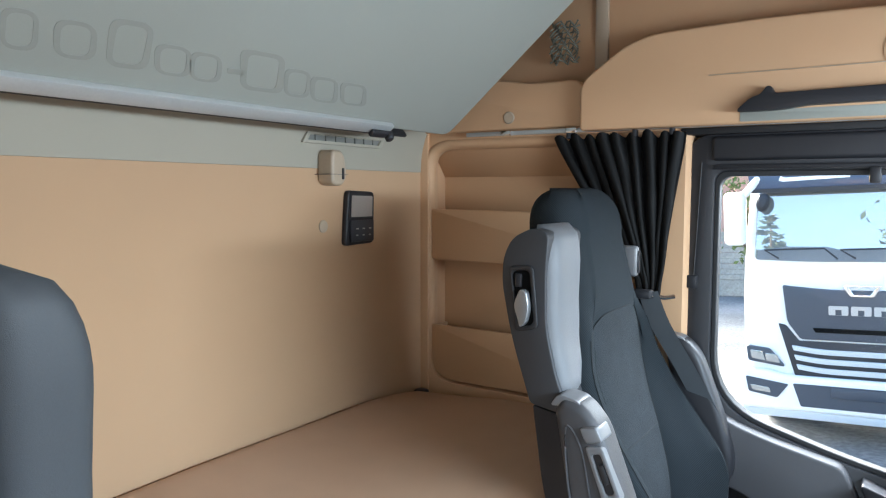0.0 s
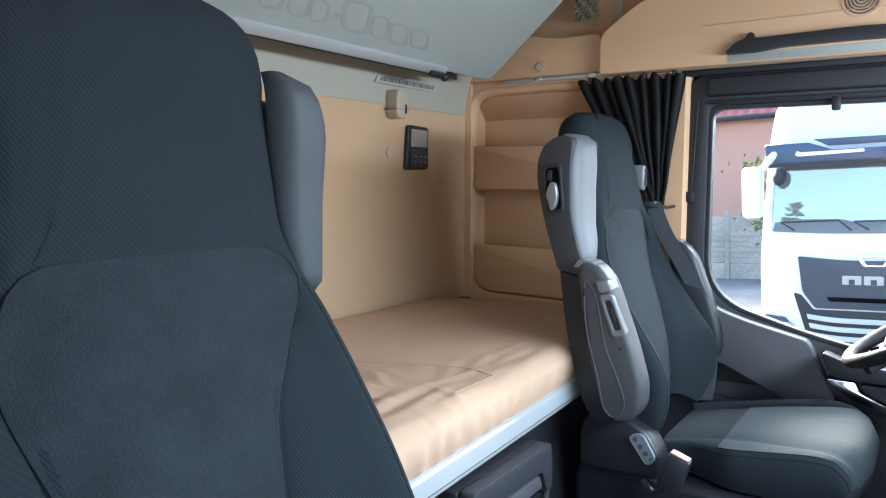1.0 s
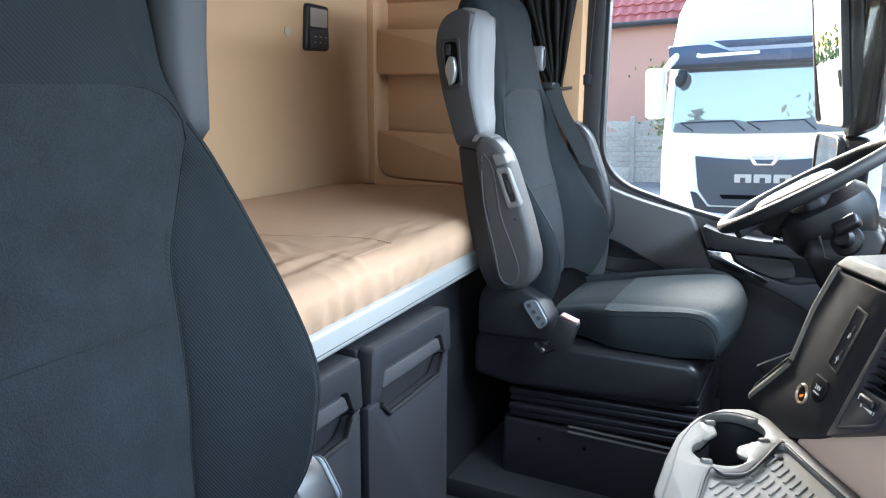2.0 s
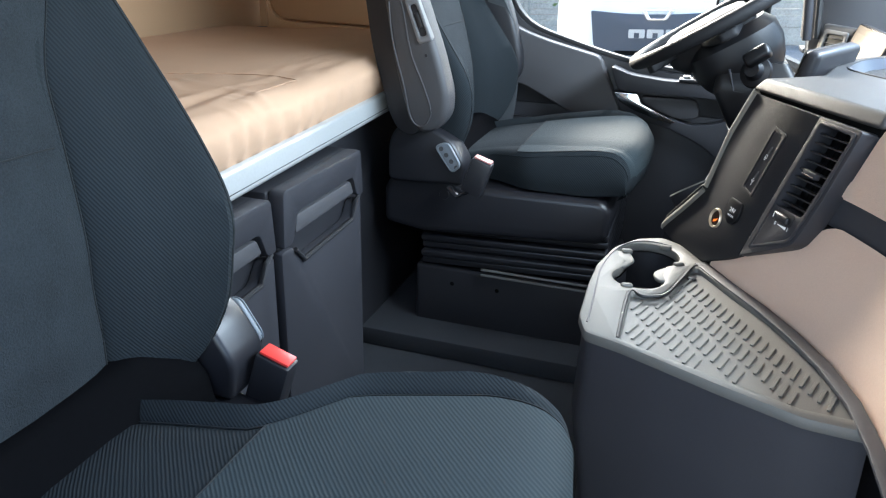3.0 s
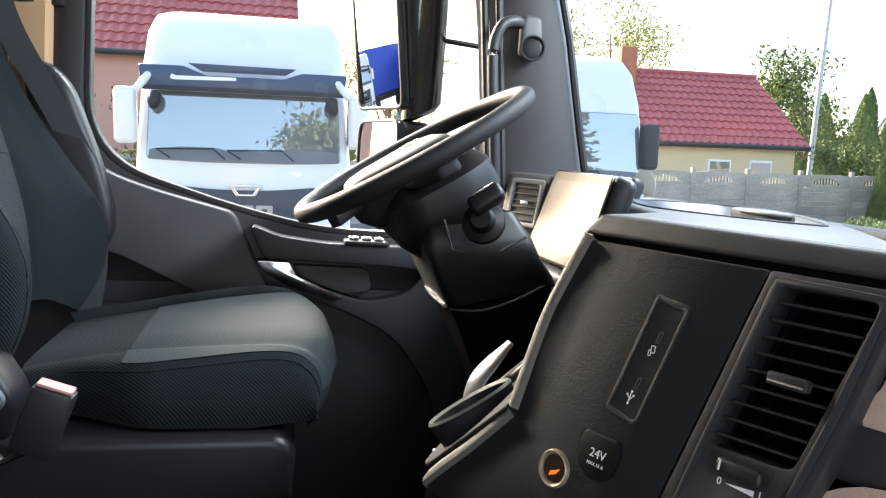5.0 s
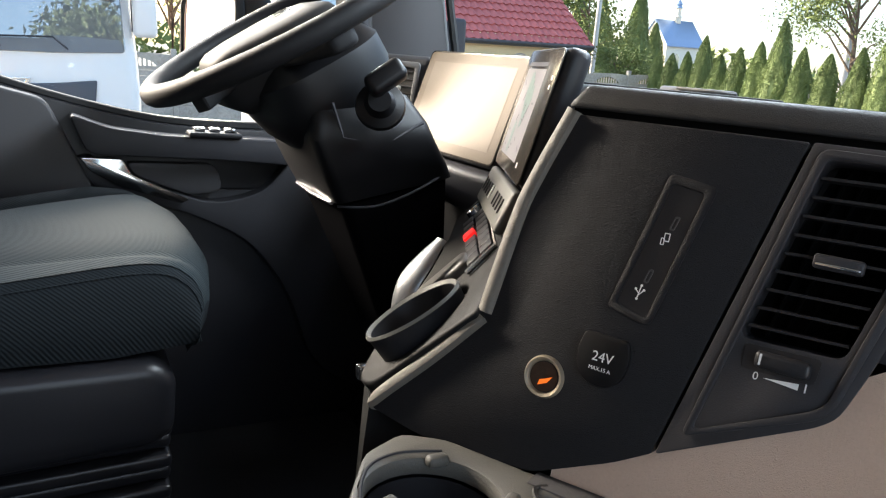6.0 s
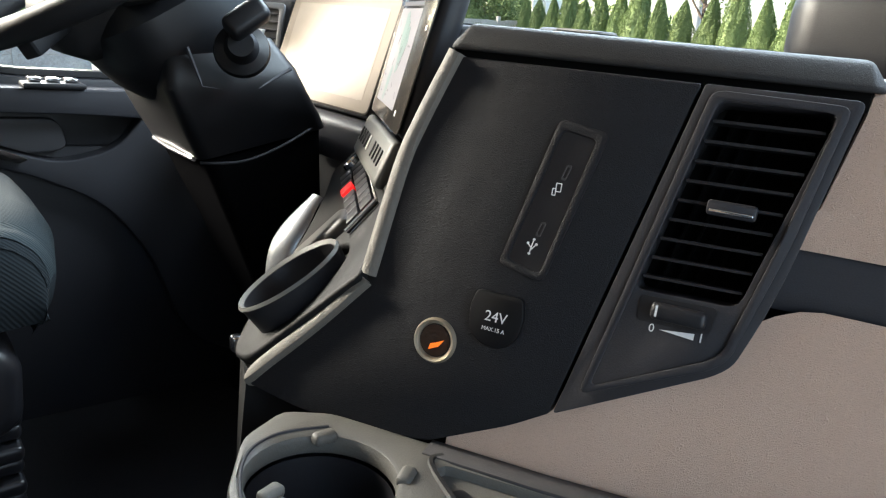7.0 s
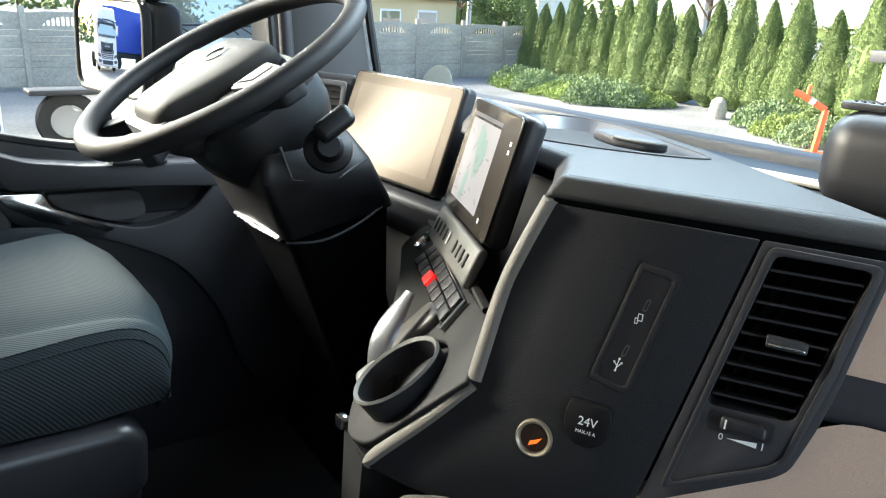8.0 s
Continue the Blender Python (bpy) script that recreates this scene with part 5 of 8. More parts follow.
def words(text, u, v, size, parent, m=PM, mat_=WHITE_INK, name="print", h=0.0005):
    cv = bpy.data.curves.new(name, "FONT")
    cv.body, cv.size, cv.align_x, cv.align_y = text, size, "CENTER", "CENTER"
    ob = bpy.data.objects.new(name, cv)
    scene.collection.objects.link(ob)
    me = bpy.data.meshes.new_from_object(ob.evaluated_get(bpy.context.evaluated_depsgraph_get()))
    bpy.data.objects.remove(ob)
    bpy.data.curves.remove(cv)
    b = bmesh.new()
    b.from_mesh(me)
    bpy.data.meshes.remove(me)
    ext = bmesh.ops.extrude_face_region(b, geom=list(b.faces))
    bmesh.ops.translate(b, verts=[e for e in ext["geom"] if isinstance(e, bmesh.types.BMVert)], vec=(0, 0, 0.0004))
    b.transform(m @ pose(u, v, h))
    return part(name, b, mat_, parent)


words("0", 0.1065, -0.0235, 0.008, vt, h=0.0012)
words("I", 0.1395, -0.0225, 0.010, vt, h=0.0012)

# USB plate, socket, capped socket
usb = thing("usb_port", tuple(UV(0.02, 0.0)), "black recessed plate with two USB-C ports", "usb port")
uo = [(0.0135, 0.110), (0.052, 0.104), (0.0245, -0.0105), (-0.0125, -0.0035)]
ui = [(0.0175, 0.102), (0.043, 0.098), (0.0205, -0.004), (-0.0055, 0.002)]
part("rim", prism(round_poly(uo, 0.006), 0.0003, 0.0030, PM, 0.0012, holes=[round_poly(ui, 0.004)]), LEATHER, usb)
part("plate", prism(round_poly(ui, 0.004), 0.0004, 0.0012, PM, 0), DARKER, usb)
for (u, v) in ((0.0255, 0.072), (0.0150, 0.028)):
    part("port", prism(round_poly([(u - 0.0035, v - 0.0055), (u + 0.0005, v - 0.0060), (u + 0.0035, v + 0.0055), (u - 0.0005, v + 0.006)], 0.0018), 0.0015, 0.0022, PM, 0, holes=[round_poly([(u - 0.0022, v - 0.0040), (u, v - 0.0043), (u + 0.0022, v + 0.0040), (u, v + 0.0043)], 0.001)]), DOORGREY, usb)
def shrink(bm, c, k):
    for v_ in bm.verts:
        v_.co = c + (v_.co - c) * k


ic = bmesh.new()
prism(round_poly(rect(0.0165, 0.0525, 0.0205, 0.060), 0.001), 0.0015, 0.0019, PM, 0, bm=ic, holes=[rect(0.0174, 0.0535, 0.0196, 0.059)])
prism(round_poly(rect(0.0195, 0.0565, 0.0255, 0.0655), 0.001), 0.002, 0.0024, PM, 0, bm=ic, holes=[rect(0.0204, 0.0575, 0.0246, 0.0645)])
shrink(ic, UV(0.021, 0.059, 0.002), 0.75)
part("phone_symbol", ic, WHITE_INK, usb)
ic = bmesh.new()
for a, c in (((0.0095, 0.008), (0.0115, 0.0205)), ((0.0105, 0.0115), (0.0145, 0.0165)), ((0.0105, 0.013), (0.0068, 0.0165))):
    tube([UV(a[0], a[1], 0.0018), UV(c[0], c[1], 0.0018)], 0.00055, 6, bm=ic)
for a in ((0.0093, 0.0075), (0.0148, 0.017), (0.0066, 0.017), (0.0117, 0.0212)):
    lathe([(0, 0), (0.0013, 0), (0.0013, 0.0006), (0, 0.0006)], PM @ pose(a[0], a[1], 0.0014), 10, bm=ic)
shrink(ic, UV(0.0106, 0.0143, 0.0018), 0.8)
part("usb_symbol", ic, WHITE_INK, usb)
cl = thing("lighter_socket", tuple(UV(-0.052, -0.09)), "round nickel cigarette lighter socket with amber glow", "socket")
LM = PM @ pose(-0.052, -0.074, 0)
part("ring", lathe([(0.0125, -0.002), (0.0145, 0.003), (0.0165, 0.004), (0.0178, 0.002), (0.0182, 0.0), (0.0125, -0.010)], LM, 36), BRASS, cl, "nickel ring")
part("bore", lathe([(0.0, 0.0008), (0.0124, 0.0008), (0.0124, 0.0012), (0.0, 0.0012)], LM, 28), mat("socket_brown", (0.035, 0.014, 0.006), 0.3, vary=0.3, fine=300, bump=0.3), cl)
part("glow", prism([(-0.004, -0.008), (0.004, -0.004), (0.008, 0.002), (0.001, -0.0015), (-0.003, -0.003)], 0.0014, 0.0018, LM, 0), AMBER, cl, "amber lit element")
cp = thing("socket_cap", tuple(UV(-0.005, -0.07)), "black push-in cap over the 24 volt socket", "socket")
CM = PM @ pose(-0.005, -0.0455, 0)
oct_ = [(-0.0185, 0.0205), (0.0185, 0.0205), (0.0225, 0.006), (0.0195, -0.012), (0.008, -0.0215), (-0.008, -0.0215), (-0.0195, -0.012), (-0.0225, 0.006)]
part("cap", prism(round_poly(oct_, [0.004, 0.004, 0.01, 0.012, 0.012, 0.012, 0.012, 0.01], 4), 0.0005, 0.006, CM, 0.002), COLBLACK, cp)
words("24V", 0.0005, 0.002, 0.0112, cp, CM, h=0.0062)
words("MAX.15 A", 0.0, -0.0075, 0.0043, cp, CM, h=0.0062)

# taupe passenger trim, upper and lower, with the black strip between them
edge = [(0.2535, 0.868), (0.300, 0.786), (0.345, 0.715), (0.385, 0.640), (0.420, 0.556), (0.443, 0.47), (0.452, 0.38), (0.455, 0.20), (0.455, -0.05), (0.452, -0.30)]
eline = spline([(x, y, 0) for x, y in edge], 6)


def wallstrip(z0, z1, from_y, depth, name, material, label, cut=None, lift=0.0):
    rows = []
    for p in eline:
        if p.y > from_y:
            continue
        zz0 = z0(p.y) if callable(z0) else z0
        zz1 = z1(p.y) if callable(z1) else z1
        if zz1 - zz0 < 0.002:
            continue
        col = []
        for q in range(7):
            z = zz0 + (zz1 - zz0) * q / 6
            rd = 0.006 * (abs(q - 3) / 3) ** 6
            col.append(Vector((p.x + 0.194 * (z - 0.56) + rd - lift, p.y + 0.096 * (z - 0.56), z)))
        rows.append(col)
    b = loft(rows, False, False)
    bmesh.ops.solidify(b, geom=list(b.faces), thickness=-depth)
    return part(name, b, material, dash, label, angle=60)


# lower trim climbs along the foot of the side panel, then under the vent panel
def low_top(y):
    t = [(0.868, 0.566), (0.80, 0.614), (0.70, 0.688), (0.672, 0.710), (0.655, 0.714), (-0.4, 0.714)]
    for (y0, z0), (y1, z1) in zip(t, t[1:]):
        if y <= y0 and y >= y1:
            return z0 + (z1 - z0) * (y0 - y) / (y0 - y1)
    return 0.56


wallstrip(0.545, low_top, 0.866, 0.012, "lower_trim", TAUPE, "taupe grained lower dashboard trim")
wallstrip(0.752, lambda y: 0.862 if y <= 0.664 else 0.79 - 1.7 * (y - 0.664), 0.70, 0.012, "upper_trim", TAUPE, "taupe grained upper dashboard trim")
wallstrip(0.708, 0.757, 0.698, 0.010, "black_strip", DARK, "black strip between the trims", lift=-0.008)

# top pad over the side panel, with its recessed tray
pad_out = [(0.431, 0.672), (0.283, 0.931), (0.330, 0.968), (0.388, 1.02), (0.420, 1.14), (0.474, 1.295), (0.55, 1.386), (0.69, 1.390), (0.772, 1.335), (0.772, 1.235), (0.716, 1.11), (0.658, 1.0), (0.606, 0.915), (0.449, 0.676)]


def inset(poly, d):
    """The outline moved inwards by d, corners kept sharp."""
    out = []
    turn = sum(x0 * y1 - x1 * y0 for (x0, y0), (x1, y1) in zip(poly, poly[1:] + poly[:1]))
    sg = 1 if turn > 0 else -1
    for k in range(len(poly)):
        p0, p1, p2 = (Vector(poly[(k + j) % len(poly)]) for j in (-1, 0, 1))
        e0, e1 = (p1 - p0).normalized(), (p2 - p1).normalized()
        n0, n1 = Vector((-e0.y, e0.x)) * sg, Vector((-e1.y, e1.x)) * sg
        m_ = (n0 + n1) / max(0.35, 1 + n0.dot(n1))
        out.append(tuple(p1 + m_ * d))
    return out


def pad_ring(d, z, r):
    return [(x, y, z) for x, y in round_poly(inset(pad_out, d), r, 4)]


tray_line = [tuple(p.to_2d()) for p in closed_spline([(0.447, 1.13, 0), (0.462, 1.06, 0), (0.505, 0.99, 0), (0.555, 0.945, 0), (0.586, 0.955, 0), (0.632, 1.035, 0), (0.680, 1.125, 0), (0.731, 1.24, 0), (0.730, 1.31, 0), (0.68, 1.352, 0), (0.575, 1.350, 0), (0.500, 1.275, 0)], 5)]
tray_c = Vector((0.59, 1.15))
tray_line = [tuple(tray_c + (Vector(p) - tray_c) * 0.97) for p in tray_line]
tray_in = [tuple(tray_c + (Vector(p) - tray_c) * 0.97) for p in tray_line]
tray_floor = [tuple(tray_c + (Vector(p) - tray_c) * 0.86) for p in tray_line]
pad = part("top_pad", loft([pad_ring(0.010, 0.8585, 0.004), pad_ring(0.001, 0.8588, 0.006), pad_ring(0.0, 0.8605, 0.007), pad_ring(0.0015, 0.864, 0.007), pad_ring(0.0085, 0.8735, 0.006), pad_ring(0.0105, 0.8762, 0.005), pad_ring(0.0130, 0.8780, 0.004), pad_ring(0.0165, 0.879, 0.003), pad_ring(0.018, 0.879, 0.003)], False), PADTOP, dash, "soft grained dark top pad", angle=70)
part("pad_face", prism([p[:2] for p in pad_ring(0.0175, 0.879, 0.003)], 0.870, 0.8792, None, 0, holes=[tray_line]), PADTOP, pad)
# near-black sheet below the pad, painting the shade of the gap
part("seam", prism(inset(pad_out, 0.008), 0.846, 0.8584, None, 0), RECESSBLACK, pad)
# dash top towards the windscreen
topo = [(0.56, 1.20), (0.60, 1.36), (0.61, 1.90), (0.66, 1.84), (0.76, 1.56), (0.84, 1.2), (0.855, 0.8), (0.83, 0.4), (0.74, 0.0), (0.60, -0.3), (0.50, -0.3), (0.505, 0.3), (0.49, 0.55), (0.455, 0.70), (0.50, 0.80), (0.56, 0.95), (0.54, 1.1)]
b = prism(round_poly(topo, 0.02), 0.822, 0.851, None, 0.006)
for v_ in b.verts:
    v_.co.z -= 0.17 * max(0.0, v_.co.x - 0.63)
part("top", b, PADTOP, dash, "dark dashboard top")
tray = part("top_tray", prism(tray_line, 0.872, 0.8812, None, 0.0012, holes=[tray_in]), PADTOP, dash, "grey rim of the leaf-shaped storage tray")
part("tray_wall", loft([[(x, y, 0.8795) for x, y in tray_in], [(x, y, 0.8605) for x, y in tray_floor]], False), TRAYBLUE, tray, "smooth dark tray wall", angle=60)
tm_ = part("tray_mat", prism(tray_floor, 0.850, 0.8608, None, 0), PADTOP, tray, "fine ribbed tray mat")
b = bmesh.new()
for i_ in range(46):
    for j_ in range(70):
        x_, y_ = 0.44 + 0.0068 * i_ + 0.0034 * (j_ % 2), 0.94 + 0.0062 * j_
        if inside((x_, y_), tray_floor):
            vs_ = [b.verts.new((x_ + 0.0019 * math.cos(q), y_ + 0.0019 * math.sin(q), 0.8608)) for q in (0, 1.57, 3.14, 4.71)]
            tp_ = b.verts.new((x_, y_, 0.8620))
            for q in range(4):
                b.faces.new((vs_[q], vs_[(q + 1) % 4], tp_))
tagged(part("mat_dimples", b, PADTOP, tm_), kind="stuff")
part("tray_catch", prism(round_poly([(0.558, 1.088), (0.588, 1.150), (0.630, 1.136), (0.622, 1.066), (0.588, 1.018), (0.566, 1.036)], [0.015, 0.015, 0.015, 0.02, 0.015, 0.015], 5), 0.872, 0.8865, None, 0.005, 3), DARK, tray, "black tray catch")
part("catch_lip", tube(spline([(0.586, 1.022, 0.8835), (0.566, 1.040, 0.8840), (0.558, 1.085, 0.8845)], 5), 0.0022, 6), BARGREY, tray)
lip = [(0.449, 0.650), (0.502, 0.743), (0.560, 0.85), (0.590, 0.905)]
part("dash_lip", tube(spline([(x, y, 0.864) for x, y in lip], 6), 0.007, 10, flat=0.6), TRIMPAD, dash, "pale dashboard edge")

part("far_lip", tube(spline([(0.735, 1.085, 0.846), (0.735, 0.95, 0.850), (0.722, 0.80, 0.852), (0.690, 0.60, 0.852), (0.64, 0.30, 0.852), (0.585, -0.10, 0.852)], 6), 0.010, 10, flat=0.6), CREAMTRIM, dash, "pale cream dashboard trim strip")
b = bmesh.new()
for i_ in range(9):
    for j_ in range(26):
        x_, y_ = 0.545 + 0.016 * i_ - 0.0008 * j_, 0.835 - 0.020 * j_
        rbox((x_, y_, 0.846), (x_ + 0.011, y_ + 0.013, 0.8535), 0.002, 1, bm=b)
for v_ in b.verts:
    v_.co.z -= 0.17 * max(0.0, v_.co.x - 0.63)
tagged(part("embossed_mat", b, PADTOP, dash, "embossed passenger shelf mat"), kind="stuff")

# screens
def screen(name, tl, tr, br, bl, label, lit):
    tl, tr, br, bl = (Vector(p) for p in (tl, tr, br, bl))
    x = ((tr - tl) + (br - bl)).normalized()
    n = x.cross((tl - bl).normalized()).normalized()
    y = n.cross(x)
    o = (tl + tr + bl + br) / 4
    m = axes(o, x, y, n)
    w_, h_ = ((tr - tl).length + (br - bl).length) / 4, ((tl - bl).length + (tr - br).length) / 4
    t = thing(name, tuple(o - y * h_), label, "screen")
    part("housing", rbox((-w_, -h_, -0.03), (w_, h_, -0.001), 0.010, 3, m), DARKER, t)
    part("glass", prism(round_poly([(-w_ + 0.003, -h_ + 0.003), (w_ - 0.003, -h_ + 0.003), (w_ - 0.003, h_ - 0.003), (-w_ + 0.003, h_ - 0.003)], 0.012, 4), -0.0008, 0.0012, m, 0.0006), SCREEN, t, "glossy cover glass")
    return t, m, w_, h_


s1, m1, w1, h1 = screen("instrument_screen", (0.560, 1.725, 0.917), (0.572, 1.392, 0.915), (0.515, 1.42, 0.735), (0.503, 1.735, 0.737), "wide instrument display under film coloured like its warm reflection", True)
# both layers hold the warm reflection as plain colour
part("film", prism(round_poly(rect(-w1 + 0.006, -h1 + 0.006, w1 - 0.006, h1 - 0.006), 0.010), 0.0013, 0.0015, m1, 0), FILM, s1, "protective film coloured cream for the warm reflection")
part("picture", prism(rect(-w1 + 0.028, -h1 + 0.024, w1 - 0.028, h1 - 0.024), 0.0016, 0.0018, m1, 0), mat("unlit_display", (0.135, 0.103, 0.073), 0.45, vary=0.03, bump=0, spec=0.12), s1, "unlit display area, cream for the warm reflection")
s2, m2, w2, h2 = screen("centre_screen", (0.457, 1.240, 0.917), (0.362, 1.045, 0.915), (0.338, 1.072, 0.765), (0.440, 1.285, 0.765), "touch screen showing a map, turned to the driver", True)
MAPLIGHT = glow_mat("map_light", (0.085, 0.078, 0.078), 1.0)
MAPGREEN = glow_mat("map_green", (0.050, 0.072, 0.062), 1.0)
MAPGREY = glow_mat("map_grey", (0.030, 0.028, 0.030), 1.0)
mx0, mx1, my0, my1 = -0.76 * w2, 0.40 * w2, -0.74 * h2, 0.66 * h2
part("map", prism(round_poly(rect(mx0, my0, mx1, my1), 0.003), 0.0013, 0.0016, m2, 0), MAPLIGHT, s2, "lit pale map picture")
rm = random.Random(4)
for k in range(5):
    cx_, cy_, r0 = mx0 + (mx1 - mx0) * rm.uniform(0.2, 0.8), my0 + (my1 - my0) * rm.uniform(0.15, 0.85), rm.uniform(0.010, 0.022)
    blob = [(min(mx1 - 0.001, max(mx0 + 0.001, cx_ + r0 * rm.uniform(0.5, 1.3) * math.cos(q))), min(my1 - 0.001, max(my0 + 0.001, cy_ + 1.3 * r0 * rm.uniform(0.5, 1.3) * math.sin(q)))) for q in [2 * math.pi * j / 9 for j in range(9)]]
    part("map_patch", prism(blob, 0.0017, 0.00175 + 0.00003 * k, m2, 0), MAPGREEN, s2)
for k in range(14):
    x0, y0 = mx0 + (mx1 - mx0) * rm.uniform(0.05, 0.85), my0 + (my1 - my0) * rm.uniform(0.05, 0.92)
    part("map_mark", prism(rect(0, 0, rm.uniform(0.006, 0.014), 0.0022), 0.0019, 0.0020, m2 @ pose(x0, y0, 0, 0, 0, rm.choice((0, 0, 60, -35))), 0), MAPGREY, s2)
part("map_bar", prism(rect(mx0, my1 + 0.003, mx1, my1 + 0.008), 0.0013, 0.0016, m2, 0), MAPGREY, s2)
for yy in (0.030, 0.040):
    part("mark", prism(rect(w2 - 0.022, yy, w2 - 0.017, yy + 0.005), 0.0014, 0.0018, m2, 0), WHITE_INK, s2)
part("mark", prism(rect(0.55 * w2, -0.78 * h2, 0.60 * w2, -0.70 * h2), 0.0014, 0.0018, m2, 0), WHITE_INK, s2)
kb = thing("button_bar", tuple(m2 @ Vector((0, -h2 - 0.05, 0))), "grey bar of push buttons under the touch screen", "buttons")
KM = m2 @ pose(0, -h2 - 0.002, 0.002, -9, 0, 0)
part("bar", rbox((-w2 + 0.004, -0.052, -0.014), (w2 - 0.004, 0.0, 0.0), 0.006, 3, KM), BARGREY, kb)
for k in range(10):
    if k != 5:
        part("key", rbox((-w2 + 0.022 + 0.019 * k, -0.034, 0.0005), (-w2 + 0.028 + 0.019 * k, -0.016, 0.0018), 0.001, 1, KM), WHITE_INK if k == 4 else DARKER, kb)

# centre console, facing the driver
con = thing("centre_console", (0.32, 1.1, 0.4), "dark centre console with cup holder and switches", "console")
K = Vector((0.222, 0.945, 0.676))
cn = Vector((-0.638, 0.361, 0.680)).normalized()  # the sloping face that turns to the driver
ca = Vector((0.230, 0.400, 0.006))
ca = (ca - cn * ca.dot(cn)).normalized()
cb = cn.cross(ca)
CF = axes(K, ca, cb, cn)
inv = CF.inverted()


def on_face(p):
    q = inv @ Vector(p)
    return q.x, q.y


def face_z(x, y):
    return K.z - (cn.x * (x - K.x) + cn.y * (y - K.y)) / cn.z


face_xy = [(0.224, 0.948), (0.294, 1.005), (0.500, 1.395), (0.466, 1.418), (0.400, 1.322), (0.318, 1.225), (0.222, 1.152), (0.176, 1.092), (0.166, 1.032)]
face_pts = [Vector((x, y, face_z(x, y))) for x, y in face_xy]
face_line = round_poly([on_face(p) for p in face_pts], [0.004, 0.006, 0.02, 0.02, 0.04, 0.05, 0.06, 0.04, 0.02], 5)
low_ring = [CF @ Vector((x, y, -0.012)) for x, y in face_line]
part("body", loft([low_ring, [p + Vector((0.05, 0.02, -0.10)) for p in low_ring], [p + Vector((0.12, 0.04, -0.34)) for p in low_ring]]), DARKER, con, angle=60)
part("knee_panel", loft([[(0.25, 1.06, 0.50), (0.38, 1.36, 0.52), (0.60, 1.40, 0.55), (0.50, 1.05, 0.55)], [(0.28, 1.02, 0.30), (0.45, 1.36, 0.30), (0.60, 1.40, 0.30), (0.50, 1.02, 0.30)], [(0.36, 1.0, 0.03), (0.5, 1.3, 0.03), (0.60, 1.40, 0.03), (0.5, 1.0, 0.03)]]), DARKER, con)
trim = [UV(-0.080, 0.150, -0.004), UV(-0.099, 0.095, -0.004), UV(-0.110, 0.053, -0.004), UV(-0.122, -0.036, -0.004)]
part("edge_trim", tube(spline(trim, 6), 0.0095, 10, flat=0.8), TRIMPAD, con, "padded grey edge trim")
part("edge_trim", tube(spline([UV(-0.122, -0.040, -0.004), UV(-0.165, -0.090, -0.004), UV(-0.212, -0.140, -0.004), UV(-0.222, -0.156, -0.008)], 6), 0.0095, 10, flat=0.8), TRIMPAD, con, "padded grey edge trim")
# console face with the hole of the cup holder, and a raised ridge along its upper edge
cupq = on_face((0.226, 1.056, 0.640))
part("face_plate", prism(face_line, -0.014, 0.0, CF, 0.004, 3, holes=[[(cupq[0] + 0.052 * math.cos(q), cupq[1] + 0.052 * math.sin(q)) for q in [2 * math.pi * j / 32 for j in range(32)]]]), CONSOLE, con, "dark grey console face")
part("ridge", tube(spline([CF @ Vector((*on_face(p), 0.001)) for p in ((0.292, 1.012, 0.72), (0.36, 1.135, 0.72), (0.43, 1.265, 0.715), (0.488, 1.378, 0.71))], 5), 0.006, 8, flat=0.7), CONSOLE, con)
tl, tr, br, bl = on_face((0.413, 1.301, 0.666)), on_face((0.438, 1.275, 0.698)), on_face((0.319, 1.063, 0.699)), on_face((0.286, 1.068, 0.671))
face_h = 0.0035
sw = part("switch_plate", prism(round_poly([bl, br, tr, tl], 0.004), face_h - 0.012, face_h - 0.001, CF, 0.003), GLOSSBLACK, con, "gloss black switch plate")
def blend(u, v):
    a, c = Vector(bl).lerp(Vector(tl), u), Vector(br).lerp(Vector(tr), u)
    return tuple(a.lerp(c, v))


for r_ in range(2):
    for k in range(8):
        u0, u1 = 0.05 + 0.118 * k, 0.05 + 0.118 * (k + 0.88)
        v0, v1 = (0.08, 0.46) if r_ == 0 else (0.52, 0.92)
        hot = r_ == 0 and k in (4,)
        part("switch", prism([blend(u0, v0), blend(u1, v0), blend(u1, v1), blend(u0, v1)], face_h - 0.0008, face_h + (0.006 if hot else 0.003), CF, 0.001), REDGLOW if hot else DARK, sw, "red hazard light switch" if hot else "")
part("plate_trim", tube([CF @ Vector((*blend(-0.01, 0.0), face_h + 0.001)), CF @ Vector((*blend(-0.01, 1.0), face_h + 0.001))], 0.003, 8), CHROME, sw, "chrome end trim")
st = on_face((0.452, 1.335, 0.686))
part("start_button", lathe([(0.0, 0.002), (0.010, 0.002), (0.012, 0.006), (0.016, 0.007), (0.0175, 0.0)], CF @ pose(st[0], st[1], face_h - 0.004), 28), CHROME, con, "chrome-ringed start button")
# cup holder
cn2 = Vector((-0.50, 0.30, 0.81)).normalized()
cm = facing((0.222, 1.060, 0.636), cn2)
ch = part("cup_holder", lathe([(0.044, -0.10), (0.050, -0.04), (0.054, 0.0), (0.0555, 0.004), (0.0535, 0.007), (0.0495, 0.004), (0.046, -0.03), (0.040, -0.085), (0.0, -0.085)], cm, 40), DARKER, con, "black round cup holder")
part("cup_rim", lathe([(0.0500, 0.0045), (0.0535, 0.0075), (0.0555, 0.0045), (0.0535, 0.0055)], cm, 40), BARGREY, ch, "pale rim")
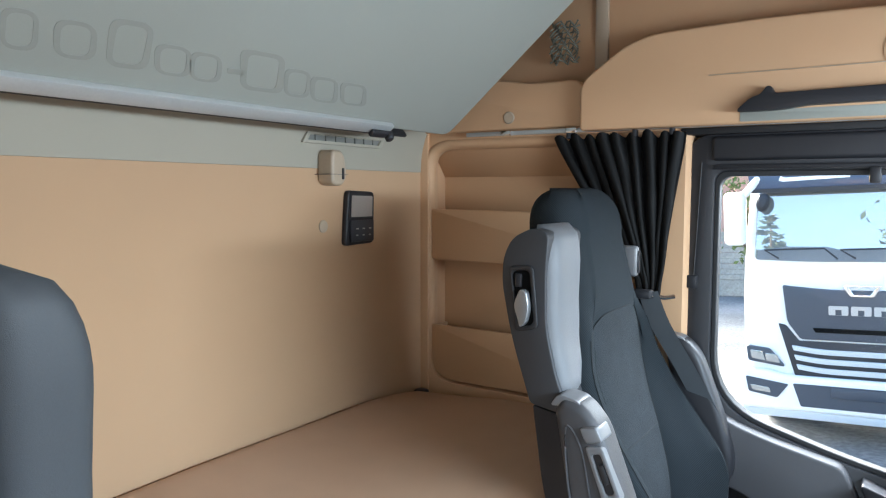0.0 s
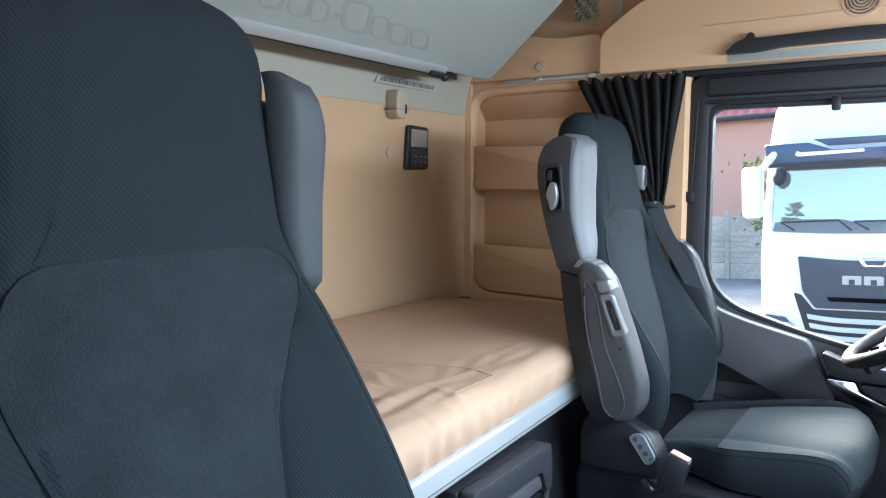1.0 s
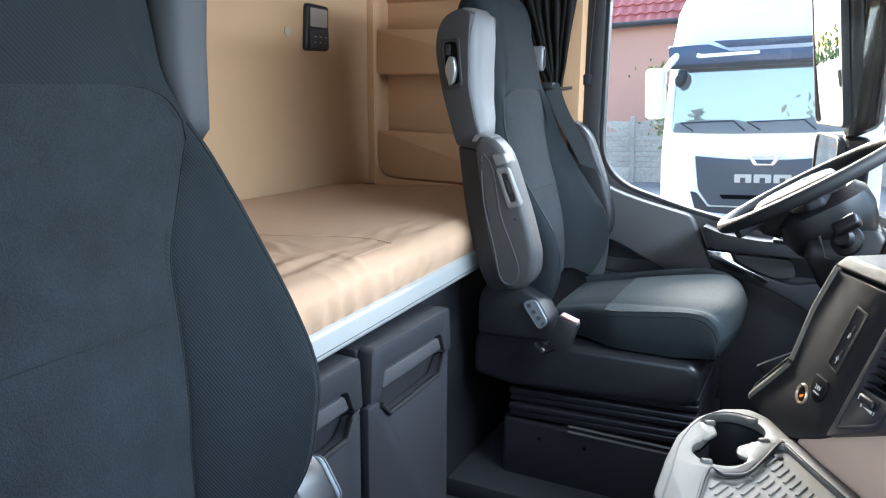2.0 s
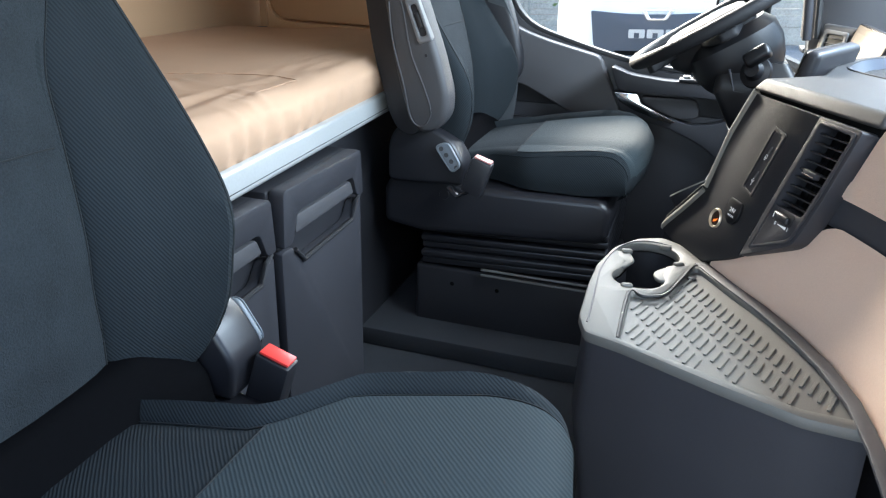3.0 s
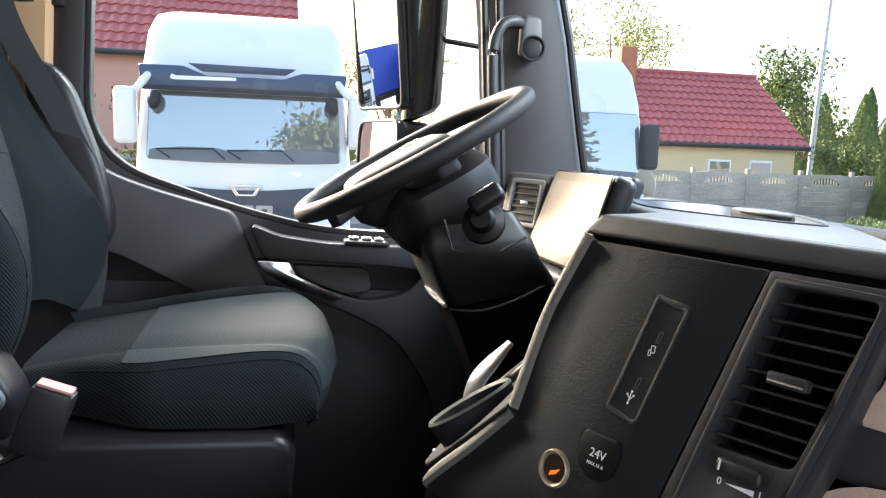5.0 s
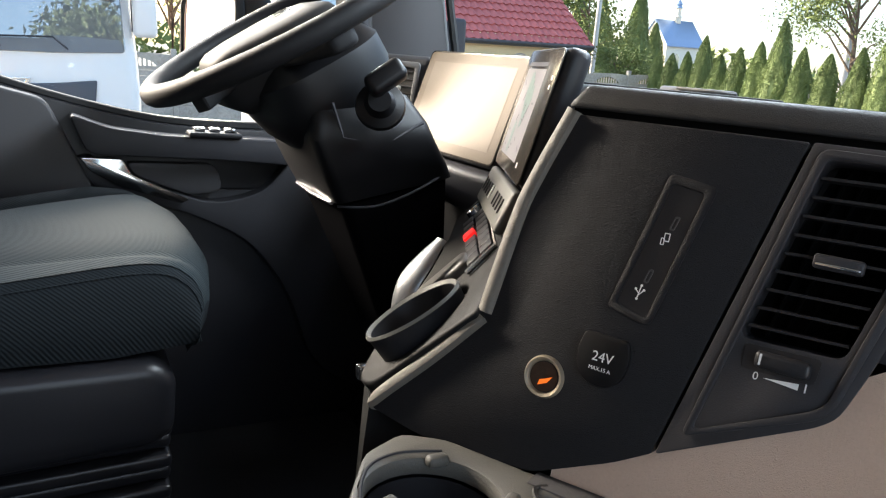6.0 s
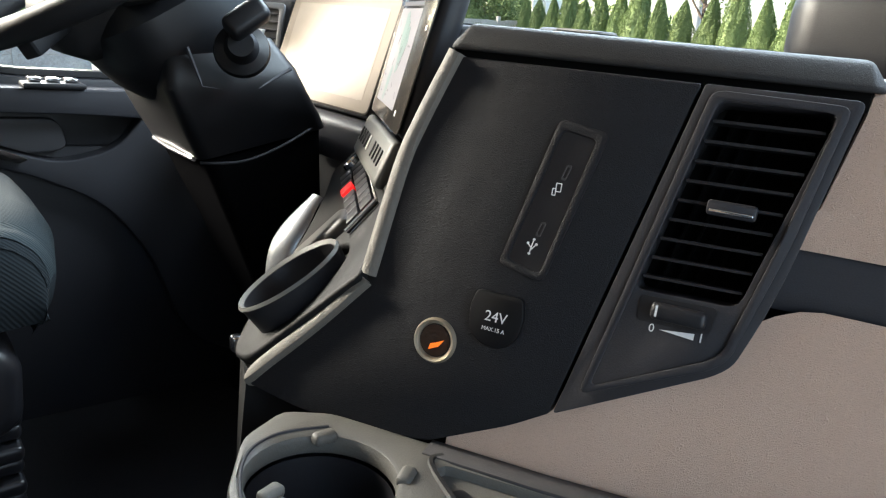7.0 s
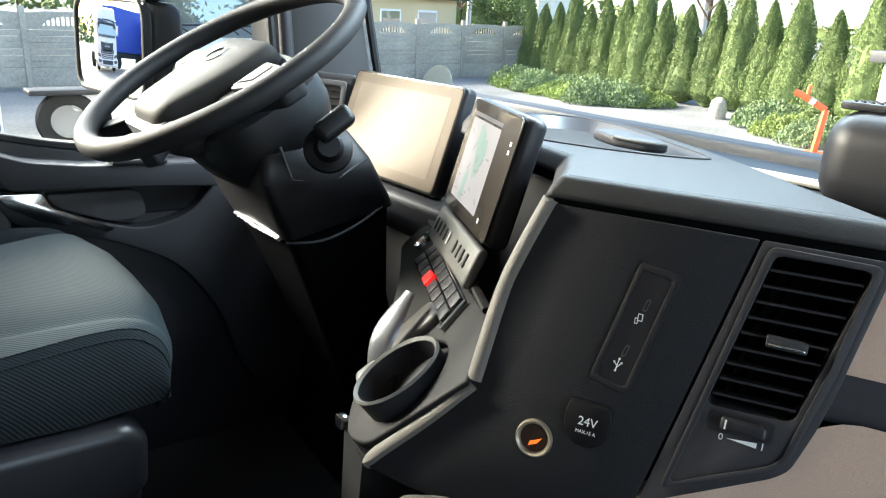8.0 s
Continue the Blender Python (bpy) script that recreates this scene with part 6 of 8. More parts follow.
part("lever", tube(spline([(0.236, 1.128, 0.610), (0.248, 1.132, 0.645), (0.272, 1.137, 0.674), (0.290, 1.141, 0.692)], 5), lambda t: 0.0085 + 0.009 * math.sin(math.pi * min(1.0, 0.12 + t * 0.95)) ** 1.5, 12, flat=0.36), SILVER, con, "silver parking brake lever")
part("lever_foot", rbox((-0.014, -0.022, -0.02), (0.014, 0.022, 0.010), 0.008, 3, facing((0.232, 1.124, 0.606), (-0.6, 0.3, 0.75))), BARGREY, con, "silver lever foot")
part("lever_bed", prism(round_poly([(-0.028, -0.04), (0.028, -0.04), (0.03, 0.045), (-0.024, 0.045)], 0.014), -0.02, 0.014, facing((0.292, 1.128, 0.640), (-0.638, 0.361, 0.68)), 0.008, 4), TRIMDARK, con, "smooth grey lever bed")
part("side_cheek", loft([[(0.172, 1.045, 0.548), (0.212, 1.15, 0.53), (0.30, 1.14, 0.53), (0.27, 1.0, 0.54)], [(0.150, 1.02, 0.40), (0.20, 1.13, 0.40), (0.30, 1.13, 0.40), (0.27, 1.0, 0.40)], [(0.145, 1.0, 0.03), (0.21, 1.10, 0.03), (0.30, 1.10, 0.03), (0.27, 1.0, 0.03)]]), CONSOLE, con)
part("hook", rbox((0.200, 1.140, 0.528), (0.214, 1.156, 0.546), 0.004), CHROME, con, "chrome coat hook")

# ---- steering wheel and column ----
WC, WA = Vector((0.222, 1.57, 0.925)), Vector((-0.537, 0.0, 0.844)).normalized()
WM = facing(WC, WA, (1, 0, 0.6))
sw_ = thing("steering_wheel", tuple(WC), "dark grey leather steering wheel with a padded hub", "steering wheel")
part("rim", tube([WM @ Vector((0.222 * math.cos(q), 0.222 * math.sin(q), 0)) for q in [2 * math.pi * j / 64 for j in range(64)]], 0.0165, 14, True, up=tuple(WA)), WHEELBLACK, sw_, "leather rim", angle=60)
def hub_ring(k, h):
    return [WM @ Vector((x * k, -0.035 + (y + 0.035) * k, h)) for x, y in round_poly([(-0.062, -0.142), (0.062, -0.142), (0.094, -0.005), (0.080, 0.068), (-0.080, 0.068), (-0.094, -0.005)], [0.03, 0.03, 0.05, 0.035, 0.035, 0.05], 6)]


part("hub", loft([hub_ring(0.80, -0.085), hub_ring(1.02, -0.060), hub_ring(1.06, -0.034), hub_ring(1.03, -0.024)]), WHEELBLACK, sw_, angle=60)
hub = part("hub_cover", loft([hub_ring(1.0, -0.027), hub_ring(1.01, -0.015), hub_ring(0.985, -0.003), hub_ring(0.94, 0.005), hub_ring(0.84, 0.0105), hub_ring(0.60, 0.0145), hub_ring(0.25, 0.016)]), HUBGREY, sw_, "grey padded airbag cover", angle=70)
part("emblem", lathe([(0.016, 0.0), (0.020, 0.0), (0.020, 0.003), (0.016, 0.003)], WM @ pose(0, 0.0, 0.0150), 28), CHROME, hub, "plain chrome ring emblem")
# paler piece that paints the bright reflection on the hub's lower end
part("lower_trim", loft([[WM @ Vector((x, y, h)) for x, y in round_poly([(-0.066, -0.128), (-0.058, -0.158), (0.058, -0.158), (0.066, -0.128)], [0.004, 0.022, 0.022, 0.004], 5)] for h in (-0.034, -0.010)]), PALEGREY, sw_, "lower end of the hub, coloured pale for bright sky on it")
for sx in (1, -1):
    arm_ = [(0.080 * sx, 0.040), (0.210 * sx, 0.026), (0.212 * sx, -0.014), (0.15 * sx, -0.045), (0.086 * sx, -0.062)]
    part("spoke", prism(round_poly(arm_, 0.012, 4), -0.040, -0.014, WM, 0.008, 3), WHEELBLACK, sw_)
    pad_ = [(0.098 * sx, 0.032), (0.178 * sx, 0.026), (0.172 * sx, -0.020), (0.104 * sx, -0.040)]
    sp_ = part("switch_pad", prism(round_poly(pad_, 0.010, 4), -0.0138, -0.006, WM, 0.003), MIDGREY, sw_, "grey switch pad")
    for k in range(2):
        x0_, x1_ = 0.108 + 0.033 * k, 0.136 + 0.033 * k
        part("key", prism(round_poly([(x0_ * sx, 0.024), (x1_ * sx, 0.022), (x1_ * sx, -0.012 - 0.002 * k), (x0_ * sx, -0.024 + 0.006 * k)], 0.004), -0.0058, -0.0038, WM, 0.001), DOORGREY, sp_)
    part("key_frame", prism(round_poly([(0.102 * sx, 0.029), (0.174 * sx, 0.025), (0.1705 * sx, -0.017), (0.106 * sx, -0.034)], 0.006), -0.0058, -0.0046, WM, 0.0005, holes=[round_poly([(0.1045 * sx, 0.0268), (0.1715 * sx, 0.0228), (0.168 * sx, -0.015), (0.1085 * sx, -0.031)], 0.005)]), BARGREY, sp_, "silver key frame")
    part("spoke", prism(round_poly([(0.040 * sx, -0.125), (0.066 * sx, -0.118), (0.128 * sx, -0.178), (0.104 * sx, -0.194)], 0.008, 3), -0.036, -0.012, WM, 0.007, 3), WHEELBLACK, sw_)
colm = thing("steering_column", (0.40, 1.57, 0.4), "black steering column shroud with stalk", "steering column")
rings = []
for d_, wx, wy in ((-0.035, 0.10, 0.09), (-0.06, 0.128, 0.11), (-0.10, 0.130, 0.112), (-0.14, 0.122, 0.10), (-0.165, 0.10, 0.085)):
    rings.append([WM @ Vector((wx * math.copysign(abs(math.cos(q)) ** 0.7, math.cos(q)), wy * math.copysign(abs(math.sin(q)) ** 0.7, math.sin(q)), d_)) for q in [2 * math.pi * j / 28 for j in range(28)]])
part("upper_shroud", loft(rings), COLBLACK, colm)
def boxring(z, xf, xr, yl, yr, drop=0.0):
    return [(x, y, z + drop * (x - xf) / (xr - xf)) for x, y in round_poly([(xf, yl), (xf, yr), (xr, yr - 0.01), (xr, yl + 0.01)], 0.018, 4)]


part("lower_shroud", loft([boxring(0.838, 0.245, 0.385, 1.66, 1.465), boxring(0.80, 0.232, 0.412, 1.68, 1.440), boxring(0.765, 0.230, 0.43, 1.695, 1.432), boxring(0.705, 0.262, 0.46, 1.69, 1.452, 0.03), boxring(0.667, 0.284, 0.475, 1.68, 1.462, 0.048)]), COLBLACK, colm, "black angular column cover")
# colour carries the shadow that falls below the lip
part("lower_sleeve", loft([boxring(0.664, 0.292, 0.47, 1.673, 1.469, 0.045), boxring(0.55, 0.345, 0.49, 1.65, 1.485), boxring(0.35, 0.43, 0.55, 1.63, 1.50), boxring(0.05, 0.50, 0.60, 1.63, 1.50)]), SHADEBLACK, colm)
part("chrome_lip", tube([(0.285, 1.668, 0.665), (0.281, 1.58, 0.6645), (0.284, 1.49, 0.665)], 0.0036, 8), CHROME, colm, "chrome lip")
part("seam", tube(spline([(0.288, 1.475, 0.662), (0.34, 1.452, 0.667), (0.40, 1.447, 0.690), (0.462, 1.455, 0.722)], 5), 0.0022, 6), DARK, colm)
# paler tube that paints the sunlight on the shroud's leading edge
part("pale_edge", tube([(0.240, 1.672, 0.778), (0.224, 1.61, 0.772), (0.226, 1.53, 0.770)], 0.010, 8, flat=0.6), TRIMPAD, colm, "leading edge coloured pale for the sun on it")
part("boot_line", tube([(0.40, 1.432, 0.80), (0.34, 1.430, 0.765), (0.275, 1.434, 0.772), (0.258, 1.440, 0.82)], 0.003, 6), DARK, colm)
stm = facing((0.315, 1.40, 0.822), (-0.4, -0.8, 0.3))
part("stalk_boss", lathe([(0.0, 0.0), (0.036, 0.0), (0.034, 0.008), (0.022, 0.014), (0.016, 0.03), (0.0, 0.03)], stm, 28), COLBLACK, colm)
part("stalk", rbox((-0.018, -0.012, 0.02), (0.040, 0.020, 0.052), 0.009, 3, stm @ pose(0.0, 0.02, 0.0, 0, 0, 40)), COLBLACK, colm, "black multifunction stalk")

# left dashboard end with vent
lv_ = thing("side_vent", (0.52, 1.80, 0.78), "grey framed air vent beside the driver door", "vent")
vm = facing((0.515, 1.775, 0.845), (-0.85, -0.45, 0.15))
part("housing", rbox((-0.075, -0.08, -0.06), (0.06, 0.06, -0.002), 0.010, 3, vm), DOORGREY, lv_)
part("frame", prism(round_poly(rect(-0.05, -0.06, 0.045, 0.045), 0.008), 0, 0.006, vm, 0.002, holes=[round_poly(rect(-0.038, -0.05, 0.034, 0.034), 0.006)]), LIGHTGREY, lv_, "silver vent frame")
part("duct", prism(rect(-0.038, -0.05, 0.034, 0.034), -0.0018, 0.0005, vm, 0), DARKER, lv_)
for k in range(6):
    part("slat", rbox((-0.037, -0.046 + 0.014 * k, 0.001), (0.033, -0.043 + 0.014 * k, 0.005), 0.0008, 1, vm), DARK, lv_)
part("knob", rbox((-0.008, -0.012, 0.0055), (0.010, -0.004, 0.012), 0.002, 2, vm), RAIL, lv_)
part("instrument_hood", rbox((0.49, 1.34, 0.66), (0.66, 1.80, 0.728), 0.015, 3), DARK, dash, "dark binnacle shelf")

# display pod on the passenger side of the dashboard
pod = thing("mirror_display", (0.64, 0.62, 0.86), "black display pod on the dashboard top", "display")
part("housing", rbox((0.582, 0.36, 0.846), (0.672, 0.842, 0.957), 0.040, 6), DARKER, pod, angle=60)
part("foot", rbox((0.60, 0.44, 0.845), (0.65, 0.80, 0.873), 0.004), DARK, pod)
part("top_strip", prism(round_poly([(0.606, 0.37), (0.664, 0.37), (0.664, 0.835), (0.606, 0.835)], 0.012), 0.954, 0.9625, None, 0.003), DARK, pod, "black perforated top strip")
b = bmesh.new()
for i_ in range(7):
    for j_ in range(52):
        lathe([(0.0, 0.0), (0.0022, 0.0), (0.0016, 0.0016), (0.0, 0.0018)], pose(0.611 + 0.008 * i_, 0.380 + 0.0086 * j_ + 0.0043 * (i_ % 2), 0.9625), 6, bm=b)
tagged(part("perforation", b, MIDGREY, pod), kind="stuff")

# ---- lower storage tray ----
tz = 0.558
tray_out = [(0.140, 0.512), (0.086, 0.530), (0.070, 0.58), (0.066, 0.70), (0.068, 0.79), (0.088, 0.885), (0.125, 0.945), (0.170, 0.968), (0.205, 0.945), (0.249, 0.868), (0.300, 0.786), (0.345, 0.715), (0.385, 0.640), (0.420, 0.556), (0.443, 0.47), (0.452, 0.402), (0.37, 0.408), (0.276, 0.448)]
low_t = thing("storage_console", (0.22, 0.68, 0.02), "dark lower console with a cup holder and rubber mat", "console")
cup_c = Vector((0.152, 0.868, 0))
cup_hole = [(cup_c.x + 0.054 * math.cos(q), cup_c.y + 0.056 * math.sin(q)) for q in [math.radians(-52 + 284 * j / 24) for j in range(25)]] + [(0.143 + 0.043 * math.cos(q), 0.757 + 0.043 * math.sin(q)) for q in [math.radians(140 + 250 * j / 18) for j in range(19)]]
mat_out = [(0.138, 0.528), (0.138, 0.690), (0.160, 0.688), (0.188, 0.708), (0.208, 0.768), (0.228, 0.832), (0.240, 0.836), (0.290, 0.752), (0.350, 0.66), (0.398, 0.56), (0.430, 0.45), (0.432, 0.428), (0.37, 0.430), (0.28, 0.466)]
rings = []
for z, k in ((0.02, 1.02), (0.25, 1.02), (0.40, 0.99), (0.52, 0.975), (0.545, 0.985)):
    c0 = Vector((0.32, 0.70))
    rings.append([(c0.x + (x - c0.x) * k + (0.0 if z > 0.3 else 0.03), c0.y + (y - c0.y) * k, z) for x, y in round_poly(tray_out, 0.012, 2)])
bb = loft(rings, caps=False)
part("body", bb, DARK, low_t)
part("rim", prism(round_poly(tray_out, 0.010, 2), 0.540, tz, None, 0.005, 2, holes=[cup_hole, round_poly(mat_out, 0.008, 2)]), TRAYGREY, low_t, "grey top rim")
tm = part("mat", prism(round_poly(mat_out, 0.008, 2), 0.5455, 0.549, None, 0), TRAYGREY, low_t, "embossed grey rubber mat")


b = bmesh.new()
row_, bar_ = Vector((0.0093, -0.0157)), Vector((0.0180, 0.0500))
bd = bar_.normalized()
bn = Vector((bd.y, -bd.x))
for i in range(-30, 34):
    for j in range(-12, 14):
        c = Vector((0.27, 0.62)) + row_ * i + bar_ * j
        if all(inside(tuple(c + bd * s_ * 0.020 + bn * q_ * 0.005), mat_out) for s_ in (-1, 1) for q_ in (-1, 1)):
            L_ = []
            for q in range(10):
                a = 2 * math.pi * q / 10
                L_.append(c + bd * (0.0165 * math.copysign(1, math.cos(a)) + 0.0030 * math.cos(a)) + bn * 0.0031 * math.sin(a))
            lo_ = [b.verts.new((p.x, p.y, 0.549)) for p in L_]
            hi_ = [b.verts.new((p.x - (p - c).dot(bn) * 0.35 * bn.x, p.y - (p - c).dot(bn) * 0.35 * bn.y, 0.5515)) for p in L_]
            for q in range(10):
                b.faces.new((lo_[q], lo_[(q + 1) % 10], hi_[(q + 1) % 10], hi_[q]))
            b.faces.new(hi_)
tagged(part("mat_ribs", b, TRAYGREY, tm), kind="stuff")
part("mat_hole", prism(round_poly(rect(0.222, 0.795, 0.238, 0.812), 0.006), 0.5492, 0.5525, None, 0.001), DARKER, tm)
cw = part("cup_holder", loft([[(x, y, tz - 0.019) for x, y in cup_hole], [(cup_c.x + (x - cup_c.x) * 0.95, 0.82 + (y - 0.82) * 0.95, tz - 0.09) for x, y in cup_hole], [(cup_c.x + (x - cup_c.x) * 0.01, 0.82 + (y - 0.82) * 0.01, tz - 0.09) for x, y in cup_hole]], False), DARKER, low_t, "black two-lobed cup holder")
for poly_ in ([(0.080, 0.792), (0.093, 0.787), (0.118, 0.799), (0.131, 0.832), (0.126, 0.848), (0.120, 0.866), (0.106, 0.872), (0.088, 0.862)], [(0.205, 0.77), (0.214, 0.80), (0.217, 0.838), (0.203, 0.836), (0.186, 0.822), (0.168, 0.800), (0.166, 0.784), (0.171, 0.764), (0.184, 0.757)]):
    part("finger", prism(round_poly(poly_, 0.007, 3), tz - 0.008, tz - 0.001, None, 0.0035, 3), TRAYGREY, cw, "flexible grey finger")
for x_, y_, r_ in ((0.113, 0.868, 20), (0.206, 0.838, 35), (0.128, 0.714, 10), (0.180, 0.914, 0)):
    part("tab", rbox((-0.010, -0.006, -0.006), (0.010, 0.006, 0.004), 0.004, 3, pose(x_, y_, tz, 0, 0, r_)), TRAYGREY, cw)
groove = [(0.134, 0.528), (0.134, 0.690), (0.158, 0.684), (0.190, 0.704), (0.210, 0.766), (0.230, 0.840), (0.246, 0.846)]
part("divider", tube(spline([(x, y, tz - 0.001) for x, y in groove], 5), 0.0030, 6), RUBBER, low_t)
part("rim_line", tube(spline([(0.086, 0.56, tz), (0.083, 0.64, tz), (0.078, 0.769, tz), (0.090, 0.86, tz), (0.115, 0.916, tz), (0.150, 0.934, tz), (0.190, 0.925, tz)], 6), 0.0015, 6), DARK, low_t)
# dark strip laid on the rim for the slope turned away from light
band = [(x - 0.002, y - 0.001) for x, y in edge[:8]]
band_in = [(x - 0.021, y - 0.012) for x, y in edge[:8]]
part("side_band", prism(band + band_in[::-1], tz - 0.004, tz + 0.0015, None, 0.001), DOORGREY, low_t, "dark band painting the shaded slope beside the trim")

# ---- outside: the yard, which slopes gently against the cab ----
GZ = -1.35
G = Matrix.Translation((0, 0, GZ)) @ Matrix.Rotation(radians(-2.7), 4, "Y") @ Matrix.Translation((0, 0, -GZ))
WHITE = mat("white_paint", (0.80, 0.80, 0.80), 0.3, vary=0.03, fine=40, broad=1.5, bump=0, coat=0.3)
TRUCKBLUE = mat("dark_blue_gloss", (0.05, 0.07, 0.12), 0.25, vary=0.05, bump=0)
TRUCKGLASS = mat("truck_window", (0.36, 0.37, 0.375), 0.06, metal=0.6, vary=0.03, bump=0, spec=0.9, clear=True)
GRILLE = mat("dark_grille", (0.045, 0.055, 0.075), 0.4, vary=0.08, bump=0)
CABGREY = mat("hazy_grey_plastic", (0.16, 0.175, 0.19), 0.5, vary=0.1, fine=20, bump=0)
SLATWHITE = mat("pale_silver_paint", (0.55, 0.57, 0.60), 0.35, vary=0.04, bump=0)
TYRE = mat("tyre", (0.025, 0.025, 0.025), 0.85, vary=0.15, bump=0.3)
GRAVEL = mat("gravel", (0.19, 0.188, 0.185), 0.95, fine=14, broad=0.5, vary=0.6, bump=0.6)
CONCRETE = mat("concrete_panel", (0.38, 0.345, 0.30), 0.9, fine=18, broad=1.2, vary=0.34, bump=0.5, per_object=0.10)
TILE = mat("red_roof_tile", (0.40, 0.10, 0.09), 0.55, fine=8, broad=0.6, vary=0.16, bump=0.1, per_object=0.06)
PINKWALL = mat("pink_render", (0.55, 0.30, 0.23), 0.9, fine=20, broad=0.5, vary=0.08, bump=0.2)
CREAM = mat("cream_render", (0.66, 0.54, 0.34), 0.9, fine=20, broad=0.5, vary=0.08, bump=0.2)
BRICKRED = mat("chimney_brick", (0.42, 0.16, 0.09), 0.9, fine=20, broad=2, vary=0.15, bump=0.2)
SPRUCE = mat("spruce_needle", (0.060, 0.085, 0.045), 0.85, fine=9, broad=1.2, vary=0.25, bump=0)
CYPRESS = mat("cypress_leaf", (0.150, 0.196, 0.068), 0.85, fine=9, broad=1.2, vary=0.16, bump=0, per_object=0.12)
JUNIPER = mat("juniper_leaf", (0.20, 0.26, 0.12), 0.8, fine=9, broad=1.5, vary=0.3, bump=0, per_object=0.15)
YELLOWLEAF = mat("yellow_green_leaf", (0.22, 0.25, 0.06), 0.8, fine=9, broad=1.5, vary=0.3, bump=0, per_object=0.15)
GOLDSHRUB = mat("golden_shrub_leaf", (0.25, 0.31, 0.085), 0.8, fine=9, broad=1.5, vary=0.3, bump=0, per_object=0.15)
LEAF = mat("tree_leaf", (0.13, 0.17, 0.05), 0.8, fine=6, broad=0.8, vary=0.35, bump=0)
BARK = mat("bark", (0.14, 0.10, 0.07), 0.95, fine=20, broad=2, vary=0.25, bump=0.5)
ORANGE = mat("orange_paint", (0.85, 0.14, 0.04), 0.45, vary=0.06, bump=0)
BLUEROOF = mat("blue_sheet_roof", (0.22, 0.32, 0.48), 0.5, vary=0.06, bump=0)
CHAPELWHITE = mat("white_render", (0.72, 0.68, 0.58), 0.9, vary=0.06, bump=0.1)
BLUETARP = mat("blue_tarpaulin", (0.03, 0.07, 0.42), 0.5, vary=0.08, bump=0.1)
STEEL = mat("galvanised_steel", (0.45, 0.45, 0.45), 0.5, metal=0.6, vary=0.1, bump=0.05)


def placed(ob):
    ob.matrix_basis = G @ ob.matrix_basis
    return ob


b = bmesh.new()
bmesh.ops.create_grid(b, x_segments=40, y_segments=40, size=400)
for v_ in b.verts:
    v_.co.z = GZ
placed(solo("ground", b, GRAVEL, "pale grey gravel yard", "ground", kind="structure"))


def lorry(x, y, label):
    t = thing("lorry", (x, y, GZ), label, "lorry", "parked white lorries")
    W = 1.21

    def front(d, lean=0.0):
        """Local (x, z) on the front, at a distance d before the cab's face."""
        return axes((x, y - d, 0), (1, 0, 0), (0, lean, 1), (0, -1, 0))

    # cab as a loft of horizontal rings, front towards -y
    rings = []
    for z, w_, f_, r_ in ((-0.75, W, 0.02, 0.16), (0.35, W, 0.0, 0.16), (0.70, W * 0.99, 0.02, 0.18), (1.45, W * 0.955, 0.12, 0.22), (1.75, W * 0.945, 0.17, 0.25), (2.16, W * 0.91, 0.30, 0.3), (2.36, W * 0.86, 0.50, 0.3), (2.44, W * 0.79, 0.78, 0.3)):
        rings.append([(x + px, y + py, z) for px, py in round_poly([(-w_, f_), (w_, f_), (w_, 2.25), (-w_, 2.25)], [r_, r_, 0.08, 0.08], 5)])
    part("body", loft(rings), WHITE, t)
    wsx = [(-1.07, 0.715), (-0.5, 0.690), (0.5, 0.690), (1.07, 0.715), (1.04, 1.475), (-1.04, 1.475)]
    b = prism(round_poly(wsx, [0.05, 0.5, 0.5, 0.05, 0.05, 0.05], 4), 0, 0.03, front(0.070, 0.14), 0.01)
    part("windscreen", b, TRUCKGLASS, t, "blue-grey reflecting windscreen", angle=3)
    dash = [(-1.05, 0.722), (-0.5, 0.698), (0.5, 0.698), (1.05, 0.722), (1.03, 0.84), (0.74, 0.855), (0.42, 0.86), (0.30, 0.825), (-0.2, 0.82), (-0.32, 0.855), (-0.70, 0.86), (-1.03, 0.825)]
    part("dash_strip", prism(round_poly(dash, 0.02), 0, 0.002, front(0.102, 0.14), 0), CABGREY, t, "grey dashboard behind the glass")
    part("sun_visor", prism(round_poly([(-1.10, 1.50), (1.10, 1.50), (1.13, 1.72), (0.62, 1.72), (0.42, 1.645), (-0.42, 1.645), (-0.66, 1.74), (-1.13, 1.74)], 0.03), 0, 0.10, front(-0.06), 0.02), TRUCKBLUE, t, "dark blue sun visor band")
    part("roof_strip", prism(round_poly([(-0.62, 1.775), (0.56, 1.765), (0.44, 1.69), (-0.46, 1.69)], 0.02), 0, 0.03, front(-0.03), 0.008), TRUCKBLUE, t)
    part("visor_shadow_strip", prism([(-1.09, 1.47), (1.09, 1.47), (1.10, 1.512), (-1.10, 1.512)], 0, 0.05, front(0.0), 0), DARK, t)
    part("visor_mark", prism(round_poly([(-0.80, 1.60), (-0.76, 1.585), (-0.10, 1.60), (-0.10, 1.635), (-0.74, 1.63), (-0.78, 1.65)], 0.012), 0, 0.008, front(0.044), 0), WHITE, t, "white stripe mark")
    # dark upper grille with badge, letter shapes and a slot
    panel = [(-0.78, 0.43), (-0.30, 0.385), (0.30, 0.385), (0.78, 0.43), (0.735, 0.02), (0.60, -0.17), (-0.60, -0.17), (-0.735, 0.02)]
    gr = part("grille", prism(round_poly(panel, [0.02, 0.2, 0.2, 0.02, 0.05, 0.03, 0.03, 0.05]), 0, 0.05, front(-0.02), 0.012), GRILLE, t, "dark grille panel")
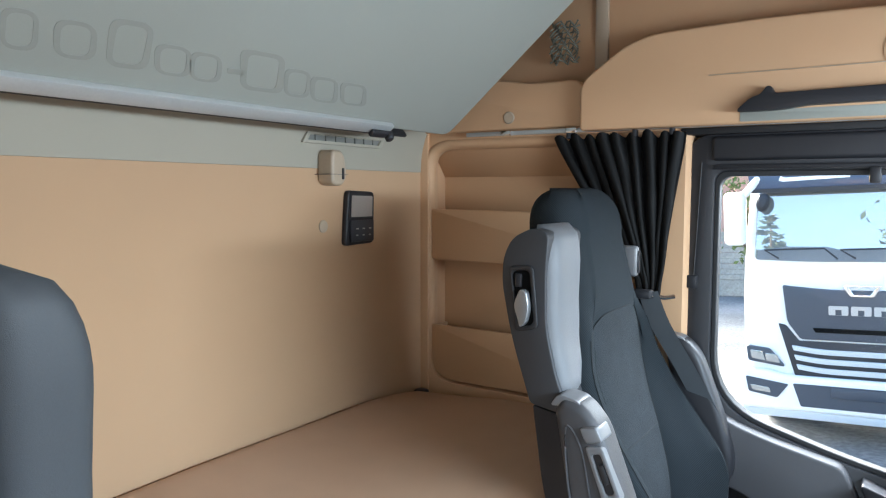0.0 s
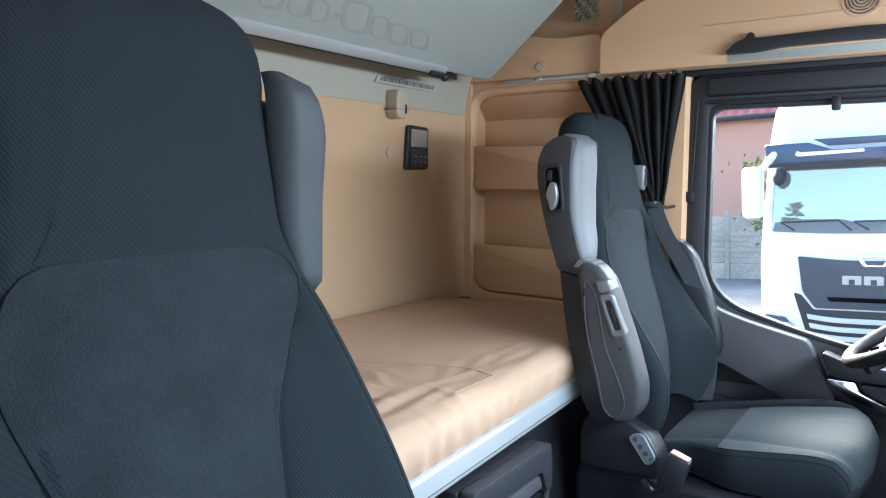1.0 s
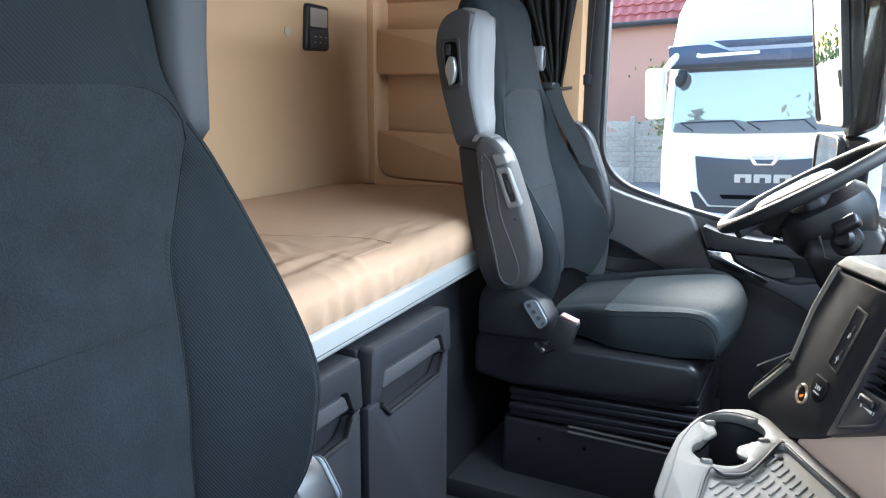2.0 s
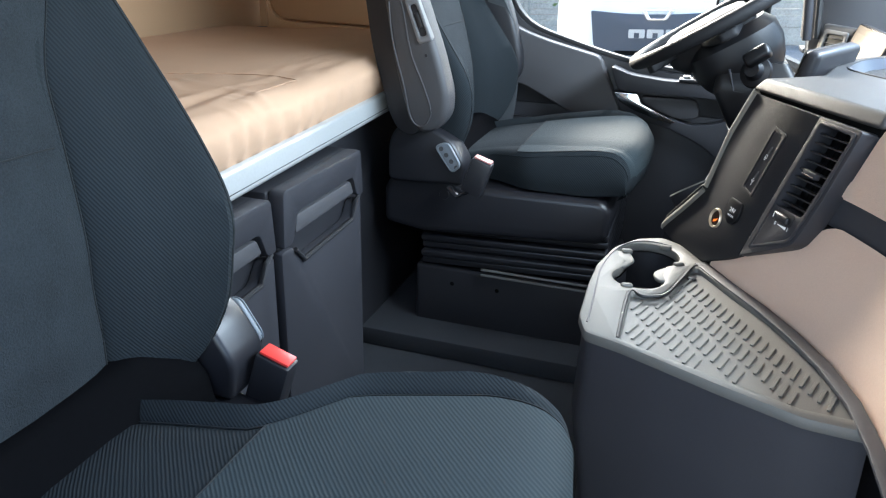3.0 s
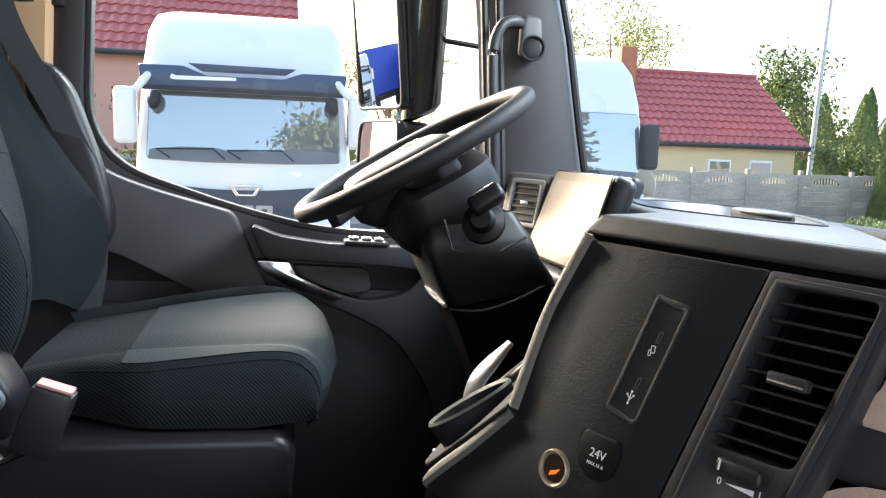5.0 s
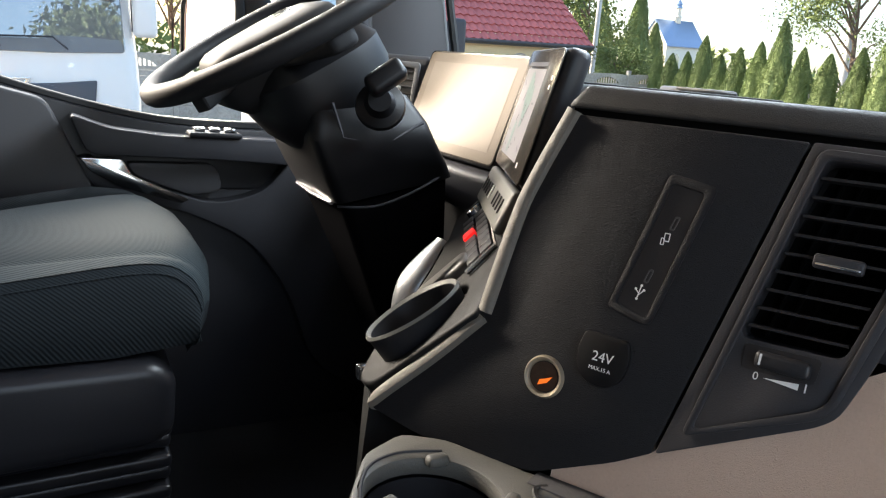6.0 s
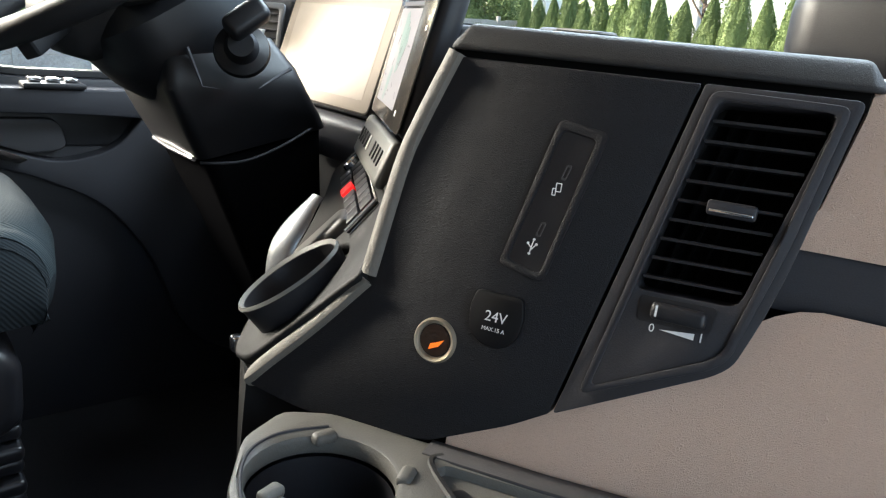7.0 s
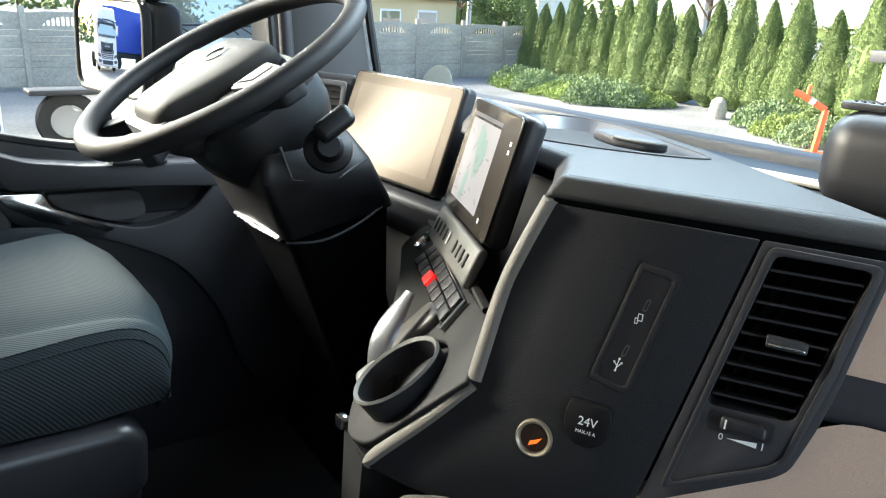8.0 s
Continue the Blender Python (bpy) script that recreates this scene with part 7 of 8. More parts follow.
    part("badge", prism(round_poly([(-0.19, 0.445), (0.19, 0.445), (0.11, 0.32), (-0.11, 0.32)], 0.02), 0, 0.02, front(0.031), 0.004, holes=[round_poly([(-0.13, 0.425), (0.13, 0.425), (0.075, 0.34), (-0.075, 0.34)], 0.01)]), CHROME, gr, "plain chrome badge")
    for k in range(3):
        bar = round_poly(rect(-0.32 + 0.215 * k, 0.115, -0.13 + 0.215 * k, 0.215), 0.015)
        part("emblem_bar", prism(bar, 0, 0.012, front(0.032), 0, holes=[rect(-0.255 + 0.215 * k, 0.1151, -0.195 + 0.215 * k, 0.175)]), STEEL, gr, "plain silver bar")
    part("slot", prism(round_poly([(-0.48, -0.035), (0.48, -0.035), (0.45, -0.085), (-0.45, -0.085)], 0.012), 0, 0.006, front(0.031), 0), RECESSBLACK, gr)
    part("grille_well", prism(round_poly([(-0.83, 0.0), (-0.75, -0.02), (-0.62, -0.19), (0.62, -0.19), (0.75, -0.02), (0.83, 0.0), (0.66, -0.60), (-0.66, -0.60)], 0.02), 0, 0.03, front(-0.02), 0.006), DARK, t)
    for k in range(3):
        z0, hw = -0.285 - 0.105 * k, 0.69 - 0.022 * k
        slat = [(-hw, z0 + 0.045), (-hw * 0.6, z0 + 0.012), (hw * 0.6, z0 + 0.012), (hw, z0 + 0.045), (hw - 0.02, z0 - 0.012), (hw * 0.6, z0 - 0.045), (-hw * 0.6, z0 - 0.045), (-hw + 0.02, z0 - 0.012)]
        part("grille_slat", prism(round_poly(slat, [0.01, 0.2, 0.2, 0.01, 0.01, 0.2, 0.2, 0.01]), 0, 0.03, front(0.012), 0.008), SLATWHITE, t)
    bp = part("bumper", prism(round_poly([(-1.24, -0.98), (1.24, -0.98), (1.25, -0.55), (0.98, -0.52), (0.72, -0.58), (-0.72, -0.58), (-0.98, -0.52), (-1.25, -0.55)], 0.05), 0, 0.30, front(-0.22), 0.04, 3), WHITE, t, "white bumper")
    part("air_intake", prism(round_poly([(-0.60, -0.91), (0.60, -0.91), (0.68, -0.66), (-0.68, -0.66)], 0.02), 0, 0.01, front(0.081), 0), GRILLE, bp)
    part("lip", prism(round_poly([(-1.18, -1.06), (1.18, -1.06), (1.22, -0.975), (-1.22, -0.975)], 0.02), 0, 0.10, front(-0.04), 0.02), SLATWHITE, bp)
    part("number_plate", rbox((x - 0.30, y - 0.105, -0.785), (x + 0.30, y - 0.0915, -0.675), 0.005), GRILLE, bp, "dark unlettered plate holder")
    for sx in (1, -1):
        lamp = [(sx * 1.17, -0.27), (sx * 0.92, -0.295), (sx * 0.76, -0.495), (sx * 1.15, -0.445)]
        hl = part("headlight", prism(round_poly(lamp, 0.03), 0, 0.055, front(-0.03), 0.01), GRILLE, t, "headlight in a dark surround")
        for k in range(2):
            part("lens", prism(round_poly([(sx * (1.13 - 0.16 * k), -0.315 - 0.03 * k), (sx * (1.00 - 0.16 * k), -0.325 - 0.03 * k), (sx * (0.96 - 0.15 * k), -0.435 - 0.02 * k), (sx * (1.11 - 0.15 * k), -0.415 - 0.02 * k)], 0.02), 0, 0.012, front(0.026), 0.004), TRUCKGLASS, hl)
        fog = part("fog_lamp", prism(round_poly([(sx * 1.17, -0.61), (sx * 0.72, -0.675), (sx * 0.84, -0.835), (sx * 1.14, -0.785)], 0.02), 0, 0.01, front(0.081), 0), GRILLE, bp)
        part("lens", prism(round_poly([(sx * 1.12, -0.70), (sx * 0.92, -0.725), (sx * 0.90, -0.785), (sx * 1.10, -0.765)], 0.02), 0, 0.010, front(0.0915), 0.003), TRUCKGLASS, fog)
        mr = part("mirror", rbox((x + sx * 1.27 - 0.115, y - 0.10, 0.88), (x + sx * 1.27 + 0.115, y + 0.12, 1.49), 0.06, 4), WHITE, t, "tall white door mirror")
        part("mirror_arm", tube(spline([(x + sx * 0.98, y + 0.15, 1.72), (x + sx * 1.03, y - 0.02, 1.62), (x + sx * 1.12, y - 0.03, 1.50), (x + sx * 1.20, y, 1.44)], 4), 0.045, 8), WHITE, mr)
        part("glass", rbox((x + sx * 1.17 - 0.02, y + 0.1195, 0.93), (x + sx * 1.36 - 0.02, y + 0.124, 1.44), 0.001), DARK, mr)
        part("kerb_mirror", loft([[(x + sx * 0.96 + q * 0.075 * math.cos(a_), y + o_, 1.36 + q * 0.105 * math.sin(a_) - 0.02 * math.cos(a_) * sx) for a_ in [2 * math.pi * j / 14 for j in range(14)]] for o_, q in ((-0.02, 0.8), (-0.05, 1.0), (-0.10, 0.9), (-0.13, 0.5))]), DARK, mr, "black kerb mirror")
        part("wiper", tube([(x - 0.80 + 0.75 * (sx > 0), y - 0.105, 0.735), (x - 0.95 + 0.75 * (sx > 0), y - 0.085, 0.83), (x - 0.35 + 0.75 * (sx > 0), y - 0.085, 0.845), (x - 0.22 + 0.75 * (sx > 0), y - 0.105, 0.73)], 0.011, 6), DARK, t)
        wl = part("wheel", lathe([(0.28, -0.15), (0.46, -0.15), (0.50, -0.10), (0.50, 0.10), (0.46, 0.15), (0.28, 0.15), (0.26, 0.05), (0.0, 0.05)], facing((x + sx * 0.98, y + 1.15, GZ + 0.5), (sx, 0, 0)), 32), TYRE, t, "black tyre")
        part("rim", lathe([(0.0, 0.052), (0.15, 0.06), (0.25, 0.07), (0.27, 0.14), (0.25, 0.14)], facing((x + sx * 0.98, y + 1.15, GZ + 0.5), (sx, 0, 0)), 24), STEEL, wl)
    part("chassis", rbox((x - 0.45, y + 0.6, -0.75), (x + 0.45, y + 5.6, -0.45), 0.03), DARK, t)
    for sx in (1, -1):
        part("wheel", lathe([(0.28, -0.25), (0.46, -0.25), (0.50, -0.20), (0.50, 0.20), (0.46, 0.25), (0.28, 0.25), (0.26, 0.1), (0.0, 0.1)], facing((x + sx * 0.95, y + 4.6, GZ + 0.5), (sx, 0, 0)), 28), TYRE, t)
    return placed(t)


L1 = lorry(-0.27, 9.0, "white lorry with a dark blue visor and chrome badge")
L2_ = copy_thing(L1, G @ pose(3.81, 9.5, GZ - 0.14))
L2_["label"] = "plain white lorry without a visor beside a house"
for ch_ in L2_.children:
    if ch_.name.split(".")[0] in ("sun_visor", "roof_strip"):
        ch_.data = ch_.data.copy()
        ch_.data.materials[0] = WHITE
for ch_ in list(L2_.children):
    if ch_.name.split(".")[0] in ("sun_visor", "visor_mark", "roof_strip", "visor_shadow_strip"):
        bpy.data.objects.remove(ch_)
    elif ch_.name.split(".")[0] == "windscreen":  # taller glass, with no visor over it
        ch_.data = ch_.data.copy()
        for v_ in ch_.data.vertices:
            v_.co.z += 0.19 * max(0.0, v_.co.z - (0.70 - GZ))
    elif ch_.name.split(".")[0] == "mirror":
        ch_.data = ch_.data.copy()
        ch_.data.materials[0] = DOORGREY
        ch_.matrix_basis = ch_.matrix_basis @ Matrix.Translation((-0.10 if ch_.data.vertices[0].co.x > 0 else 0.10, 0, 0))
        for sub_ in list(ch_.children):
            bpy.data.objects.remove(sub_)
L3_ = copy_thing(L1, G @ pose(-21.0, 30.0, GZ, 0, 0, 25))
L3_["label"] = "white lorry standing further back in the yard"

# low tractor chassis with a wheel
tc_ = thing("trailer_dolly", (2.6, 13.1, GZ), "white low lorry chassis with black wheels", "lorry")
part("frame", rbox((2.35, 12.9, -0.75), (4.1, 13.5, -0.45), 0.05), WHITE, tc_)
part("mudguard", prism(round_poly([(1.75, -0.48), (2.95, -0.48), (2.95, -0.40), (1.75, -0.40)], 0.03), 0, 0.5, axes((0, 13.3, 0), (1, 0, 0), (0, 0, 1), (0, -1, 0)), 0.02), DARK, tc_)
wl = part("wheel", lathe([(0.26, -0.14), (0.42, -0.14), (0.46, -0.1), (0.46, 0.1), (0.42, 0.14), (0.26, 0.14), (0.25, 0.05), (0.0, 0.05)], facing((2.3, 13.05, GZ + 0.46), (-0.2, -1, 0)), 32), TYRE, tc_)
part("rim", lathe([(0.0, 0.06), (0.14, 0.07), (0.23, 0.08), (0.25, 0.13), (0.23, 0.13)], facing((2.3, 13.05, GZ + 0.46), (-0.2, -1, 0)), 24), STEEL, wl)
placed(tc_)
L4_ = copy_thing(L1, G @ pose(-29, 30, GZ, 0, 0, 30))
L4_["label"] = "white lorry standing beside others in the yard"
tb = thing("tarpaulin_trailer", (-15.5, 18.5, GZ), "blue tarpaulin trailer in the distance", "trailer")
part("tarpaulin", rbox((-20.5, 16.5, -0.2), (-15.0, 19.0, 2.8), 0.06), BLUETARP, tb)
part("chassis", rbox((-20.4, 16.7, -0.6), (-15.1, 18.8, -0.21), 0.03), DARK, tb)
for sx in (-19.5, -16.0):
    part("wheel", lathe([(0.0, -0.12), (0.45, -0.12), (0.5, 0), (0.45, 0.12), (0.0, 0.12)], facing((sx, 16.75, GZ + 0.5), (0, 1, 0)), 24), TYRE, tb)
tb.matrix_basis = Matrix.Translation((-9, 16, 0)) @ tb.matrix_basis
placed(tb)

# concrete panel fence
fence = thing("fence", (6, 22, GZ), "grey precast concrete panel fence", "fence")
post_me = None
rng = random.Random(3)
for k in range(16):
    x0 = -10.8 + 2.0 * k
    if post_me is None:
        b = rbox((-0.07, -0.07, 0), (0.07, 0.07, 1.98), 0.012, 1)
        post_me = mesh_of("post", b, CONCRETE)
        slabs = []
        slabs.append(mesh_of("slab", rbox((0.06, -0.025, 0.0), (1.94, 0.025, 0.46), 0.012, 1), CONCRETE))
        b = rbox((0.06, -0.025, 0.0), (1.94, 0.025, 0.155), 0.008, 1)
        for q in range(3):
            rbox((0.06, -0.030, 0.155 * q), (1.94, 0.03, 0.155 * q + 0.148), 0.010, 1, bm=b)
        slabs.append(mesh_of("slab", b, CONCRETE))
        arch = [(0.42 + 1.16 * t, 0.10 + 0.22 * math.sin(math.pi * t) ** 0.6) for t in [j / 10 for j in range(11)]]
        b = prism([(0.06, 0), (1.94, 0), (1.94, 0.40), (1.5, 0.44), (0.5, 0.44), (0.06, 0.40)], -0.025, 0.025, axes((0, 0, 0), (1, 0, 0), (0, 0, 1), (0, -1, 0)), 0, holes=[arch])
        for q in range(9):
            rbox((0.50 + 0.115 * q, -0.018, 0.10), (0.54 + 0.115 * q, 0.018, 0.31), 0.004, 1, bm=b)
        slabs.append(mesh_of("slab", b, CONCRETE))
    p_ = new("post", post_me)
    p_.parent = fence
    p_.location = (x0 - 6, 0, 0)
    for q, sl in enumerate((slabs[0], slabs[1], slabs[1], slabs[2])):
        o_ = new("slab", sl)
        o_.parent = fence
        o_.location = (x0 - 6, 0.004 * rng.uniform(-1, 1), 0.465 * q + 0.02)
placed(fence)


def roof_tiles(parent, o, ux, uy, w_, h_, cols, rows_, name="roof_tile"):
    """Rows of pressed roof sheet along ux, climbing uy."""
    n = ux.cross(uy).normalized()
    for r_ in range(rows_):
        pts_ = []
        for e in (0, 1):
            row = []
            for j in range(cols * 4 + 1):
                q = j / (cols * 4)
                wave = 0.035 * math.sin(2 * math.pi * q * cols)
                row.append(o + ux * (w_ * q) + uy * (h_ * (r_ + e * 1.0) / rows_) + n * (wave + (0.07 if e == 0 else 0.02)))
            pts_.append(row)
        base = [p - n * 0.09 for p in pts_[0]]
        b = loft([base, pts_[0], pts_[1]], False, False)
        part(name, b, TILE, parent, angle=60)


def house(x0, x1, y0, depth, eave, ridge, wall_mat, label, over=0.35, lean=0.0, cols=26, rows_=11):
    h = thing("house", ((x0 + x1) / 2, y0 + depth / 2, GZ), label, "house")
    ym = y0 + depth / 2
    b = prism([(y0, GZ - 0.3), (y0 + depth, GZ - 0.3), (y0 + depth, eave), (ym, ridge - 0.12), (y0, eave)], x0, x1, axes((0, 0, 0), (0, 1, 0), (0, 0, 1), (1, 0, 0)), 0.0)
    part("wall", b, wall_mat, h)
    sl = Vector((0, ym - (y0 - over), ridge - (eave - over * (ridge - eave) / (depth / 2))))
    rf = part("roof", prism([(y0 - over, eave - over * (ridge - eave) / (depth / 2) - 0.02), (ym, ridge - 0.02), (y0 + depth + over, eave - over * (ridge - eave) / (depth / 2) - 0.02), (ym, ridge - 0.22)], x0 - over, x1 + over, axes((0, 0, 0), (0, 1, 0), (0, 0, 1), (1, 0, 0)), 0), TILE, h, "red metal tile roof")
    roof_tiles(rf, Vector((x0 - over, y0 - over, eave - over * (ridge - eave) / (depth / 2))), Vector((1, 0, 0)), sl.normalized(), x1 - x0 + 2 * over, sl.length, cols, rows_)
    part("ridge", tube([(x0 - over, ym, ridge + 0.03), (x1 + over, ym, ridge + 0.03)], 0.12, 8), TILE, rf)
    part("gutter", tube([(x0 - over, y0 - over - 0.06, eave - 0.30), (x1 + over, y0 - over - 0.06, eave - 0.30)], 0.07, 8), DOORGREY, h)
    part("fascia", rbox((x0 - over, y0 - over, eave - 0.42), (x1 + over, y0 - over + 0.05, eave - 0.26), 0), DOORGREY, h)
    return h, rf


h, rf = house(-13.0, 0.4, 26.0, 9.0, 3.95, 8.4, PINKWALL, "pink rendered house with a red tiled roof", cols=40, rows_=14)
part("chimney", rbox((-4.4, 29.0, 6.0), (-3.7, 29.8, 9.4), 0.03), BRICKRED, rf)
placed(h)
h, rf = house(9.0, 20.0, 26.0, 7.0, 1.75, 4.45, CREAM, "cream house with a low red tiled roof", cols=34, rows_=10)
part("chimney", rbox((13.6, 28.6, 3.6), (14.3, 29.4, 5.3), 0.03), BRICKRED, rf, "red brick chimney")
for x in (16.2, 18.0):
    w_ = part("window", rbox((x, 25.96, -0.2), (x + 1.0, 26.02, 0.9), 0.02), WHITE, h)
    part("pane", rbox((x + 0.08, 25.94, -0.12), (x + 0.92, 25.958, 0.82), 0), TRUCKGLASS, w_)
placed(h)

# chapel
c = thing("chapel", (60.2, 62, GZ), "white chapel with a blue metal roof and small steeple", "chapel")
AX = axes((0, 0, 0), (0, 1, 0), (0, 0, 1), (1, 0, 0))
part("wall", prism([(60.0, GZ - 0.5), (64.0, GZ - 0.5), (64.0, 3.2), (62.0, 5.45), (60.0, 3.2)], 57.7, 62.8, AX, 0), CHAPELWHITE, c)
part("cornice", rbox((57.6, 59.9, 2.95), (62.9, 64.1, 3.1), 0.03), CHAPELWHITE, c)
ro = bmesh.new()
for sy in (-1, 1):
    loft([[(x, 62 + sy * 2.3, 2.95), (x, 62, 5.62), (x, 62, 5.50), (x, 62 + sy * 2.3, 2.83)] for x in (57.5, 63.0)], bm=ro)
part("roof", ro, BLUEROOF, c, "blue sheet metal roof")
stp = part("steeple", lathe([(0.42, 5.3), (0.42, 5.9), (0.5, 6.0), (0.36, 6.1), (0.36, 6.8), (0.46, 6.9)], Matrix.Translation((60.7, 62, 0)), 8), CHAPELWHITE, c, "slim white steeple")
part("spire", lathe([(0.48, 6.88), (0.34, 7.1), (0.40, 7.3), (0.12, 7.7), (0.05, 8.4), (0.0, 8.5)], Matrix.Translation((60.7, 62, 0)), 12), BLUEROOF, stp)
part("door", prism(round_poly([(61.5, GZ), (62.5, GZ), (62.5, 0.7), (62.0, 1.2), (61.5, 0.7)], 0.2), 57.6, 57.69, AX, 0), DARK, c)
part("window", prism(round_poly([(58.9, 0.4), (59.6, 0.4), (59.6, 1.8), (59.25, 2.2), (58.9, 1.8)], 0.1), 0, 0.06, XZ(59.99), 0), TRUCKGLASS, c)
part("window", prism(round_poly([(60.8, 0.4), (61.5, 0.4), (61.5, 1.8), (61.15, 2.2), (60.8, 1.8)], 0.1), 0, 0.06, XZ(59.99), 0), TRUCKGLASS, c)
placed(c)
p_ = thing("utility_pole", (31.7, 22, GZ), "pale concrete pole leaning behind the hedge", "pole")
part("shaft", tube([(31.75, 22, GZ - 0.3), (31.7, 22, 3.0), (31.72, 22, 7.5)], lambda t: 0.24 - 0.06 * t, 10), STEEL, p_)
part("lamp_arm", tube([(31.72, 22, 7.4), (30.8, 22, 7.8)], 0.05, 6), STEEL, p_)
placed(p_)
p_ = thing("utility_pole", (23.9, 30, GZ), "leaning pale utility pole", "pole")
part("shaft", tube([(23.9, 30, GZ - 0.3), (24.05, 30, 5.0), (24.2, 30, 9.0)], lambda t: 0.13 - 0.04 * t, 10), STEEL, p_)
part("cross_arm", tube([(23.4, 30, 8.2), (24.9, 30, 8.2)], 0.05, 6), STEEL, p_)
placed(p_)


# ---- planting ----
def foliage(bm, centre, size, count, leaf, rng_, shape=None, up=0.0):
    """Scatters small bent leaf sprays inside a volume."""
    for _ in range(count):
        p = shape(rng_) if shape else None
        d = Vector((rng_.gauss(0, 1), rng_.gauss(0, 1), rng_.gauss(0, 1) + up)).normalized()
        s = d.cross(Vector((rng_.gauss(0, 1), rng_.gauss(0, 1), rng_.gauss(0, 1)))).normalized()
        l_ = leaf * rng_.uniform(0.6, 1.4)
        a, c_ = p - d * l_, p + d * l_
        m_ = p + d.cross(s) * l_ * 0.3
        bm.faces.new([bm.verts.new(q) for q in (a, m_ - s * l_ * 0.45, c_, m_ + s * l_ * 0.45)])


def cypress_mesh(seed, height, radius):
    r_ = random.Random(seed)
    bm = bmesh.new()

    def spot(q):
        t = q.random() ** 1.15
        prof = radius * min(1.0, (t / 0.12) ** 0.6) * (1 - t) ** 0.68 * 1.18
        a = q.uniform(0, 2 * math.pi)
        bump_ = 1 + 0.16 * math.sin(3 * a + 9 * t + seed) + 0.10 * math.sin(7 * a - 15 * t)
        rr = prof * bump_ * (0.82 + 0.20 * q.random() ** 0.5)
        return Vector((rr * math.cos(a), rr * math.sin(a), 0.05 + height * t))

    foliage(bm, None, None, 17000, 0.026, r_, spot, 1.6)
    # dark inner core so that gaps look deep
    rings = []
    for k in range(9):
        t = k / 8
        prof = 0.82 * radius * min(1.0, ((t + 0.02) / 0.12) ** 0.6) * (1 - t * 0.98) ** 0.68 * 1.18
        rings.append([(prof * (1 + 0.15 * math.sin(3 * a + 9 * t + seed)) * math.cos(a), prof * math.sin(a), 0.04 + (height - 0.1) * t) for a in [2 * math.pi * j / 12 for j in range(12)]])
    loft(rings, bm=bm)
    me = bpy.data.meshes.new("crown")
    bm.to_mesh(me)
    bm.free()
    me.materials.append(CYPRESS)
    return me


cyp = [cypress_mesh(5 + k, 2.75 + 0.22 * k, 0.52 + 0.05 * (k % 2)) for k in range(4)]
trunk = mesh_of("trunk", tube([(0, 0, -0.05), (0.02, 0, 0.6), (0, 0.01, 2.2)], lambda t: 0.06 - 0.045 * t, 8), BARK)
rng = random.Random(11)
line = [(20.4, 21.8), (19.6, 18.0), (19.0, 14.5), (18.7, 11.5), (18.4, 8.0), (18.2, 3.0)]
dist = 0.0
spots = []
for (xa, ya), (xb, yb) in zip(line, line[1:]):
    seg = math.hypot(xb - xa, yb - ya)
    while dist < seg:
        spots.append((xa + (xb - xa) * dist / seg, ya + (yb - ya) * dist / seg))
        dist += rng.uniform(0.80, 1.0)
    dist -= seg
for k, (x, y) in enumerate(spots):
    t = thing("cypress", (x, y, GZ), "slim dark green columnar conifer in a hedge row", "tree", "row of conifers")
    me = cyp[k % 4]
    for nm, dat in (("crown", me), ("trunk", trunk)):
        o_ = new(nm, dat)
        o_.parent = t
    t.matrix_basis = t.matrix_basis @ Matrix.Rotation(rng.uniform(0, 6.28), 4, "Z") @ Matrix.Diagonal((1, 1, rng.uniform(0.84, 1.08), 1))
    placed(t)


def bush_mesh(seed, rx, ry, h_, material, leaf=0.045, n=4200):
    r_ = random.Random(seed)
    bm = bmesh.new()

    def spot(q):
        a = q.uniform(0, 2 * math.pi)
        rr = math.sqrt(q.random())
        top = h_ * (1 - rr ** 2) ** 0.5 * (0.75 + 0.25 * math.sin(5 * a + seed) * math.sin(9 * rr))
        return Vector((rx * rr * math.cos(a), ry * rr * math.sin(a), max(0.02, top * (0.35 + 0.65 * q.random() ** 0.4))))

    foliage(bm, None, None, n, leaf, r_, spot, 1.6)
    me = bpy.data.meshes.new("foliage")
    bm.to_mesh(me)
    bm.free()
    me.materials.append(material)
    return me


bushes = [bush_mesh(1, 1.05, 0.85, 0.62, JUNIPER), bush_mesh(2, 1.1, 0.9, 0.5, GOLDSHRUB), bush_mesh(3, 0.95, 0.9, 0.72, JUNIPER), bush_mesh(4, 1.2, 0.9, 0.45, GOLDSHRUB)]
for k in range(20):
    t_ = 0.62 * k / 19
    y = 19.8 - 9.6 * t_
    x = 18.2 - 1.0 * t_ + rng.uniform(-0.7, 0.35) - (0.9 if 0.1 < t_ < 0.6 else 0.2)
    me = bushes[(k * 3 + (k // 4)) % 4]
    t = thing("juniper", (x, y, GZ), "low spreading yellow-green juniper" if me in (bushes[1], bushes[3]) else "low spreading grey-green juniper", "shrub", "low shrubs before the hedge")
    o_ = new("foliage", me)
    o_.parent = t
    t.matrix_basis = t.matrix_basis @ Matrix.Rotation(rng.uniform(0, 6.28), 4, "Z")
    placed(t)
for k in range(4):
    t = thing("juniper", (15.6 + 0.6 * k, 7.9 + 0.9 * (k % 3), GZ), "low spreading grey-green juniper", "shrub", "low shrubs before the hedge")
    o_ = new("foliage", bushes[k % 4])
    o_.parent = t
    placed(t)
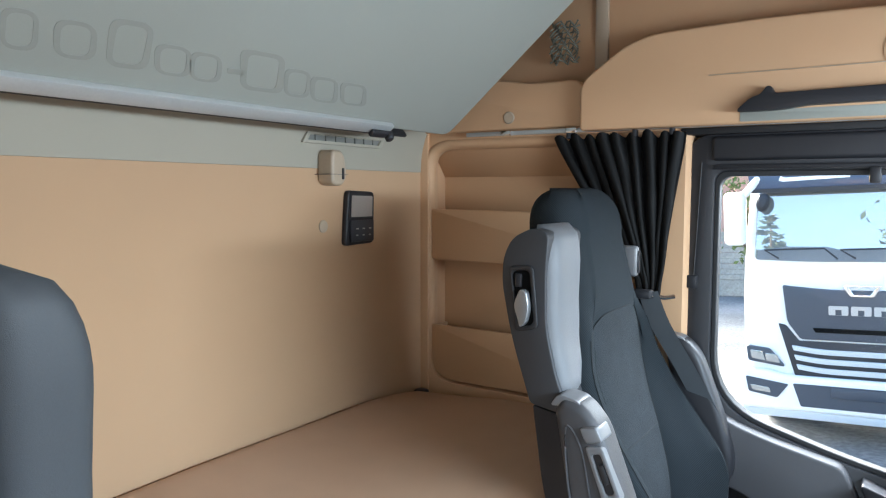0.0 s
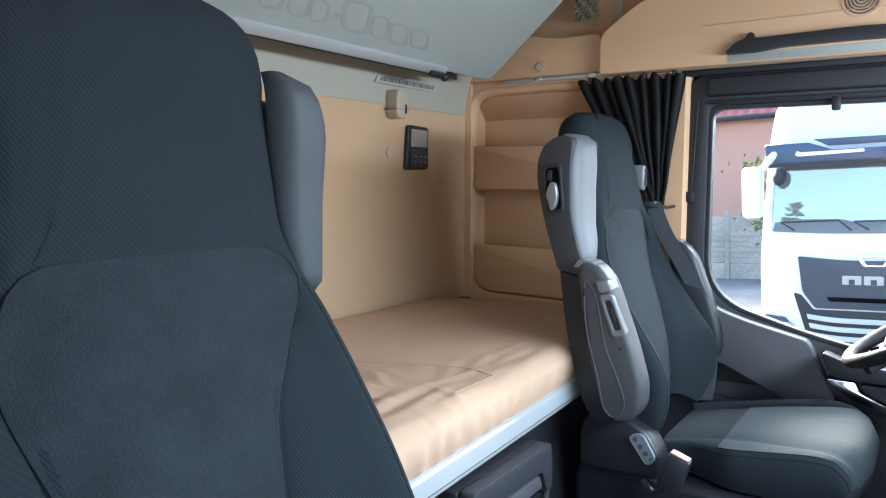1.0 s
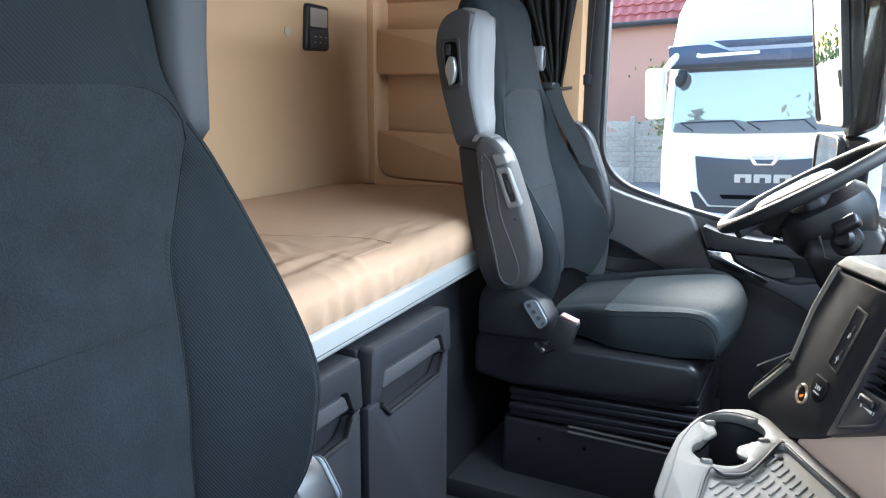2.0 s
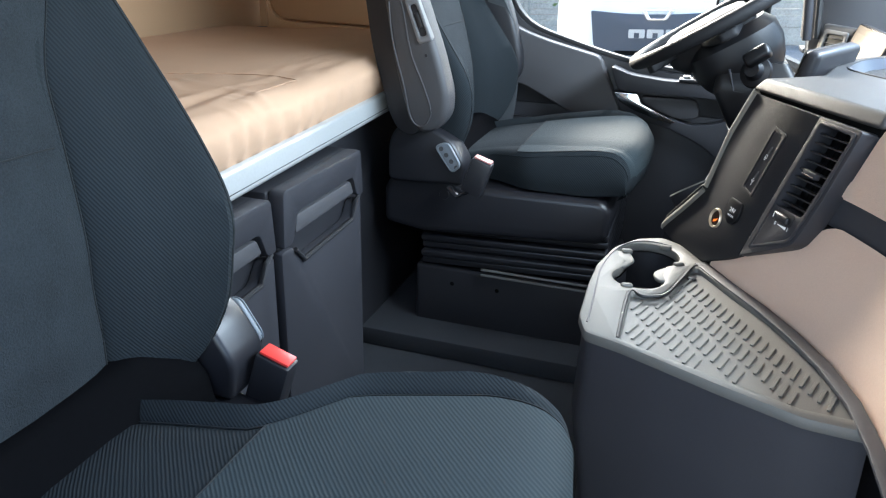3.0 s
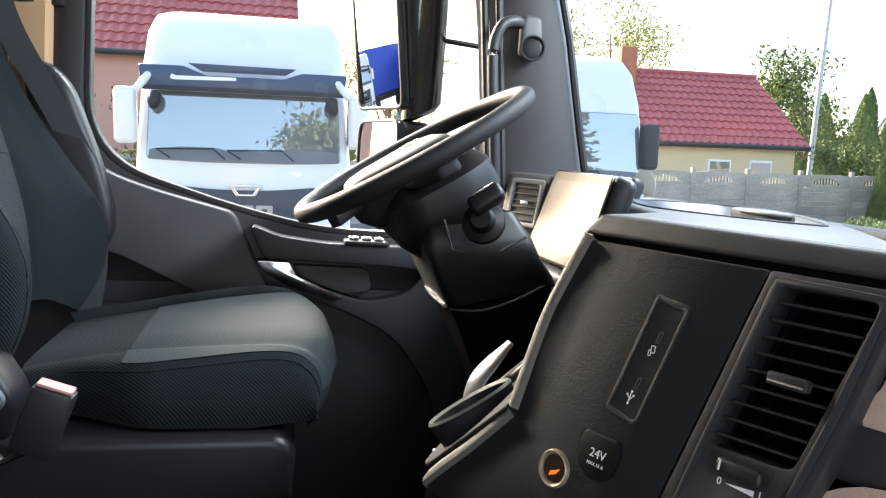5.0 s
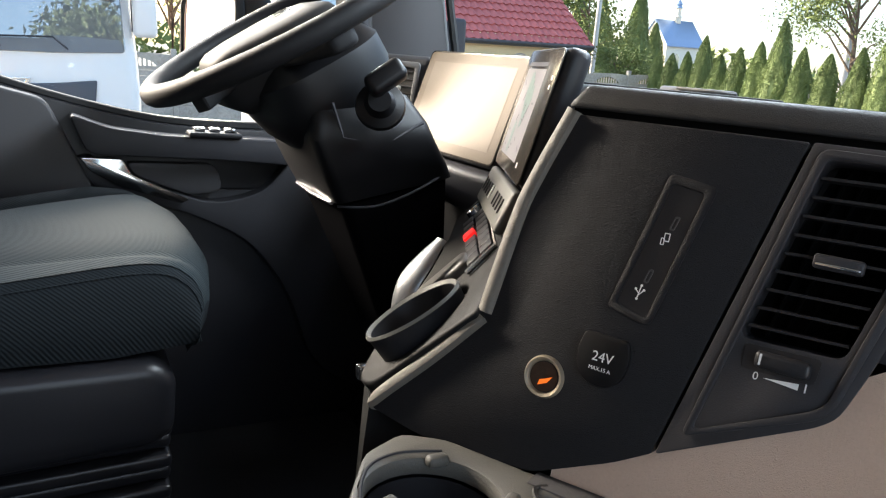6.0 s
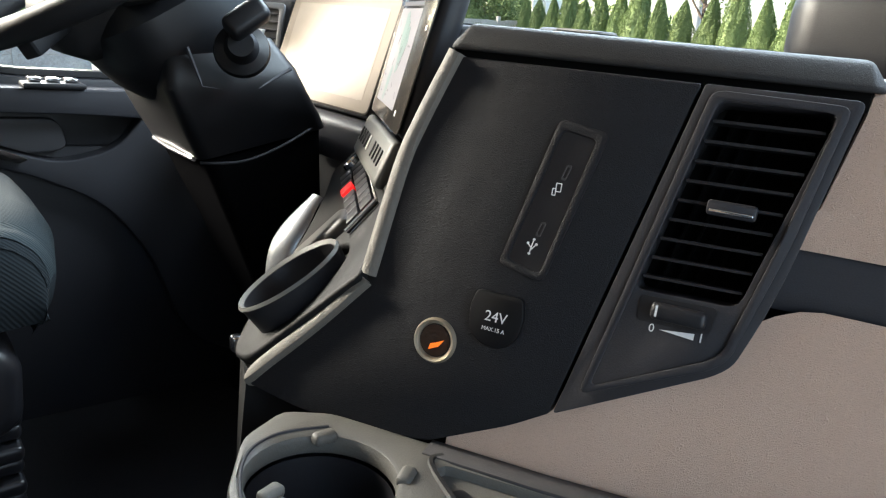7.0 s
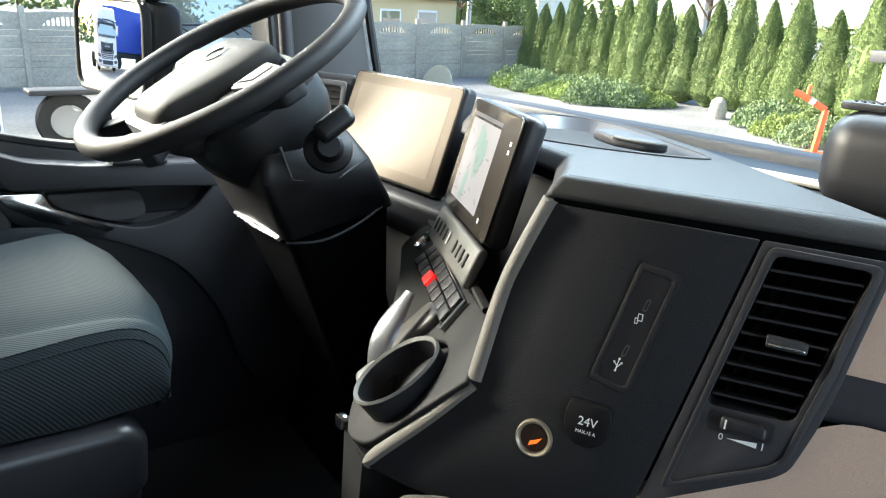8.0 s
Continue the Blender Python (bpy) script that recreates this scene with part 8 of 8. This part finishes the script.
st_ = lathe([(0.0, 0.0), (0.20, 0.0), (0.22, 0.2), (0.18, 0.42), (0.08, 0.52), (0.0, 0.53)], pose(16.9, 11.2, GZ), 14)
for v_ in st_.verts:
    v_.co += Vector((noise.noise(v_.co * 3), noise.noise(v_.co * 3 + Vector((5, 0, 0))), 0)) * 0.05
placed(solo("boulder", st_, CONCRETE, "pale upright stone at the edge of the planting", "stone"))


def broadleaf(name, x, y, height, spread, material, label, seed, leaf=0.16, n=4500):
    r_ = random.Random(seed)
    t = thing("tree", (x, y, GZ), label, "tree")
    tk = bmesh.new()
    tube([(x, y, GZ - 0.1), (x + 0.1, y, GZ + height * 0.35), (x - 0.1, y + 0.1, GZ + height * 0.75)], lambda q: 0.16 * (1 - 0.8 * q), 8, bm=tk)
    tips = []
    for k in range(11):
        a = r_.uniform(0, 6.28)
        z0 = height * r_.uniform(0.25, 0.6)
        tip = Vector((x + spread * r_.uniform(0.4, 0.85) * math.cos(a), y + spread * r_.uniform(0.4, 0.85) * math.sin(a), GZ + min(height * 0.95, z0 + height * r_.uniform(0.12, 0.4))))
        tube([(x, y, GZ + z0), tuple((Vector((x, y, GZ + z0)) + tip) / 2 + Vector((0, 0, 0.2))), tuple(tip)], lambda q: 0.06 * (1 - 0.85 * q), 6, bm=tk)
        tips.append(tip)
    tips.append(Vector((x, y, GZ + height * 0.9)))
    part("trunk", tk, BARK, t)
    bm = bmesh.new()

    def spot(q):
        c_ = q.choice(tips)
        return c_ + Vector((q.gauss(0, 1), q.gauss(0, 1), q.gauss(0, 0.8))) * spread * 0.24

    foliage(bm, None, None, n, leaf, r_, spot, 0.2)
    part("crown", bm, material, t)
    return placed(t)


broadleaf("tree", 17.5, 38.0, 11.5, 3.6, YELLOWLEAF, "broadleaf tree turning yellow behind the house", 21, 0.085, 5200)
broadleaf("tree", 13.2, 36.5, 10.0, 2.8, YELLOWLEAF, "tall yellowing tree behind the house", 22, 0.085, 4000)
broadleaf("tree", 30.5, 21.0, 8.5, 2.8, LEAF, "thin-leaved tree behind the hedge", 23, 0.08, 6500)
broadleaf("tree", 21.6, 25.2, 2.7, 1.2, LEAF, "round green bush beside the cream house", 24, 0.07, 4500)
broadleaf("tree", 33.0, 42.0, 9.0, 3.0, LEAF, "broadleaf tree beyond the fence", 25)
broadleaf("tree", -2.9, 18.5, 3.3, 0.8, LEAF, "small green tree beside the fence", 26, 0.07, 700)
broadleaf("tree", -14.0, 40.0, 9.0, 4.0, LEAF, "broadleaf tree behind the pink house", 27)
broadleaf("tree", 5.5, 38.0, 9.0, 3.0, YELLOWLEAF, "yellow-green tree in the distance", 28, 0.085, 4500)
# conifers that stand behind and show in lorry windscreens
for k, (x, y, hh) in enumerate(((40, 52, 9), (44, 54, 8), (47, 53, 7.5), (52, 58, 8), (56, 60, 7))):
    t = thing("conifer", (x, y, GZ), "distant dark green conifer tree", "tree", "distant conifers")
    o_ = new("crown", cyp[k % 4])
    o_.parent = t
    o_.matrix_basis = Matrix.Diagonal((2.4, 2.4, hh / 3.05, 1))
    placed(t)


def spruce(x, y, height, spread, seed):
    """Whorls of drooping boughs, each hung with short sprays, round a thin trunk."""
    q = random.Random(seed)
    t = thing("spruce", (x, y, GZ), "dark green spruce standing behind the yard", "tree", "spruces behind the yard")
    part("trunk", tube([(x, y, GZ), (x + 0.1, y, GZ + height * 0.5), (x, y, GZ + height * 0.98)], lambda f: 0.22 - 0.19 * f, 8), BARK, t)
    bm = bmesh.new()
    for k in range(26):
        f = 0.12 + 0.86 * k / 25
        for _ in range(7):
            a = q.uniform(0, 2 * math.pi)
            reach = spread * (1 - f) ** 0.8 * q.uniform(0.55, 1.12) + 0.15
            z0 = GZ + height * (f + q.uniform(-0.015, 0.015))
            for j in range(int(16 + 18 * (1 - f))):
                u = q.uniform(0.12, 1.0)
                c = Vector((x + reach * u * math.cos(a), y + reach * u * math.sin(a), z0 - 0.30 * reach * u + 0.26 * reach * u * u * u))
                d = Vector((math.cos(a) + q.gauss(0, 0.5), math.sin(a) + q.gauss(0, 0.5), q.gauss(-0.1, 0.4))).normalized()
                e = d.cross(Vector((q.gauss(0, 1), q.gauss(0, 1), q.gauss(0, 1)))).normalized()
                l_ = q.uniform(0.18, 0.42) * (0.6 + 0.6 * (1 - f))
                bm.faces.new([bm.verts.new(v) for v in (c - d * l_, c - e * l_ * 0.32, c + d * l_, c + e * l_ * 0.32)])
    part("crown", bm, SPRUCE, t)
    placed(t)


for x, hh, wide, sd_ in ((-6.2, 11.6, 3.4, 3), (19.0, 14.6, 3.6, 4), (-14, 12.5, 3.2, 6)):
    spruce(x, -25, hh, wide, sd_)
broadleaf("tree", 2.2, -25.0, 13.6, 3.4, SPRUCE, "round dark tree standing behind the yard", 31, 0.24, 9000)
broadleaf("tree", 12.6, -26.0, 13.4, 3.3, SPRUCE, "round dark tree behind the neighbouring lorry", 32, 0.24, 9000)
bd = bmesh.new()
foliage(bd, None, None, 9000, 0.9, random.Random(8), lambda q: (lambda a, r: Vector((r * math.cos(a), r * math.sin(a), GZ + q.random() ** 1.5 * (4 + 2.5 * math.sin(9 * a)))))(q.uniform(-0.1, 3.3), q.uniform(110, 150)), 0.3)
o_ = solo("treeline", bd, LEAF, "distant belt of trees", "trees", kind="stuff")
placed(o_)

# orange folding post
og = thing("parking_barrier", (14.05, 7.25, GZ), "orange steel folding barrier post with a white band", "barrier")
part("foot", rbox((13.85, 7.05, GZ), (14.3, 7.5, GZ + 0.05), 0.01), ORANGE, og)
part("post", tube([(14.05, 7.25, GZ + 0.03), (14.12, 7.2, GZ + 0.85)], 0.065, 8), ORANGE, og)
part("arm", tube([(14.12, 7.2, GZ + 0.85), (13.95, 7.52, GZ + 1.05), (13.85, 7.72, GZ + 1.15)], 0.06, 8), ORANGE, og)
part("fork", tube([(13.95, 7.52, GZ + 1.05), (13.97, 7.50, GZ + 1.28)], 0.04, 8), ORANGE, og)
part("band", tube([(14.02, 7.38, GZ + 0.965), (13.98, 7.46, GZ + 1.01)], 0.064, 8), WHITE, og)
placed(og)
kb_ = thing("shed", (18.6, 6.4, GZ), "white flat-roofed shed behind the hedge end", "shed")
part("wall", rbox((15.3, 4.0, GZ), (17.3, 6.85, 0.38), 0.02), WHITE, kb_)
part("roof", rbox((15.1, 3.8, 0.385), (17.5, 7.05, 0.60), 0.02), DOORGREY, kb_)
placed(kb_)

# own door mirror outside the driver window
om = thing("door_mirror", (0.3, 2.3, 0.75), "black door mirror housing outside the window", "mirror")
def pane(p0, p1, z0, z1, back, r=0.03, lean=0.0, bulge=0.0):
    """A mirror head: housing behind a glass that runs from p0 to p1 in plan; lean tips the glass, bulge is its curvature."""
    e = (Vector((*p1, 0)) - Vector((*p0, 0)))
    w_ = e.length
    e.normalize()
    n_ = Vector((e.y, -e.x, 0))
    if n_.x > 0:
        n_ = -n_
    zm = (z0 + z1) / 2
    z0, z1 = z0 - zm, z1 - zm
    nt_ = (n_ - Vector((0, 0, lean))).normalized()
    m_ = axes((*p0, zm), e, e.cross(nt_), nt_)
    zm = 0.0
    h_ = part("housing", prism(round_poly(rect(-0.006, z0 - 0.006, w_ + 0.006, z1 + 0.006), r, 4), -back, -0.0005, m_, 0.015, 3), DARKER, om, "black mirror housing")
    rows = []
    for j in range(13):
        v = z0 + (z1 - z0) * j / 12
        row = []
        for k in range(13):
            u = w_ * k / 12
            row.append(m_ @ Vector((u, v, 0.020 - bulge * ((u - w_ / 2) ** 2 + (v - zm) ** 2))))
        rows.append(row)
    b_ = loft(rows, False, False)
    bmesh.ops.solidify(b_, geom=list(b_.faces), thickness=0.002)
    part("mirror_glass", b_, MIRROR, h_, "mirror glass", angle=60)
    part("bezel", prism(round_poly(rect(-0.008, z0 - 0.008, w_ + 0.008, z1 + 0.008), r, 4), -0.0004, 0.022, m_, 0.003, 2, holes=[round_poly(rect(0.002, z0 + 0.002, w_ - 0.002, z1 - 0.002), r * 0.8, 4)]), DARKER, h_, "black mirror bezel")


part("pod", loft([[(x, y, z + 0.5 * (x - 0.30)) for x, y in round_poly([(0.300 + d_, 2.20 + d_), (0.405 - d_, 2.20 + d_), (0.405 - d_, 2.34 - d_), (0.300 + d_, 2.34 - d_)], 0.03, 4)] for z, d_ in ((0.995, 0.014), (1.01, 0.0), (1.40, 0.0), (1.72, 0.0), (1.735, 0.014))]), GLOSSBLACK, om, "glossy black mirror pod", angle=60)
pane((0.270, 2.19), (0.190, 2.46), 1.045, 1.72, 0.05, lean=0.135, bulge=0.06)
pane((0.305, 2.19), (0.239, 2.502), 0.80, 1.005, 0.08, 0.05, bulge=0.12)
part("bracket", tube([(0.40, 2.30, 1.24), (0.50, 2.18, 1.215), (0.60, 2.06, 1.20)], 0.008, 6), DARKER, om)
part("bracket", tube([(0.385, 2.30, 1.60), (0.378, 2.30, 1.24)], 0.006, 6), DARKER, om)
part("foot", tube([(0.34, 2.30, 0.80), (0.44, 2.15, 0.76), (0.52, 2.06, 0.74)], 0.02, 8), DARKER, om)
